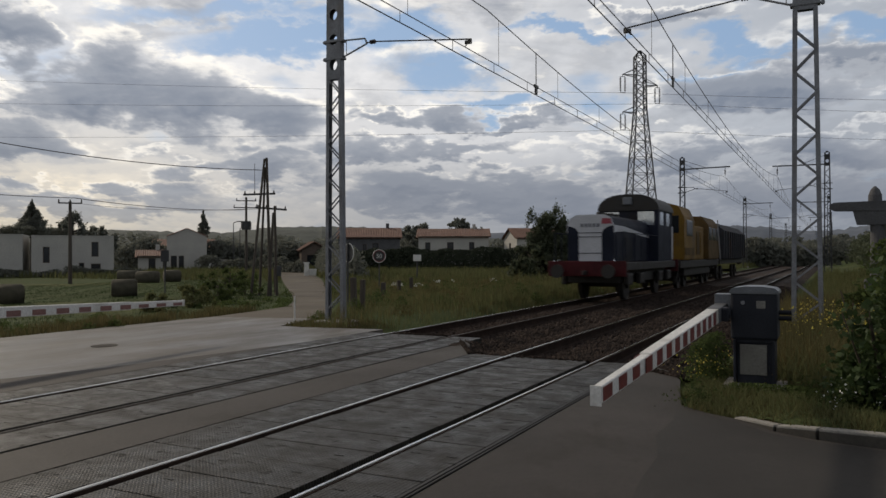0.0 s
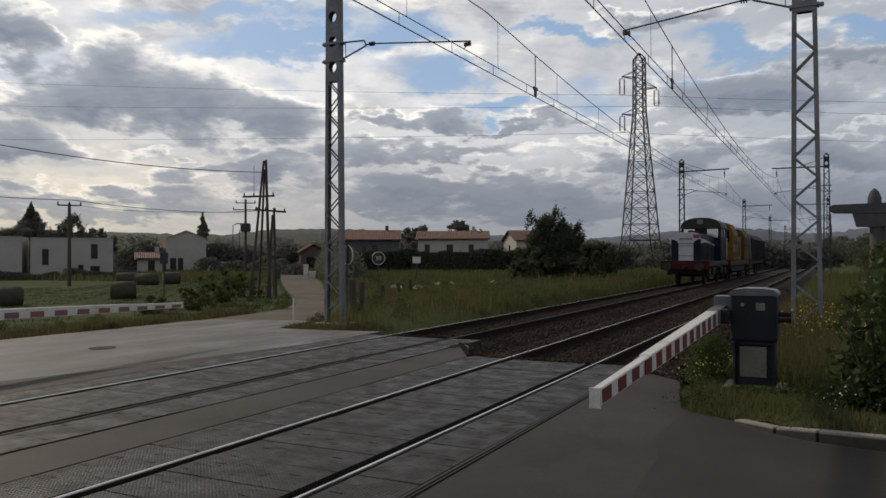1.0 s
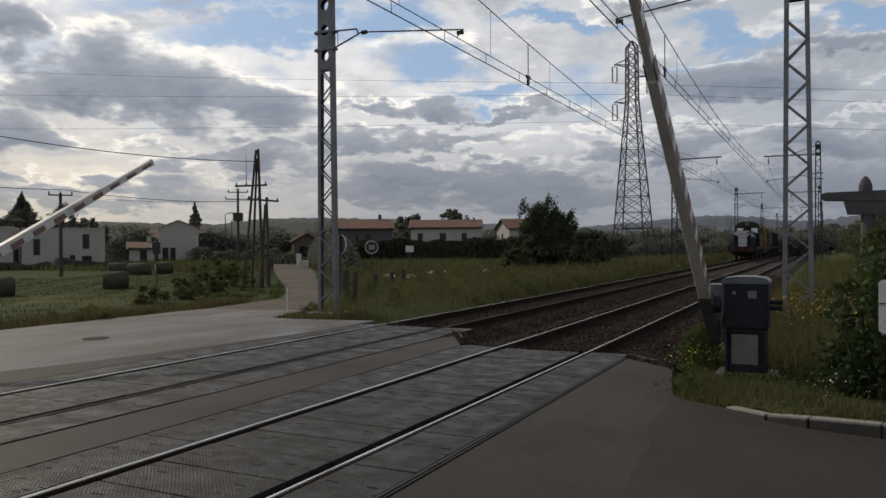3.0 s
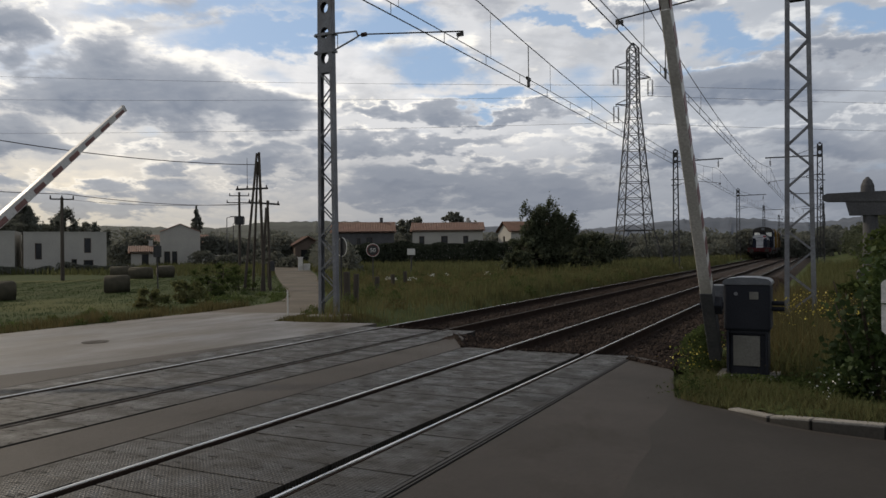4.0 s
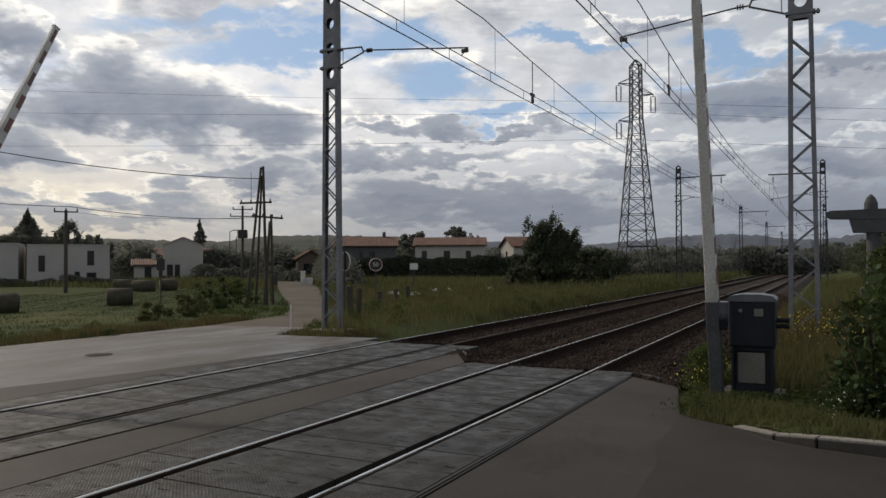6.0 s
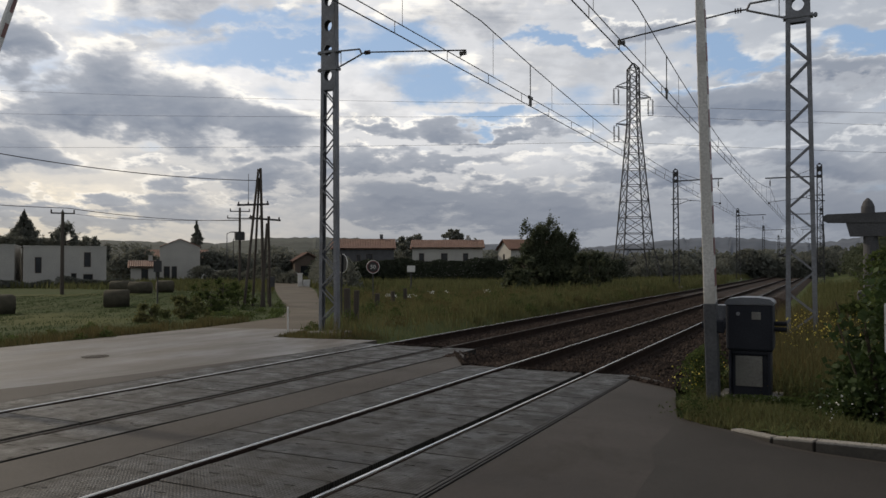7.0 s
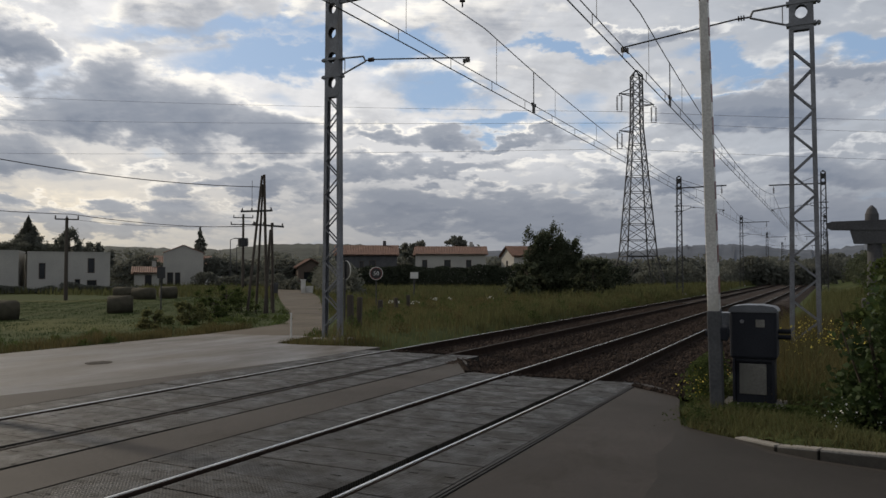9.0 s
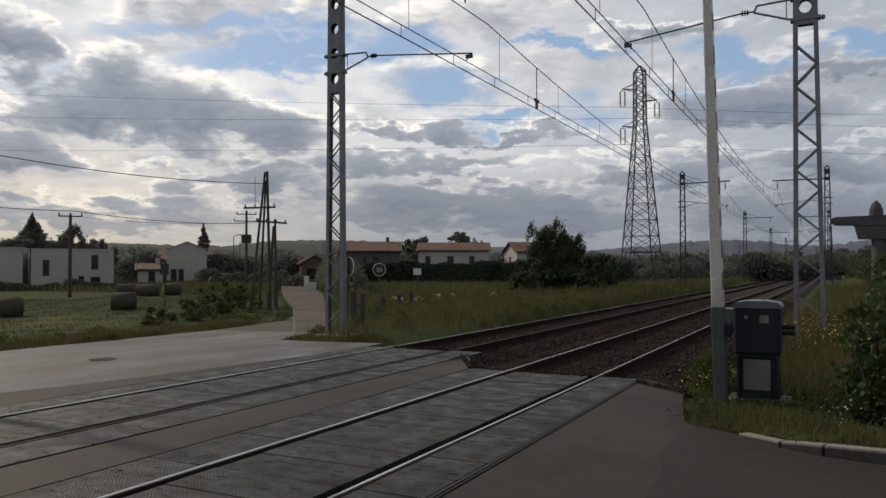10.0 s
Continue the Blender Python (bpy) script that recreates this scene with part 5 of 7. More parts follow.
def build_pylon():
    x0, y0 = PYLON
    g = float(ground_z(x0, y0))
    t = thing("electricity_pylon", pose(x0, y0, 0, 0, 0, 30), "tall dark steel lattice electricity pylon with three short arms", "pylon")
    H = 26.1

    def half(z):
        if z > 19:
            return 0.62 - 0.06 * (z - 19) / 7
        if z > 3.6:
            return 0.62 + (19 - z) / 15.4 * 1.16
        return 1.78 + (3.6 - z) * 0.22
    corners = ((-1, -1), (1, -1), (1, 1), (-1, 1))
    levels = [g - 0.2, 3.6] + list(np.linspace(3.6, 19, 9)[1:]) + list(np.linspace(19, 25.4, 7)[1:])
    for cx, cy in corners:
        bm = bmesh.new()
        tube(bm, [(cx * half(a), cy * half(a), a) for a in levels] + [(cx * 0.05, cy * 0.05, H)], 0.09, 4)
        part("corner_leg", bm, M_DARKSTEEL, t)
    for f in range(4):
        c0, c1 = corners[f], corners[(f + 1) % 4]
        bm = bmesh.new()
        for i, (a, b) in enumerate(zip(levels[:-1], levels[1:])):
            if i == 0:
                m = ((c0[0] + c1[0]) / 2 * half(b), (c0[1] + c1[1]) / 2 * half(b), b)
                for c in (c0, c1):
                    bar(bm, (c[0] * half(a), c[1] * half(a), a), m, 0.06)
            else:
                bar(bm, (c0[0] * half(a), c0[1] * half(a), a), (c1[0] * half(b), c1[1] * half(b), b), 0.06)
                bar(bm, (c1[0] * half(a), c1[1] * half(a), a), (c0[0] * half(b), c0[1] * half(b), b), 0.06)
            bar(bm, (c0[0] * half(b), c0[1] * half(b), b), (c1[0] * half(b), c1[1] * half(b), b), 0.07 if i else 0.12)
        tagged(part("lattice", bm, M_DARKSTEEL, t), kind="stuff")
    hooks = []
    for z, s in ((23.2, -1), (21.9, 1), (18.7, -1)):
        bm = bmesh.new()
        tip = (s * 2.15, 0, z + 0.05)
        for yy in (-0.55, 0.55):
            bar(bm, (s * 0.5, yy, z - 0.1), tip, 0.09)
            bar(bm, (s * 0.5, yy, z + 0.75), tip, 0.06)
        part("arm", bm, M_DARKSTEEL, t)
        for k in (-0.28, 0.28):
            bm = bmesh.new()
            rod(bm, (s * 2.1 + k, 0, z - 0.25), (s * 2.1 + k, 0, z - 2.1), 0.035, n=6)
            for j in range(9):
                rod(bm, (s * 2.1 + k, 0, z - 0.4 - 0.18 * j), (s * 2.1 + k, 0, z - 0.46 - 0.18 * j), 0.12, n=8)
            part("insulator_string", bm, M_INSUL, t)
        for zz in (z - 0.22, z - 2.12):
            bm = bmesh.new()
            bar(bm, (s * 2.1 - 0.32, 0, zz), (s * 2.1 + 0.32, 0, zz), 0.06)
            part("yoke", bm, M_DARKSTEEL, t)
        bm = bmesh.new()
        rod(bm, (s * 2.1, 0, z), (s * 2.1, 0, z - 0.22), 0.04)
        part("hanger", bm, M_DARKSTEEL, t)
        hooks.append(t.matrix_basis @ Vector((s * 2.1, 0, z - 2.15)))
    return hooks


hooks = build_pylon()
# the line runs from far left, across the picture, and away to the right
for h, (lx, ly, lz), (rx, ry, rz) in zip(hooks, ((-118, 78, 30.3), (-118, 78, 26.6), (-118, 78, 21.2)), ((150, 150, 18), (150, 152, 16), (150, 149, 13))):
    cable("power_line", h, h + (Vector((lx, ly, lz)) - h) * 1.3, 0.5, 0.020, "long high-voltage conductor hung from the pylon", "power line", 30)
    cable("power_line", h, (rx, ry, rz), 2.5, 0.020, "long high-voltage conductor hung from the pylon", "power line", 30)

# ---------------------------------------------------------------- signs, posts and small things


def ring_disc(bm, r, thick, z, y=0.0):
    rod(bm, (0, y - thick / 2, z), (0, y + thick / 2, z), r, n=32)


def letters(name, text, size, m, mat, parent, depth=0.003, label=""):
    cu = bpy.data.curves.new(name, "FONT")
    cu.body, cu.size, cu.extrude, cu.align_x, cu.align_y = text, size, depth, "CENTER", "CENTER"
    tmp = bpy.data.objects.new(name, cu)
    scene.collection.objects.link(tmp)
    dg = bpy.context.evaluated_depsgraph_get()
    me = bpy.data.meshes.new_from_object(tmp.evaluated_get(dg))
    bpy.data.objects.remove(tmp)
    me.materials.clear()
    me.materials.append(mat)
    ob = new(name, me)
    ob.parent, ob.matrix_basis = parent, m
    return tagged(ob, label)


def speed_sign():
    x, y = -21.04, 34.02
    g = float(ground_z(x, y))
    t = thing("speed_limit_sign", facing(x, y), "round red-rimmed speed limit sign reading 50 on a post", "road sign")
    bm = bmesh.new()
    rod(bm, (0, 0.03, g - 0.1), (0, 0.03, 1.95), 0.03)
    part("post", bm, M_DARKSTEEL, t)
    bm = bmesh.new()
    ring_disc(bm, 0.33, 0.02, 1.58)
    disc = part("disc", bm, M_SIGNBLACK, t, "dark sign disc")
    bm = bmesh.new()
    for r0, r1 in ((0.27, 0.325),):
        v = []
        for k in range(33):
            a = k / 32 * 2 * math.pi
            v.append([bm.verts.new((r * math.cos(a), -0.014, 1.58 + r * math.sin(a))) for r in (r0, r1)])
        for a, b in zip(v[:-1], v[1:]):
            bm.faces.new((a[0], a[1], b[1], b[0]))
    part("rim", bm, M_RED, disc, "faded red rim")
    bm = bmesh.new()
    for k in range(32):
        a, b = k / 32 * 2 * math.pi, (k + 1) / 32 * 2 * math.pi
        rod(bm, (0.33 * math.cos(a), -0.012, 1.58 + 0.33 * math.sin(a)), (0.33 * math.cos(b), -0.012, 1.58 + 0.33 * math.sin(b)), 0.016, n=5, caps=False)
    part("edge_ring", bm, M_WHITE, disc, "pale outer edge")
    letters("number", "50", 0.30, pose(0, -0.016, 1.57, 90, 0, 0), M_WHITE, disc, 0.002, "the number 50")


def sign_back():
    x, y = -15.06, 22.35
    g = float(ground_z(x, y))
    t = thing("road_sign", pose(x, y, 0, 0, 0, -25), "round road sign seen from its grey back on a post", "road sign")
    bm = bmesh.new()
    rod(bm, (0, -0.04, g - 0.1), (0, -0.04, 2.1), 0.032)
    part("post", bm, M_DARKSTEEL, t)
    bm = bmesh.new()
    ring_disc(bm, 0.325, 0.014, 1.70)
    part("disc", bm, M_DARKSTEEL, t)
    bm = bmesh.new()
    for k in range(32):
        a, b = k / 32 * 2 * math.pi, (k + 1) / 32 * 2 * math.pi
        rod(bm, (0.325 * math.cos(a), 0, 1.70 + 0.325 * math.sin(a)), (0.325 * math.cos(b), 0, 1.70 + 0.325 * math.sin(b)), 0.016, n=5, caps=False)
    part("rolled_edge", bm, M_WHITE, t, "bright rolled edge")


def fence_post(x, y, h, w, mat, label):
    g = float(ground_z(x, y))
    bm = bmesh.new()
    box(bm, (0, 0, (g - 0.2 + h) / 2), (w, w, h - g + 0.2), 0.02)
    ob = part("fence_post", bm, mat)
    ob.matrix_basis = pose(x, y, 0, random.uniform(-2, 2), random.uniform(-2, 2), random.uniform(0, 40))
    return tagged(ob, label, "post", "verge posts")


def warning_plate():
    """White plate on a low post at the roadside, with the one letter that can be read."""
    t = thing("warning_sign", pose(0.485, 8.2, 0, 0, 0, -4), "white rectangular warning plate with black writing on a post", "road sign")
    bm = bmesh.new()
    rod(bm, (0.28, 0.04, -0.15), (0.28, 0.04, 1.35), 0.03)
    part("post", bm, M_GALV, t)
    bm = bmesh.new()
    prism(bm, [(0.03, 0.76), (0.57, 0.76), (0.60, 0.79), (0.60, 1.23), (0.57, 1.26), (0.03, 1.26), (0.0, 1.23), (0.0, 0.79)], 0.012)
    plate = part("plate", bm, M_WHITE, t)
    letters("letter", "U", 0.085, pose(0.105, -0.009, 1.165, 90, 0, 0), M_SIGNBLACK, plate, 0.002, "black letter U")
    bm = bmesh.new()
    for k in range(3):
        box(bm, (0.36, -0.008, 1.165 - 0.12 * k), (0.38, 0.004, 0.05))
    part("writing_bars", bm, M_SIGNBLACK, plate, "bars of unreadable writing")


def bale(x, y, r, w, turn):
    g = float(ground_z(x, y))
    bm = bmesh.new()
    rod(bm, (-w / 2, 0, r - 0.06), (w / 2, 0, r - 0.06), r, n=28)
    bmesh.ops.bevel(bm, geom=[e for e in bm.edges if len(e.link_faces) == 2 and e.calc_face_angle() > 1.0], offset=0.07, segments=2, affect="EDGES")
    for v in bm.verts:
        v.co += Vector((random.uniform(-0.012, 0.012), random.uniform(-0.012, 0.012), random.uniform(-0.012, 0.012)))
    ob = part("hay_bale", bm, M_HAY, smooth_faces=True)
    ob.matrix_basis = pose(x, y, g, 0, 0, turn)
    return tagged(ob, "dark weathered round hay bale lying in the meadow", "hay bale", "hay bales")




def small_sign(x, y):
    g = float(ground_z(x, y))
    t = thing("road_sign", facing(x, y), "small dark road sign plate on a thin post in the meadow", "road sign")
    bm = bmesh.new()
    rod(bm, (0, 0.02, g - 0.1), (0, 0.02, 1.95), 0.03)
    part("post", bm, M_DARKSTEEL, t)
    bm = bmesh.new()
    box(bm, (0, 0, 1.62), (0.34, 0.014, 0.5), 0.004)
    part("plate", bm, M_DARKSTEEL, t)


def marker_post(x, y):
    g = float(road_z(x, y))
    bm = bmesh.new()
    rod(bm, (0, 0, g - 0.1), (0, 0, g + 0.62), 0.022, 0.018, n=10)
    ob = part("marker_post", bm, M_WHITE)
    ob.matrix_basis = pose(x, y, 0, 1.5, 1, 0)
    tagged(ob, "thin white marker post at the mouth of the lane", "post")


small_sign(-26.3, 24.6)
marker_post(-11.95, 15.35)
speed_sign(), sign_back(), warning_plate()
fence_post(-12.75, 19.2, 0.95, 0.16, M_WOODPOLE, "dark square wooden post by the mast")
fence_post(-13.1, 20.2, 0.85, 0.14, M_WOODPOLE, "dark square wooden post by the mast")
fence_post(-11.75, 17.2, 0.9, 0.10, M_WOODPOLE, "dark square wooden post by the mast")
fence_post(-15.65, 25.6, 0.55, 0.17, M_WOODPOLE, "short dark wooden post in the grass")
fence_post(-17.2, 29.5, 0.5, 0.17, M_WOODPOLE, "short dark wooden post in the grass")
fence_post(-19.0, 33.8, 0.5, 0.17, M_WOODPOLE, "short dark wooden post in the grass")
fence_post(-26.0, 31.8, 1.0, 0.16, M_WOODPOLE, "short dark wooden post in the grass")
for b in ((-30.2, 20.1, 0.44, 0.9, 62), (-30.6, 26.1, 0.45, 1.15, 48), (-46.9, 40.3, 0.48, 1.5, 50), (-44.6, 40.1, 0.46, 1.6, 38), (-44.9, 42.7, 0.48, 1.2, 60)):
    bale(*b)


def white_cabinet():
    x, y = -29.0, 52.5
    t = thing("meter_cabinet", facing(x, y), "small white meter cabinet on a stub post", "cabinet")
    bm = bmesh.new()
    box(bm, (0, 0, 1.42), (0.62, 0.25, 0.5), 0.02)
    part("box", bm, M_WHITE, t)
    bm = bmesh.new()
    rod(bm, (0, 0, -0.4), (0, 0, 1.2), 0.06)
    part("post", bm, M_DARKSTEEL, t)
    t = thing("gate_pillar", facing(-45.2, 59.8), "white painted gate pillar beside the lane", "pillar")
    bm = bmesh.new()
    box(bm, (0, 0, 0.25), (0.45, 0.45, 1.3), 0.03)
    box(bm, (0.0, 0, 0.94), (0.55, 0.55, 0.10), 0.02)
    part("masonry", bm, M_WHITE, t)
    bm = bmesh.new()
    box(bm, (0.6, 0.1, 0.0), (0.7, 0.2, 0.7), 0.02)
    part("low_wall", bm, M_WHITE, t)


white_cabinet()


def street_lamp(x, y, h):
    t = thing("street_lamp", facing(x, y), "slim dark street lamp with a short curved arm", "street lamp", "street lamps")
    bm = bmesh.new()
    rod(bm, (0, 0, -0.5), (0, 0, h), 0.08, 0.05, n=8)
    part("column", bm, M_DARKSTEEL, t)
    bm = bmesh.new()
    rod(bm, (0, 0, h), (0.5, 0, h + 0.2), 0.045, n=8)
    box(bm, (0.85, 0, h + 0.22), (0.8, 0.25, 0.12), 0.03)
    part("lantern", bm, M_DARKSTEEL, t)


street_lamp(-74.0, 81.4, 6.2)
street_lamp(-76.7, 85.7, 5.6)


def parked_car(x, y, turn):
    g = float(ground_z(x, y))
    t = thing("parked_car", pose(x, y, g, 0, 0, turn), "white car parked beside the houses", "car")
    bm = bmesh.new()
    o = [(-2.1, 0.35), (2.1, 0.35), (2.12, 0.75), (1.9, 0.92), (1.0, 1.0), (0.45, 1.45), (-1.3, 1.48), (-2.0, 1.0), (-2.12, 0.7)]
    prism(bm, o, 1.7)
    bmesh.ops.bevel(bm, geom=list(bm.edges), offset=0.07, segments=2, affect="EDGES")
    part("body", bm, M_WHITE, t)
    bm = bmesh.new()
    prism(bm, [(-1.75, 1.02), (0.85, 1.02), (0.4, 1.40), (-1.25, 1.42)], 1.72)
    part("windows", bm, M_WINDOW, t)
    for sx in (-1.3, 1.3):
        for sy in (-0.78, 0.78):
            bm = bmesh.new()
            rod(bm, (sx, sy - 0.1, 0.32), (sx, sy + 0.1, 0.32), 0.32, n=18)
            part("wheel", bm, M_BLACK, t)


parked_car(-70.6, 76.2, 42)

# ---------------------------------------------------------------- houses


def wall_with_openings(bm, L, H, openings, thick=0.3, y=0.0):
    """A wall along x from 0 to L, built of blocks round its rectangular openings (x0, x1, z0, z1)."""
    xs = sorted({0.0, L, *[o[0] for o in openings], *[o[1] for o in openings]})
    for a, b in zip(xs[:-1], xs[1:]):
        col = sorted([(o[2], o[3]) for o in openings if o[0] <= a + 1e-6 and o[1] >= b - 1e-6])
        z = -0.8
        for z0, z1 in col + [(H, H)]:
            if z0 > z + 1e-4:
                box(bm, ((a + b) / 2, y + thick / 2, (z + z0) / 2), (b - a, thick, z0 - z))
            z = max(z, z1)


def house(p, q, depth, eave, ridge, openings, label, roof="long", wall=None, over=0.35):
    """A house whose front runs from p to q; roof: long (ridge along the front), gable (ridge away from it) or flat."""
    (ax, ay), (bx, by) = p, q
    L = math.hypot(bx - ax, by - ay)
    wall = wall or M_RENDER
    t = thing("house", pose(ax, ay, 0, 0, 0, math.degrees(math.atan2(by - ay, bx - ax))), label, "house", "houses behind the meadow")
    bm = bmesh.new()
    wall_with_openings(bm, L, eave, openings)
    bmesh.ops.remove_doubles(bm, verts=bm.verts, dist=0.001)
    part("front_wall", bm, wall, t)
    bm = bmesh.new()
    box(bm, (L / 2, depth - 0.15, (eave - 0.8) / 2), (L, 0.3, eave + 0.8))
    part("back_wall", bm, wall, t)
    for x in (0.15, L - 0.15):
        bm = bmesh.new()
        box(bm, (x, depth / 2, (eave - 0.8) / 2), (0.3, depth - 0.6, eave + 0.8))
        part("side_wall", bm, wall, t)
    bm = bmesh.new()
    if roof == "gable":
        prism(bm, [(0, eave), (L, eave), (L / 2, ridge)], 0.3, Matrix.Translation((0, 0.15, 0)))
        part("gable_wall", bm, wall, t)
        bm = bmesh.new()
        prism(bm, [(0, eave), (L, eave), (L / 2, ridge)], 0.3, Matrix.Translation((0, depth - 0.15, 0)))
    elif roof == "long":
        for x in (0.15, L - 0.15):
            if x > 1:
                part("gable_wall", bm, wall, t)
                bm = bmesh.new()
            prism(bm, [(0, eave), (depth, eave), (depth / 2, ridge)], 0.3, Matrix.Translation((x, 0, 0)) @ Matrix.Rotation(math.pi / 2, 4, "Z"))
    if roof == "flat":
        box(bm, (L / 2, depth / 2, eave - 0.15), (L - 0.62, depth - 0.62, 0.2))
        part("roof_deck", bm, M_CONC, t)
    else:
        part("gable_wall", bm, wall, t)
    for o in openings:
        bm = bmesh.new()
        box(bm, ((o[0] + o[1]) / 2, 0.18, (o[2] + o[3]) / 2), (o[1] - o[0], 0.04, o[3] - o[2]))
        wnd = part("window", bm, M_WINDOW, t)
        bm = bmesh.new()
        for x in (o[0] + 0.03, o[1] - 0.03):
            box(bm, (x, 0.12, (o[2] + o[3]) / 2), (0.06, 0.08, o[3] - o[2]))
        for z in (o[2] + 0.03, o[3] - 0.03):
            box(bm, ((o[0] + o[1]) / 2, 0.12, z), (o[1] - o[0] - 0.12, 0.08, 0.06))
        part("frame", bm, M_SHUTTER, wnd)
    if roof == "flat":
        bm = bmesh.new()
        box(bm, (L / 2, depth / 2, eave + 0.06), (L + 0.08, depth + 0.08, 0.12), 0.01)
        part("parapet", bm, wall, t)
        return t
    # roof sheets made of rounded tile rows

    def sheet(a, b, c, name):
        """Tile rows on the slope from eave line a-b up by the vector c."""
        bm = bmesh.new()
        a, b, c = Vector(a), Vector(b), Vector(c)
        n = max(6, int((b - a).length / 0.25))
        nrm = (b - a).cross(c).normalized()
        if nrm.z < 0:
            nrm = -nrm
        rows = []
        for k in range(2 * n + 1):
            lift = nrm * (0.10 if k % 2 else 0.02)
            base = a.lerp(b, k / (2 * n))
            rows.append([bm.verts.new(base + c * s + lift + nrm * 0.02 * (1 - (s * 8) % 1)) for s in np.linspace(0, 1, 9)])
        for r0, r1 in zip(rows[:-1], rows[1:]):
            for i in range(8):
                bm.faces.new((r0[i], r1[i], r1[i + 1], r0[i + 1]))
        low0, low1, up1, up0 = (bm.verts.new(v - nrm * 0.12) for v in (a, b, b + c, a + c))
        bm.faces.new((low0, low1, up1, up0))
        part(name, bm, M_TILE, t)
    if roof == "long":
        rise = Vector((0, depth / 2 + over, (ridge - eave) * (1 + 2 * over / depth)))
        sheet((-over, -over, eave - over * (ridge - eave) / (depth / 2)), (L + over, -over, eave - over * (ridge - eave) / (depth / 2)), rise, "roof_slope")
        rise2 = Vector((0, -depth / 2 - over, rise.z))
        sheet((-over, depth + over, eave - over * (ridge - eave) / (depth / 2)), (L + over, depth + over, eave - over * (ridge - eave) / (depth / 2)), rise2, "roof_slope")
        bm = bmesh.new()
        box(bm, (L * 0.8, depth / 2, ridge + 0.3), (0.5, 0.5, 0.9), 0.02)
        part("chimney", bm, wall, t)
    else:
        k = over * (ridge - eave) / (L / 2)
        rise = Vector((L / 2 + over, 0, ridge - eave + k))
        sheet((-over, depth + over, eave - k), (-over, -over, eave - k), rise, "roof_slope")
        sheet((L + over, -over, eave - k), (L + over, depth + over, eave - k), Vector((-rise.x, 0, rise.z)), "roof_slope")
    return t


house((-69.85, 48.5), (-65.35, 54.4), 7.5, 3.6, 3.65, [(1.0, 1.6, 1.0, 2.6), (4.2, 4.7, -0.4, 1.0), (5.35, 6.0, 1.6, 3.1), (5.3, 6.2, -0.4, 0.9)],
      "pale cube-shaped modern house with a flat roof", "flat")
house((-74.6, 42.6), (-70.3, 47.9), 7.5, 3.7, 4.1, [(2.0, 2.6, 1.0, 2.4)], "pale flat-roofed modern house at the field's edge", "flat")
house((-80.2, 75.3), (-76.5, 78.9), 9.0, 4.3, 5.35, [(0.5, 1.3, -0.3, 1.7), (1.5, 2.2, -0.3, 1.7), (4.3, 5.0, 0.5, 1.6)], "white rendered two-storey house with a tiled gable roof", "gable", over=0.06)
house((-75.1, 66.0), (-73.2, 68.1), 6.0, 1.7, 2.35, [(1.2, 2.0, -0.2, 1.4)], "low pale outbuilding with orange clay roof tiles", "long")
# front lies in shadow: the darker M_STONE puts that into the wall colour
house((-65.6, 94.5), (-57.8, 99.3), 9.0, 4.4, 5.85, [(3.6, 4.2, 2.2, 3.4), (5.0, 6.0, 2.0, 3.5)], "house with a red-brown tiled roof, wall shadow put into dark grey", "long", M_STONE)
house((-55.6, 101.0), (-46.1, 105.6), 9.0, 4.5, 5.7, [(1.0, 1.8, 2.4, 3.6), (4.3, 5.3, 2.4, 3.6), (7.6, 8.4, 2.4, 3.6)], "pale rendered house with a long tiled roof", "long")
house((-43.9, 106.3), (-40.2, 102.1), 9.0, 4.2, 5.5, [(2.2, 3.0, 2.2, 3.4)], "pale rendered house with a tiled gable roof", "gable")
house((-70.5, 92.0), (-67.8, 94.6), 6.0, 2.6, 3.7, [(0.8, 2.7, 0.0, 1.8)], "low dark house with a tiled roof by the lane", "gable", M_SHUTTER)
house((-90.0, 82.0), (-84.0, 88.0), 7.0, 3.0, 4.2, [(1.2, 2.0, 0.8, 2.0)], "distant pale house with a brown tiled roof", "long")

# ---------------------------------------------------------------- trees, hedges and grass


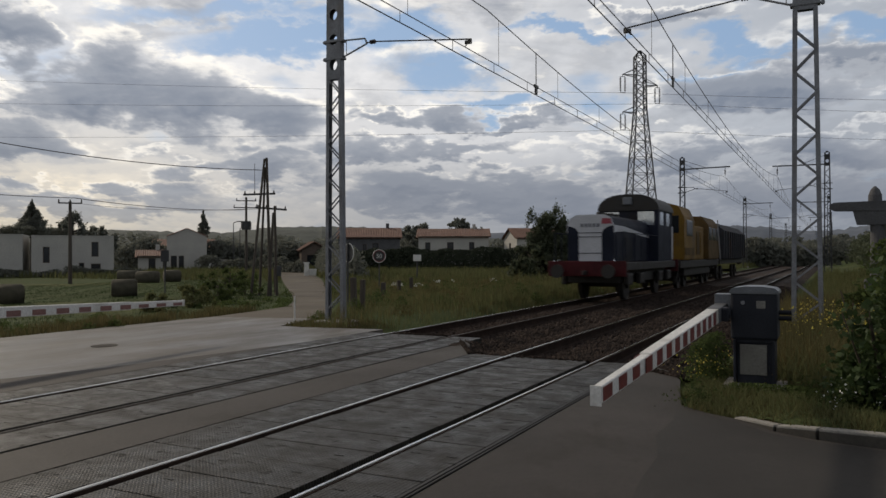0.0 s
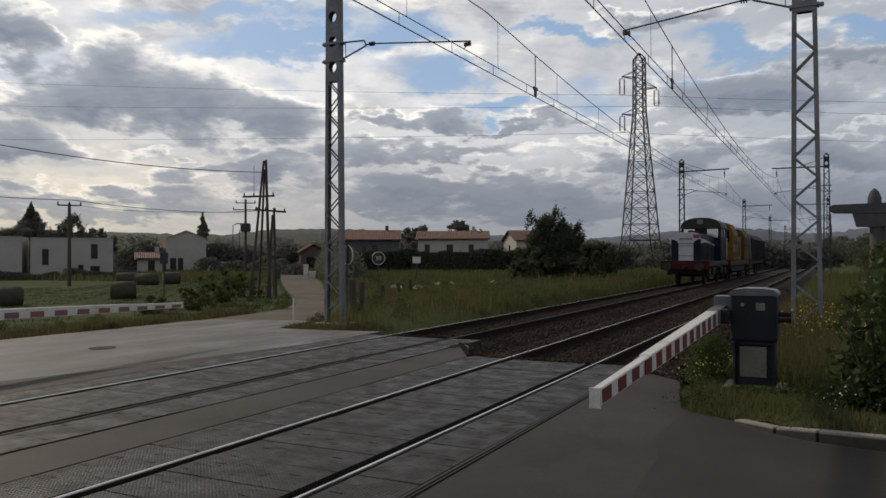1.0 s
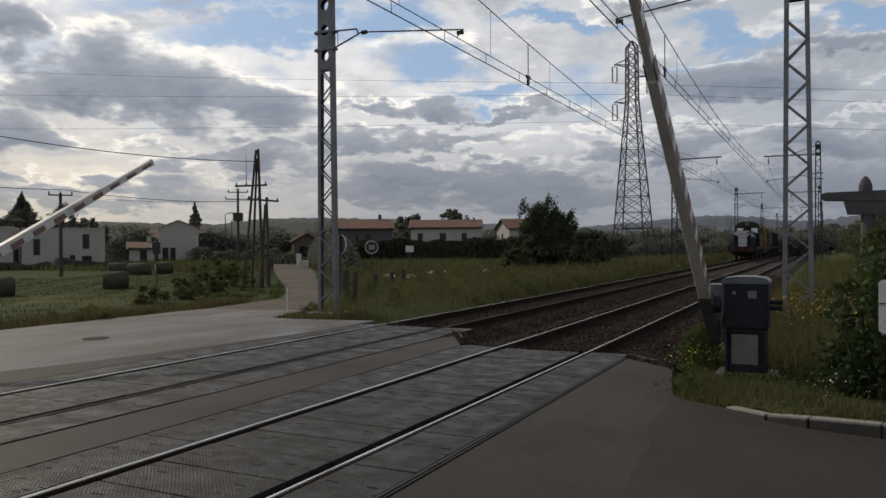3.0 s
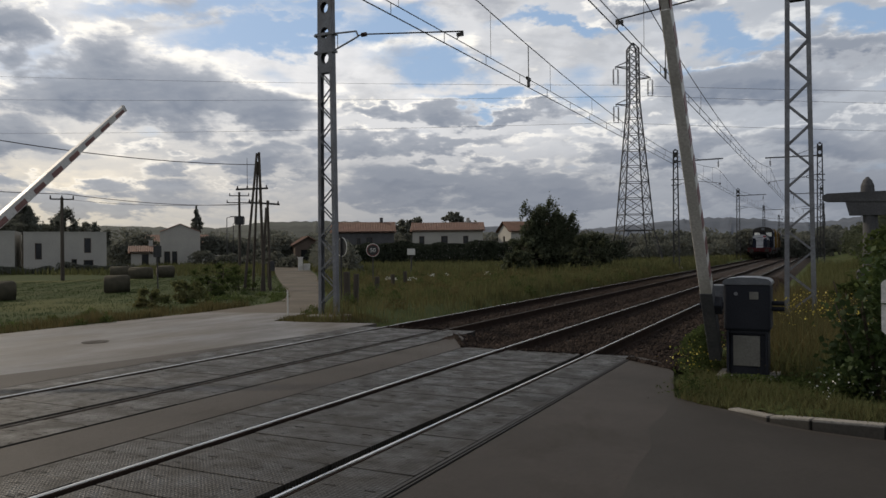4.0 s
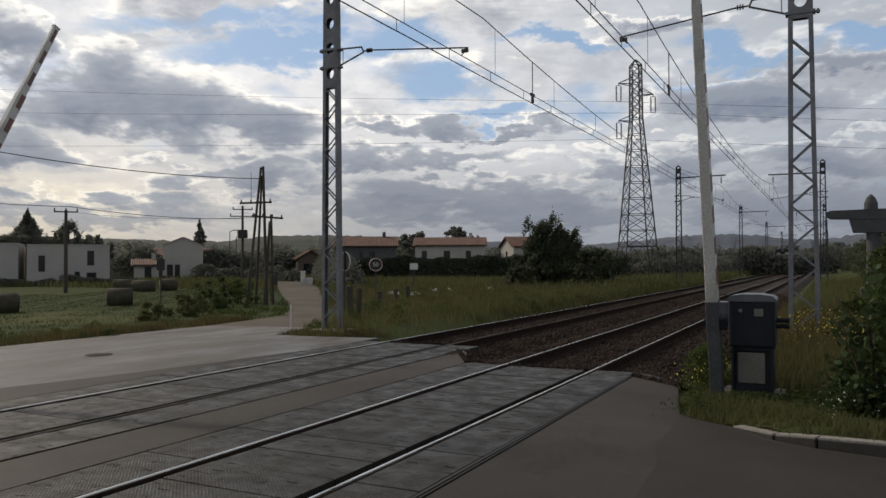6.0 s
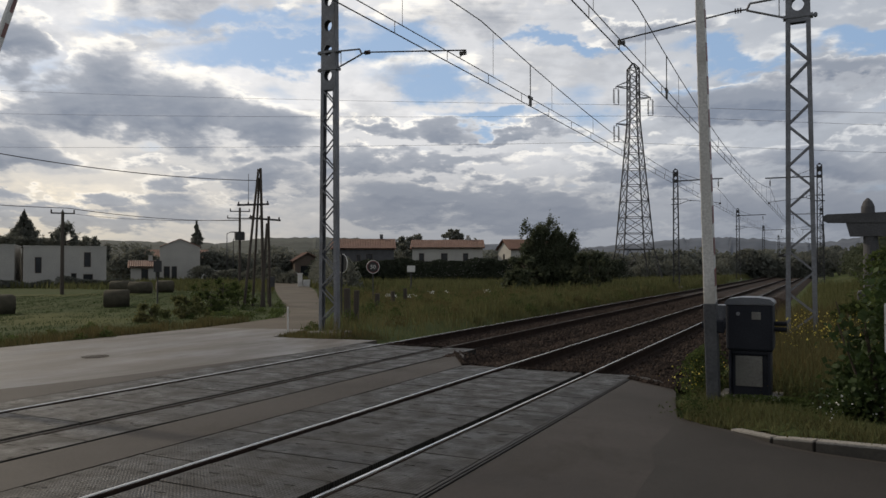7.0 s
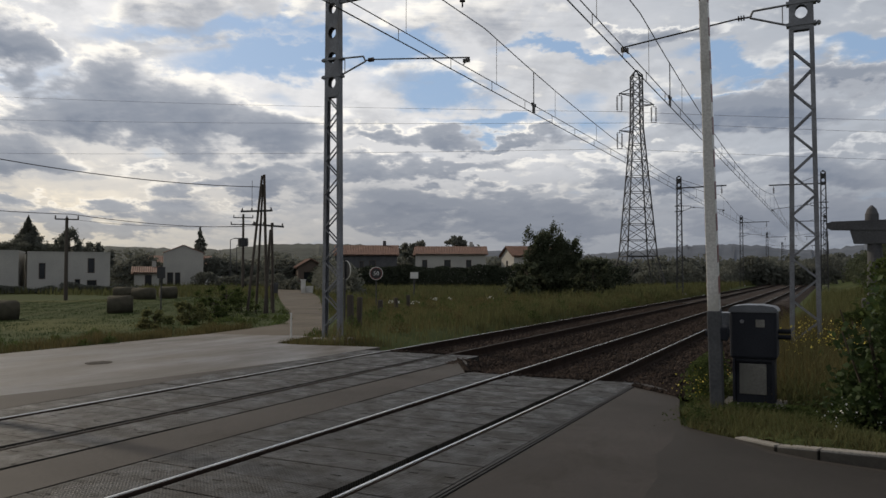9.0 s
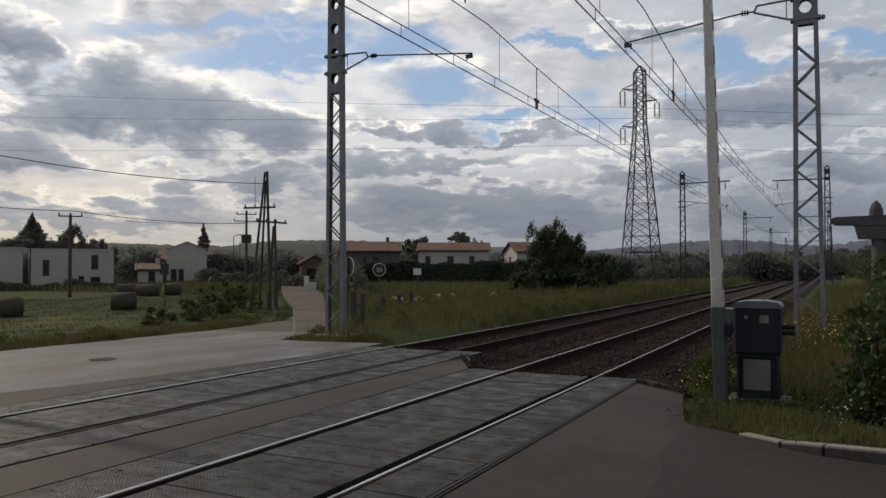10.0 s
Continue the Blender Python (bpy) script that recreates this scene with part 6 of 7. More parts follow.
def tree(x, y, h, spread, leaf, mat, label, name="tree", crown_from=0.25, clumps=26, leaves=5200, seed=1, lean=0.0, conical=False, loose=1.0):
    r = np.random.default_rng(seed)
    g = float(ground_z(x, y))
    t = thing(name, pose(x, y, g), label, "tree" if name == "tree" else name.replace("_", " "), "trees and bushes")
    bm = bmesh.new()
    top = Vector((lean, 0, h * 0.8))
    rod(bm, (0, 0, -0.2), top * 0.5, 0.035 * h, 0.022 * h, n=9)
    rod(bm, top * 0.5, top, 0.022 * h, 0.006 * h, n=8)
    cs, rs = [], []
    for k in range(clumps):
        a, q = r.uniform(0, 2 * np.pi), r.uniform(0, 1)
        z = h * (crown_from + (1 - crown_from) * (0.06 + 0.88 * q))
        if conical:
            rad = spread * (1 - q) * r.uniform(0.3, 1.0)
        else:
            rad = spread * math.sqrt(max(0.05, 1 - (2 * q - 0.75) ** 2 / 1.7)) * r.uniform(0.25, 1.0)
        c = np.array([rad * np.cos(a) + lean * q, rad * np.sin(a), z])
        cs.append(c)
        rs.append(spread * r.uniform(0.13, 0.34) * (1 - 0.45 * q) * loose)
        b = Vector((0, 0, max(0.1, z - rad * 0.6))).lerp(Vector((lean * q, 0, z)), 0.5)
        rod(bm, b, Vector(c), 0.010 * h, 0.003 * h, n=5, caps=False)
    part("trunk", bm, M_BARK, t)
    per = leaves // clumps
    pts = []
    for c, cr in zip(cs, rs):
        d = r.normal(size=(per, 3))
        d /= np.linalg.norm(d, axis=1)[:, None]
        pts.append(c + d * (cr * np.abs(r.normal(0.35, 0.55, (per, 1)))) * np.array([1, 1, 0.55 if conical else (0.8 if loose == 1.0 else 1.5)]))
    v, f = leaf_cloud(np.concatenate(pts), leaf, r)
    ob = new("crown", raw_mesh("crown", v, f, mat))
    ob.parent = t
    return t


def tiered_conifer(x, y, tiers, leaf, mat, label, seed):
    """A straight trunk with flat tiers of boughs; tiers: height, reach, thickness."""
    r = np.random.default_rng(seed)
    t = thing("conifer", pose(x, y, float(ground_z(x, y))), label, "tree", "trees and bushes")
    top = tiers[-1][0]
    bm = bmesh.new()
    rod(bm, (0, 0, -0.2), (0, 0, top), 0.03 * top, 0.004 * top, n=9)
    pts = []
    for z, reach, thick in tiers:
        for k in range(9):
            a = r.uniform(0, 2 * np.pi)
            q = reach * r.uniform(0.65, 1.08)
            tip = np.array([q * np.cos(a), q * np.sin(a), z + r.normal(0, 0.12)])
            rod(bm, (0, 0, z - 0.15 * reach), Vector(tip), 0.012 * top, 0.003 * top, n=5, caps=False)
            m = int(60 + 130 * reach)
            f = np.sqrt(r.uniform(0.02, 1, (m, 1)))
            c = np.array([0, 0, z]) * (1 - f) + tip * f
            pts.append(c + r.normal(0, 1, (m, 3)) * np.array([0.08 * reach, 0.08 * reach, thick]))
    part("trunk", bm, M_BARK, t)
    v, f = leaf_cloud(np.concatenate(pts), leaf, r, 0.35)
    ob = new("crown", raw_mesh("crown", v, f, mat))
    ob.parent = t
    return t


def plume_tree(x, y, tips, leaf, mat, label, seed):
    """Several upright limbs, each with a leaning plume of leaves; tips: across, along, height."""
    r = np.random.default_rng(seed)
    t = thing("tree", pose(x, y, float(ground_z(x, y)), 0, 0, 26.7), label, "tree", "trees and bushes")
    bm = bmesh.new()
    rod(bm, (0, 0, -0.2), (0, 0, 1.0), 0.20, 0.15, n=9)
    pts = []
    for ax, ay, h in tips:
        foot = np.array([0.12 * ax, 0.12 * ay, 0.7])
        tip = np.array([ax, ay, h])
        elbow = foot * 0.45 + tip * 0.55 + np.array([0.12 * ax, 0.12 * ay, -0.15 * h])
        rod(bm, Vector(foot), Vector(elbow), 0.09, 0.05, n=6, caps=False)
        rod(bm, Vector(elbow), Vector(tip), 0.05, 0.008, n=5, caps=False)
        for k in range(42):
            q = r.uniform(0.08, 1.0)
            c = foot * (1 - q) ** 2 + 2 * elbow * q * (1 - q) + tip * q * q
            wide = 0.62 * (1 - q) ** 0.6 + 0.10
            c = c + r.normal(0, 1, 3) * np.array([wide, wide, 0.25]) * 0.62
            m = 64
            d = r.normal(0, 1, (m, 3)) * np.array([0.13, 0.13, 0.26]) * (1.25 - 0.5 * q)
            d[:, 0] += 0.35 * d[:, 2]
            pts.append(c + d)
    part("trunk", bm, M_BARK, t)
    pts = np.concatenate(pts)
    pts[:, 2] = np.maximum(pts[:, 2], 0.05)
    v, f = leaf_cloud(pts, leaf, r)
    ob = new("crown", raw_mesh("crown", v, f, mat))
    ob.parent = t
    return t


def hedge(pts, height, width, leaf, mat, label, density, seed, name="hedge", kind="", uneven=0.35):
    """A run of foliage along a line, uneven in height, over a core of twigs."""
    r = np.random.default_rng(seed)
    P = np.array(pts, float)
    seg = np.hypot(*(P[1:] - P[:-1]).T)
    total = seg.sum()
    n = int(total * density)
    s = r.uniform(0, total, n)
    cum = np.concatenate([[0], np.cumsum(seg)])
    k = np.clip(np.searchsorted(cum, s) - 1, 0, len(seg) - 1)
    q = (s - cum[k]) / seg[k]
    c = P[k] + (P[k + 1] - P[k]) * q[:, None]
    hh = height * (1 + uneven * np.sin(s * 0.9 + seed) * np.sin(s * 0.37 + 1.3 * seed) + 0.25 * uneven * np.sin(s * 2.7))
    a = r.uniform(0, 2 * np.pi, n)
    rr = np.sqrt(r.uniform(0, 1, n))
    zz = r.uniform(0, 1, n) ** 0.8
    c = c + np.stack([np.cos(a), np.sin(a)], 1) * (rr * width / 2 * np.sqrt(np.maximum(0.05, 1 - zz ** 3)))[:, None]
    z = ground_z(c[:, 0], c[:, 1]) + zz * hh
    v, f = leaf_cloud(np.column_stack([c, z]), leaf, r)
    if kind:
        return tagged(new(name, raw_mesh(name, v, f, mat)), label, name.replace("_", " "), "", kind)
    t = thing(name, None, label, name.replace("_", " "), "hedges and weeds")
    ob = new("foliage", raw_mesh("foliage", v, f, mat))
    ob.parent = t
    for q in np.linspace(0.03, 0.97, max(3, int(total / 1.5))):
        c0 = P[0] + (P[-1] - P[0]) * q if len(P) == 2 else np.array([np.interp(q * total, cum, P[:, 0]), np.interp(q * total, cum, P[:, 1])])
        g = float(ground_z(c0[0], c0[1]))
        bm = bmesh.new()
        rod(bm, (c0[0], c0[1], g - 0.1), (c0[0] + r.normal(0, 0.06 * height), c0[1] + r.normal(0, 0.06 * height), g + height * 0.75), 0.02 * height, 0.006 * height, n=6)
        part("stem", bm, M_BARK, t)
    return t


plume_tree(-18.6, 55.5, ((-1.05, 0.3, 5.10), (-0.15, -0.2, 5.15), (-1.9, 0.1, 4.85), (1.55, 0.0, 4.30), (-1.5, -0.6, 4.30), (0.6, 0.5, 4.75), (1.9, -0.2, 3.50),
                            (-0.6, 0.8, 4.70), (0.3, -0.8, 4.20), (1.0, 0.9, 4.00), (-2.1, -0.4, 3.30), (2.6, 0.2, 2.50), (-2.6, 0.4, 2.20), (0.2, 0.1, 4.90), (-0.9, -0.5, 4.80)), 0.085, M_LEAF,
           "dark leafy tree with ragged upright plumes beside the track", 11)
tree(-15.2, 54.0, 2.7, 2.0, 0.13, M_LEAF, "dark rounded bush beside the track", "bush", 0.05, 26, 6500, 12)
tree(-19.8, 53.0, 2.6, 1.7, 0.15, M_LEAF, "dark rounded bush beside the track", "bush", 0.05, 22, 5000, 13)
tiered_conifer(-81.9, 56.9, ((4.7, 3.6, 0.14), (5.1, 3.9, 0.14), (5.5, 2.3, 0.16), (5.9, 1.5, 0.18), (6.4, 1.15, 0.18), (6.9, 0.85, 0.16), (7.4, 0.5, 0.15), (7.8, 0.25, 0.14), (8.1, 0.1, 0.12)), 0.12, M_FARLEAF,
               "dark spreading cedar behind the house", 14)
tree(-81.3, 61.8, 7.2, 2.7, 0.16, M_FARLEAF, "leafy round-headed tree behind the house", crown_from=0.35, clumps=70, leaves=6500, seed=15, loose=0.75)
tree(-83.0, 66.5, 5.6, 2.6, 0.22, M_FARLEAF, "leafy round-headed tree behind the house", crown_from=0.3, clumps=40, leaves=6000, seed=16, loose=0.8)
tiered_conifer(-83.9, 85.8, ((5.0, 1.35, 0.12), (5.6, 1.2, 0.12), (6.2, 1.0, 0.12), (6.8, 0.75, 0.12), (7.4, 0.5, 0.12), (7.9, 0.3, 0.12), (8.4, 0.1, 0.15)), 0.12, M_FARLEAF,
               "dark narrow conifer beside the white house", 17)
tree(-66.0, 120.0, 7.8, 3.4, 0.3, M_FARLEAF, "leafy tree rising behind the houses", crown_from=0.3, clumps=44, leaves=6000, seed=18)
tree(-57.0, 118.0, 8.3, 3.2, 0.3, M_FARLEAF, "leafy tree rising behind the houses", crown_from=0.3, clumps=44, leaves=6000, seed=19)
for i, (bx, by, bh, bs) in enumerate(((-25.0, 27.3, 1.5, 1.5), (-23.2, 24.6, 0.9, 0.9), (-21.2, 21.2, 0.8, 1.0), (-26.5, 30.0, 1.2, 1.2), (-20.6, 19.0, 0.6, 0.7))):
    tree(bx, by, bh, bs, 0.05, M_LEAF2 if i in (0, 1, 3) else M_GRASS, "low green bush at the edge of the lane", "bush", 0.05, 20, 3600, 30 + i)
hedge([(-60, 82), (-45, 86), (-28, 88), (-20, 84)], 2.75, 2.4, 0.13, M_CONIFER, "dark clipped hedge in front of the houses", 1100, 41, uneven=0.10)
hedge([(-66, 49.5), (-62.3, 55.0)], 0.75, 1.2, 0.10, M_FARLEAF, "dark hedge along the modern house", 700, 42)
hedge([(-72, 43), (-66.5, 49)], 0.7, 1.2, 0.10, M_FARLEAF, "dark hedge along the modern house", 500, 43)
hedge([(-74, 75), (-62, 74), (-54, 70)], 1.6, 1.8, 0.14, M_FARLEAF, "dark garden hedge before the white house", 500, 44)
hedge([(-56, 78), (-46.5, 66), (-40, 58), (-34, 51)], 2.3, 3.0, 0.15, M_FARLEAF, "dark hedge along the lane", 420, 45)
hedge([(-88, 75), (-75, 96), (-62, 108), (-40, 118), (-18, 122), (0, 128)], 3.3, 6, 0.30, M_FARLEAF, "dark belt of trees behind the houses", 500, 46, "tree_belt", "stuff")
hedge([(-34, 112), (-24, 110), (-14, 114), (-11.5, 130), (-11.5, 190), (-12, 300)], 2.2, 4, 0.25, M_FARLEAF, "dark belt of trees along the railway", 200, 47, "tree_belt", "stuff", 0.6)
hedge([(3.5, 38), (4, 60), (4.5, 90), (4, 150), (3, 300)], 2.4, 4, 0.25, M_LEAF, "dark belt of bushes along the railway", 190, 48, "tree_belt", "stuff", 0.5)
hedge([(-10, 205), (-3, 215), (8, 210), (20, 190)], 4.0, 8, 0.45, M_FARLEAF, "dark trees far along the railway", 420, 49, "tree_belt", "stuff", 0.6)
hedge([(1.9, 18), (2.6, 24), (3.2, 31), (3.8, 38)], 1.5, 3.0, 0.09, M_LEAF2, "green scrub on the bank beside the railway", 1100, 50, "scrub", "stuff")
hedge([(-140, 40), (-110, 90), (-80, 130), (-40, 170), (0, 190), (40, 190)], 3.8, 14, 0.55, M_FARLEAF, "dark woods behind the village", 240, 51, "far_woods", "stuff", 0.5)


def ivy_bush():
    """The leafy bush by the kerb, with pale flowers in front of it."""
    r = np.random.default_rng(61)
    t = thing("ivy_bush", pose(0.60, 8.9, float(ground_z(0.6, 8.9))), "dark ivy-covered bush with glossy leaves beside the kerb", "bush")
    bm = bmesh.new()
    for k in range(9):
        a = r.uniform(0, 6.28)
        rod(bm, (0.2 * math.cos(a), 0.2 * math.sin(a), 0), (0.55 * math.cos(a), 0.5 * math.sin(a), r.uniform(0.6, 1.2)), 0.02, 0.006, n=5)
    part("stem_tangle", bm, M_BARK, t)
    cs = []
    for k in range(60):
        z = r.uniform(0.12, 1.32)
        w = 0.62 * (1 - 0.25 * abs(z - 0.8))
        a = r.uniform(0, 6.28)
        cs.append([w * np.cos(a) * r.uniform(0.5, 1) + 0.25 * z, w * np.sin(a) * 0.9, z])
    cs = np.array(cs)
    n = 9000
    c = cs[r.integers(0, len(cs), n)] + r.normal(0, 0.10, (n, 3))
    c = c[c[:, 2] > 0.02]
    v, f = leaf_cloud(c, 0.036, r, 0.75)
    ob = new("foliage", raw_mesh("foliage", v, f, M_IVY))
    ob.parent = t


ivy_bush()


def scatter(name, n, region, height, width, mat, label, seed, keep=None, lean=0.35):
    """Grass blades over a rectangle of the plan, thinned where keep() says no."""
    r = np.random.default_rng(seed)
    x0, x1, y0, y1 = region
    x, y = r.uniform(x0, x1, n), r.uniform(y0, y1, n)
    patch = np.sin(x * 1.7 + 1) * np.sin(y * 1.3) + 0.6 * np.sin(x * 4.1 + y * 3.3)
    ok = patch + r.normal(0, 0.8, n) > -0.9
    if keep is not None:
        ok &= keep(x, y)
    x, y, patch = x[ok], y[ok], patch[ok]
    base = np.column_stack([x, y, ground_z(x, y) - 0.02])
    v, f = blades(base, height * (1 + 0.3 * patch), width, r, lean)
    ob = new(name, raw_mesh(name, v, f, mat))
    return tagged(ob, label, "grass", kind="stuff")


def right_verge(x, y):
    edge = np.where(y < 8.6, np.interp(x, [-1.45, -1.1, -0.75, -0.45, -0.1, 0.45, 3.3], [8.4, 8.15, 8.02, 7.70, 7.52, 7.40, 6.88]), 0)
    left = np.where(y < 10.5, -1.40 - 0.10 * (y - 8.6) + 0.10 * np.sin(5.3 * y) + 0.05 * np.sin(17 * y + 9 * x), -1.55 + 0.10 * np.minimum(y - 10.5, 4))
    return (y > edge) & (x > left)


def left_verge(x, y):
    lane = np.interp(y, [p[1] for p in LANE_R], [p[0] for p in LANE_R]) + 0.15
    return (y > 14.15 + 2.2 * np.clip(-x - 10.9, 0, 5) + 0.5 * np.clip(x + 9.9, 0, 1)) & (x < -9.3) & (x > lane)


def meadow(x, y):
    lane = np.interp(y, [-20] + [p[1] for p in LANE_L], [-15.6] + [p[0] for p in LANE_L])
    return x < lane - 0.1


scatter("grass_near", 42000, (-1.7, 3.2, 7.0, 14), 0.15, 0.006, M_GRASS, "short rough grass round the barrier cabinet", 71, right_verge, 1.0)
scatter("verge_front_grass", 15000, (-1.7, 3.2, 7.0, 10.2), 0.11, 0.006, M_DRY, "short dry grass behind the kerb", 69, right_verge, 1.0)
scatter("tall_grass", 26000, (-1.2, 3.5, 10.6, 24), 0.55, 0.007, M_DRY, "tall dry grass beside the railway", 72, right_verge, 0.6)
scatter("tall_grass", 16000, (-0.6, 3.5, 9.9, 20), 0.42, 0.007, M_GRASS, "tall green grass beside the railway", 73, right_verge, 0.8)
scatter("bank_grass", 22000, (-0.9, 9, 20, 60), 0.55, 0.02, M_GRASS, "rough green grass on the bank", 74, None, 0.5)
scatter("verge_grass", 80000, (-34, -9.3, 14, 60), 0.27, 0.010, M_GRASS, "rough uncut grass between lane and railway", 75, left_verge, 0.5)
scatter("verge_grass", 26000, (-34, -9.3, 14, 60), 0.38, 0.009, M_DRY, "dry uncut grass between lane and railway", 76, left_verge, 0.5)
scatter("railside_grass", 16000, (-12.5, -9.6, 22, 90), 0.35, 0.02, M_GRASS, "grass along the foot of the ballast", 77, None, 0.5)
scatter("verge_corner_grass", 9000, (-12.6, -9.2, 14.0, 16.6), 0.10, 0.006, M_DRY, "short worn grass at the corner of the verge", 70,
        lambda x, y: (y > 14.1 + 0.25 * np.abs(x + 10.6)) & (x > np.interp(y, [14, 16.2, 18.2], [-11.6, -11.95, -12.9])), 0.8)
scatter("meadow_grass", 120000, (-48, -14.6, 2, 48), 0.075, 0.009, M_MEADOW, "mown green meadow grass", 78, meadow, 0.5)
scatter("meadow_edge_grass", 16000, (-17.5, -14.6, 2, 19), 0.24, 0.010, M_DRY, "pale dry grass along the road edge", 79, meadow, 0.5)
scatter("far_grass", 50000, (-80, -10, 45, 120), 0.55, 0.05, M_GRASS, "rough grass of the far meadow", 80, lambda x, y: (np.abs(x * 0.78 + y * 0.62 + 0) > 0) & (meadow(x, y) | left_verge(x, y)), 0.5)


def flowers(name, n, region, z0, z1, size, mat, label, seed, keep=None):
    r = np.random.default_rng(seed)
    x0, x1, y0, y1 = region
    c = r.uniform(0, 1, (max(4, n // 14), 2)) * [x1 - x0, y1 - y0] + [x0, y0]
    p = c[r.integers(0, len(c), n)] + r.normal(0, 0.10, (n, 2))
    if keep is not None:
        p = p[keep(p[:, 0], p[:, 1])]
    z = ground_z(p[:, 0], p[:, 1]) + r.uniform(z0, z1, len(p))
    v, f = leaf_cloud(np.column_stack([p, z]), size, r, 0.9)
    ob = new(name, raw_mesh(name, v, f, mat))
    return tagged(ob, label, "flowers", kind="stuff")


hedge([(0.35, 19.5), (0.95, 20.0)], 0.95, 0.9, 0.05, M_LEAF2, "green scrub in front of the monument", 3200, 52, "scrub", "stuff", 0.2)
hedge([(0.95, 20.0), (1.7, 20.2), (2.6, 20.6), (3.6, 21)], 1.95, 1.3, 0.06, M_LEAF2, "green scrub in front of the monument", 3200, 53, "scrub", "stuff", 0.2)


def weeds(n, region, keep, mat, leaf, tall, label, seed):
    """Clumps of leafy weeds scattered over a rectangle of the plan."""
    r = np.random.default_rng(seed)
    x0, x1, y0, y1 = region
    c = np.column_stack([r.uniform(x0, x1, n), r.uniform(y0, y1, n)])
    c = c[keep(c[:, 0], c[:, 1])]
    per = 170
    w = r.uniform(0.15, 0.55, len(c)) * (tall / 0.5)
    p = np.repeat(c, per, 0) + r.normal(0, 0.45, (len(c) * per, 2)) * np.repeat(w, per)[:, None]
    h = np.repeat(r.uniform(0.4, 1.0, len(c)) * tall, per)
    d = np.linalg.norm(p - np.repeat(c, per, 0), axis=1) / np.repeat(w, per)
    z = ground_z(p[:, 0], p[:, 1]) + r.uniform(0, 1, len(p)) * h * np.exp(-d * d)
    v, f = leaf_cloud(np.column_stack([p, z]), leaf, r, 0.45)
    ob = new("weeds", raw_mesh("weeds", v, f, mat))
    tagged(ob, label, "weeds", kind="stuff")


weeds(230, (-30, -9.6, 15, 55), left_verge, M_LEAF2, 0.045, 0.6, "leafy green weeds in the rough verge", 87)
weeds(120, (-30, -9.6, 15, 55), left_verge, M_DRY, 0.045, 0.7, "dry brown weeds in the rough verge", 88)
weeds(90, (-1.6, 3.0, 8.3, 18), right_verge, M_LEAF2, 0.022, 0.40, "leafy green weeds beside the barrier", 89)
weeds(70, (-1.2, 3.0, 9.5, 20), right_verge, M_DRY, 0.022, 0.6, "dry seed heads beside the railway", 90)
weeds(60, (-24, -14.8, 6, 30), meadow, M_LEAF2, 0.04, 0.35, "leafy weeds at the meadow's edge", 91)
flowers("yellow_wildflowers", 170, (-1.75, -1.15, 9.6, 11.2), 0.15, 0.5, 0.012, M_FLOWER, "small yellow wildflowers beside the barrier", 81)
flowers("yellow_wildflowers", 500, (-0.7, 0.6, 13, 20), 0.35, 0.65, 0.016, M_FLOWER, "small yellow wildflowers at the mast's foot", 82)
flowers("white_wildflowers", 60, (-0.3, 0.7, 8.3, 8.9), 0.05, 0.35, 0.012, M_FLOWERW, "small white wildflowers by the kerb", 83)
flowers("white_wildflowers", 110, (-22, -17, 30, 44), 0.3, 0.45, 0.035, M_FLOWERW, "pale flowering weeds in the rough grass", 84)
hedge([(-1.5, 10.0), (-1.35, 10.8)], 0.5, 0.5, 0.025, M_LEAF2, "leafy flowering weed at the ballast edge", 2600, 85, "weed_clump")
hedge([(-1.05, 9.5), (-0.2, 9.5)], 0.12, 0.4, 0.02, M_LEAF2, "low weeds in front of the cabinet", 2200, 86, "weed_clump")

# ---------------------------------------------------------------- kerb, monument, far hills


def kerbs():
    t = thing("kerb", None, "pale concrete kerb of separate stones at the road's edge", "kerb", kind="structure")
    # the first stones are let down into the road
    pts = [(-0.80, 8.02, 0.005), (-0.42, 7.66, 0.035), (-0.08, 7.50, 0.07), (0.47, 7.37, 0.095), (1.37, 7.18, 0.10), (2.3, 7.01, 0.10), (3.3, 6.84, 0.10)]
    for a, b in zip(pts[:-1], pts[1:]):
        d = math.hypot(b[0] - a[0], b[1] - a[1])
        m = pose((a[0] + b[0]) / 2, (a[1] + b[1]) / 2, 0, 0, 0, math.degrees(math.atan2(b[1] - a[1], b[0] - a[0])))
        # dark face, pale top strip: how light falls on the kerb, set by colour
        for nm, mat, lo, hi, w in (("kerb_stone", M_KERBFACE, (-0.15, -0.15), (-0.022, -0.022), 0.13), ("kerb_edge", M_CONC, (a[2] - 0.022, b[2] - 0.022), (0, 0), 0.124)):
            bm = bmesh.new()
            prism(bm, [(-d / 2 + 0.004, lo[0]), (d / 2 - 0.004, lo[1]), (d / 2 - 0.004, b[2] + hi[1]), (-d / 2 + 0.004, a[2] + hi[0])], w)
            bmesh.ops.bevel(bm, geom=list(bm.edges), offset=0.006, segments=2, affect="EDGES")
            part(nm, bm, mat, t).matrix_basis = m


kerbs()


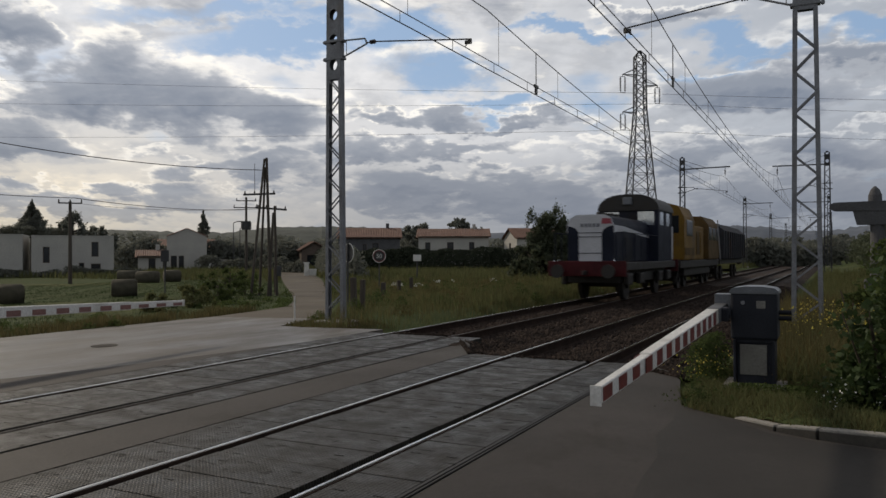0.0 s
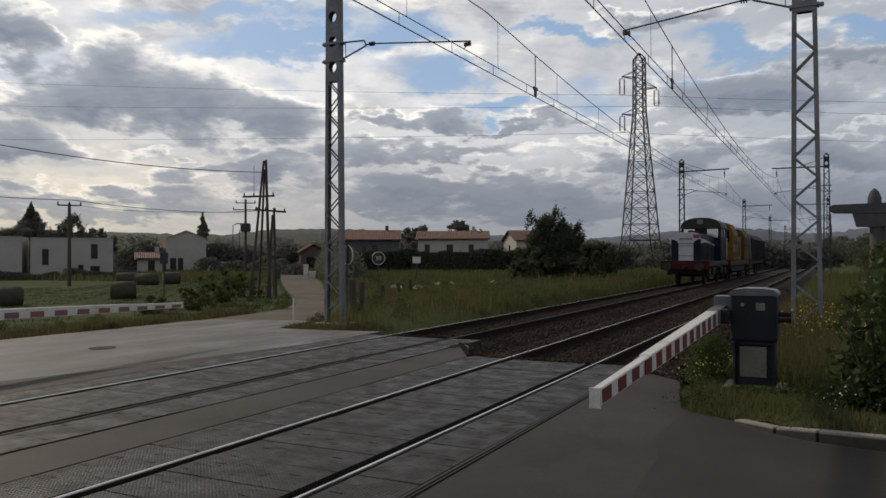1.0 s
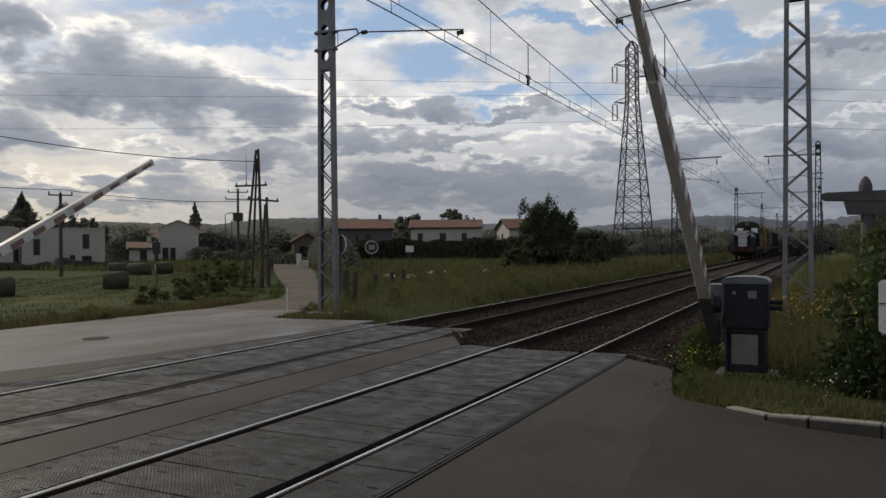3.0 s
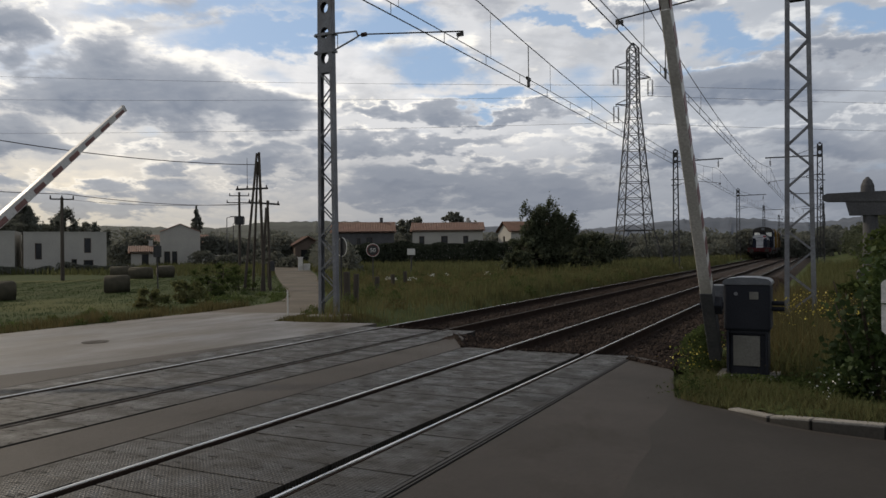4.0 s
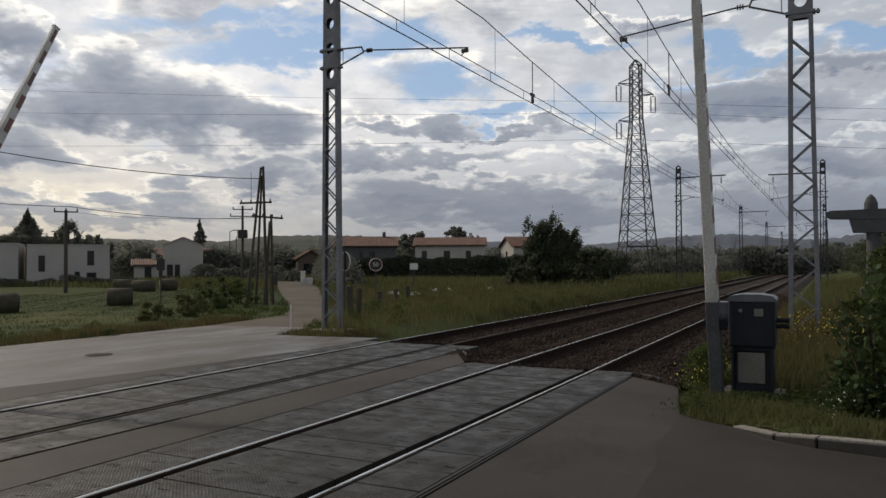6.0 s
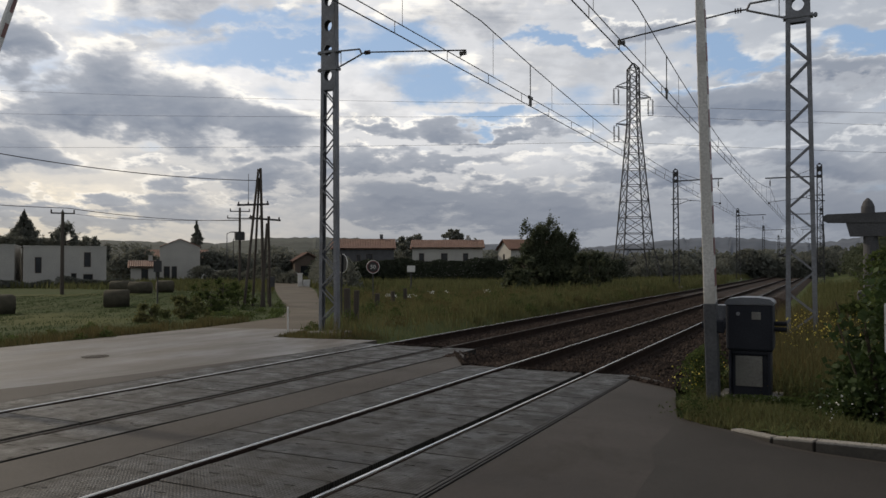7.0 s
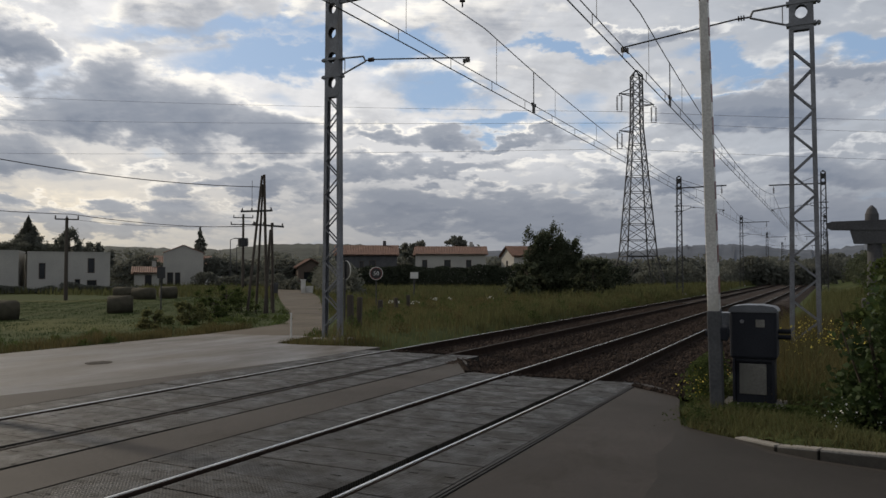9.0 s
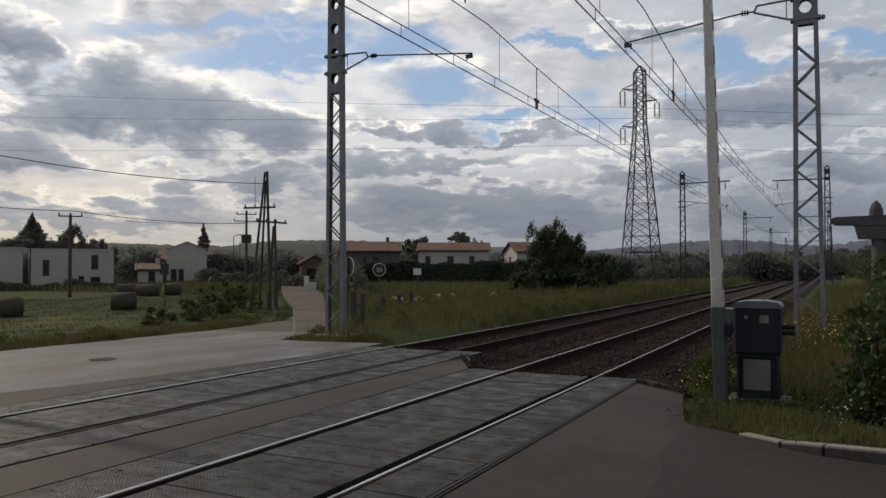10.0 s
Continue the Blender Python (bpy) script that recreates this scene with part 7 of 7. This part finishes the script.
def manhole():
    bm = bmesh.new()
    rod(bm, (0, 0, -0.03), (0, 0, 0.006), 0.22, n=32)
    for k in range(-3, 4):
        box(bm, (0, 0.075 * k, 0.008), (0.9 * 2 * math.sqrt(max(0.004, 0.062 - (0.075 * k) ** 2)), 0.02, 0.006))
    ob = part("manhole_cover", bm, M_OLDROAD)
    x, y = -11.77, 9.6
    ob.matrix_basis = pose(x, y, float(road_z(x, y)), 0, 0, 20)
    tagged(ob, "round dark iron manhole cover in the road", "manhole cover")


manhole()


def monument():
    """Dark rounded mass with a long projecting arm and a domed cap, on a stout stem."""
    x, y = 1.15, 26.0
    m = pose(x, y, 0, 0, 0, -3)
    bm = bmesh.new()
    prism(bm, [(-1.10, 2.90), (0.62, 2.84), (0.75, 3.00), (0.62, 3.16), (-1.08, 3.14), (-1.22, 3.08), (-1.22, 2.96)], 0.5)
    prism(bm, [(-0.62, 2.95), (0.75, 2.95), (0.62, 2.45), (-0.50, 2.47)], 0.45)
    rod(bm, (-0.02, 0, 3.05), (-0.02, 0, 3.34), 0.19, 0.18, n=20)
    rod(bm, (-0.02, 0, 3.34), (-0.02, 0, 3.50), 0.18, 0.12, n=20)
    rod(bm, (-0.02, 0, 3.50), (-0.02, 0, 3.60), 0.12, 0.03, n=20)
    rod(bm, (0.08, 0, 0.2), (0.04, 0, 2.6), 0.26, 0.19, n=18)
    box(bm, (0.08, 0, 0.6), (0.8, 0.8, 0.5), 0.05)
    ob = part("monument", bm, M_STONE)
    ob.matrix_basis = m
    tagged(ob, "dark weathered stone monument with domed cap and projecting arm", "monument")


monument()
bm = bmesh.new()
box(bm, (0, 0, 0.9), (3.2, 2.0, 1.5), 0.05)
shed = thing("shed", pose(4.4, 52, 0.6, 0, 0, 8), "low pale yellow shed behind the bank", "shed")
part("walls", bm, material("pale_yellow_render", (0.5, 0.42, 0.2), (0.42, 0.36, 0.18), 0.9, scale=0.8, scale2=14, bump=0.2), shed)
bm = bmesh.new()
prism(bm, [(-1.8, 1.6), (1.8, 1.6), (1.8, 1.7), (0, 2.0), (-1.8, 1.7)], 2.3)
part("roof", bm, M_TILE, shed)


def hill(name, pts, depth, mat, label, seed):
    """A ridge: heights along a line far away, falling to the ground on both sides."""
    r = np.random.default_rng(seed)
    P = np.array(pts, float)
    s = np.linspace(0, len(P) - 1, 160)
    i = np.minimum(s.astype(int), len(P) - 2)
    q = (s - i)[:, None]
    q = q * q * (3 - 2 * q)
    L = P[i] * (1 - q) + P[i + 1] * q
    L[:, 2] += r.normal(0, L[:, 2].max() * 0.012, len(L))
    out = L[:, :2] / np.hypot(*L[:, :2].T)[:, None]
    rows = []
    for k, f in ((-1.0, 0.0), (-0.6, 0.35), (-0.25, 0.8), (0, 1.0), (0.5, 0.6), (1.0, 0.0)):
        z = L[:, 2] * f - 3 * (f == 0) + r.normal(0, 0.01 * L[:, 2].max(), len(L)) * (f > 0)
        rows.append(np.column_stack([L[:, :2] + out * depth * k, z]))
    v = np.concatenate(rows)
    n, t = len(L), []
    for a in range(5):
        for b in range(n - 1):
            o = a * n + b
            t += [[o, o + 1, o + n + 1], [o, o + n + 1, o + n]]
    ob = new(name, raw_mesh(name, v, np.array(t), mat))
    tagged(ob, label, "hill", kind="structure")


def bearing(px_dir, dist, z):
    a = radians(px_dir)
    return (dist * math.sin(a), dist * math.cos(a), z)


hill("backdrop_hill", [bearing(a, 900, z) for a, z in ((-75, 24), (-60, 25), (-54, 29), (-48, 30), (-43, 28), (-40, 34), (-36, 36), (-33, 35), (-30, 30), (-26, 24), (-20, 18), (-10, 10), (5, 6))], 250, M_HILL, "dark wooded hill behind the village", 91)
hill("backdrop_far_hill", [bearing(a, 3600, z) for a, z in ((-40, 60), (-28, 95), (-22, 108), (-16, 90), (-13, 102), (-9, 125), (-6, 130), (-3, 108), (-1, 98), (2, 120), (5, 170), (10, 150), (22, 110))], 700, M_FARHILL, "far hills on the horizon with blue haze put into their colour", 92)

# ---------------------------------------------------------------- crossing decks
build_deck(NEAR_X, 1)
build_deck(FAR_X, -1)


def motions():
    train = [(0, 25.3), (0.5, 34.7), (1, 44.6), (1.5, 53.9), (2, 63.5), (2.5, 73.0), (4, 102.4), (4.5, 112.1), (5, 122.4), (5.5, 132.4), (7, 162.0), (8.5, 192.0), (10, 222.0)]
    for ob, off in ((loco, 0.0), (machine, 10.6), (wagon, 24.5)):
        walk(ob, [(t, pose(FAR_X, y + off, 0)) for t, y in train])
    rise_r = [(0, -1.4), (1.0, -1.4), (1.2, -0.8), (1.4, 2.6), (1.6, 6.5), (1.8, 10.7), (2.0, 15.6), (2.3, 21.3), (2.5, 25.0), (2.7, 28.3), (3.3, 38.3), (3.8, 45.4), (4, 48), (4.5, 56.0), (5, 62.5), (5.5, 68.0), (6.2, 75), (7, 80), (8, 80.5), (10, 80.5)]
    walk(arm_r, [(t, pose(0, 0, 0, -a, 0, 0)) for t, a in rise_r])
    rise_l = [(0, -1.2), (1.15, -1.2), (1.35, 1.2), (1.5, 4.0), (1.8, 7.9), (2.1, 12.3), (2.5, 18.9), (2.7, 22.6), (3.3, 31.8), (4, 40.3), (4.5, 46.6), (5, 52.5), (5.5, 57.7), (6.2, 64.8), (6.8, 69.9), (7, 71.2), (7.5, 74.3), (8, 76.5), (9, 79), (10, 80)]
    walk(arm_l, [(t, pose(0, 0, 0, -a, 0, 0)) for t, a in rise_l])


motions()
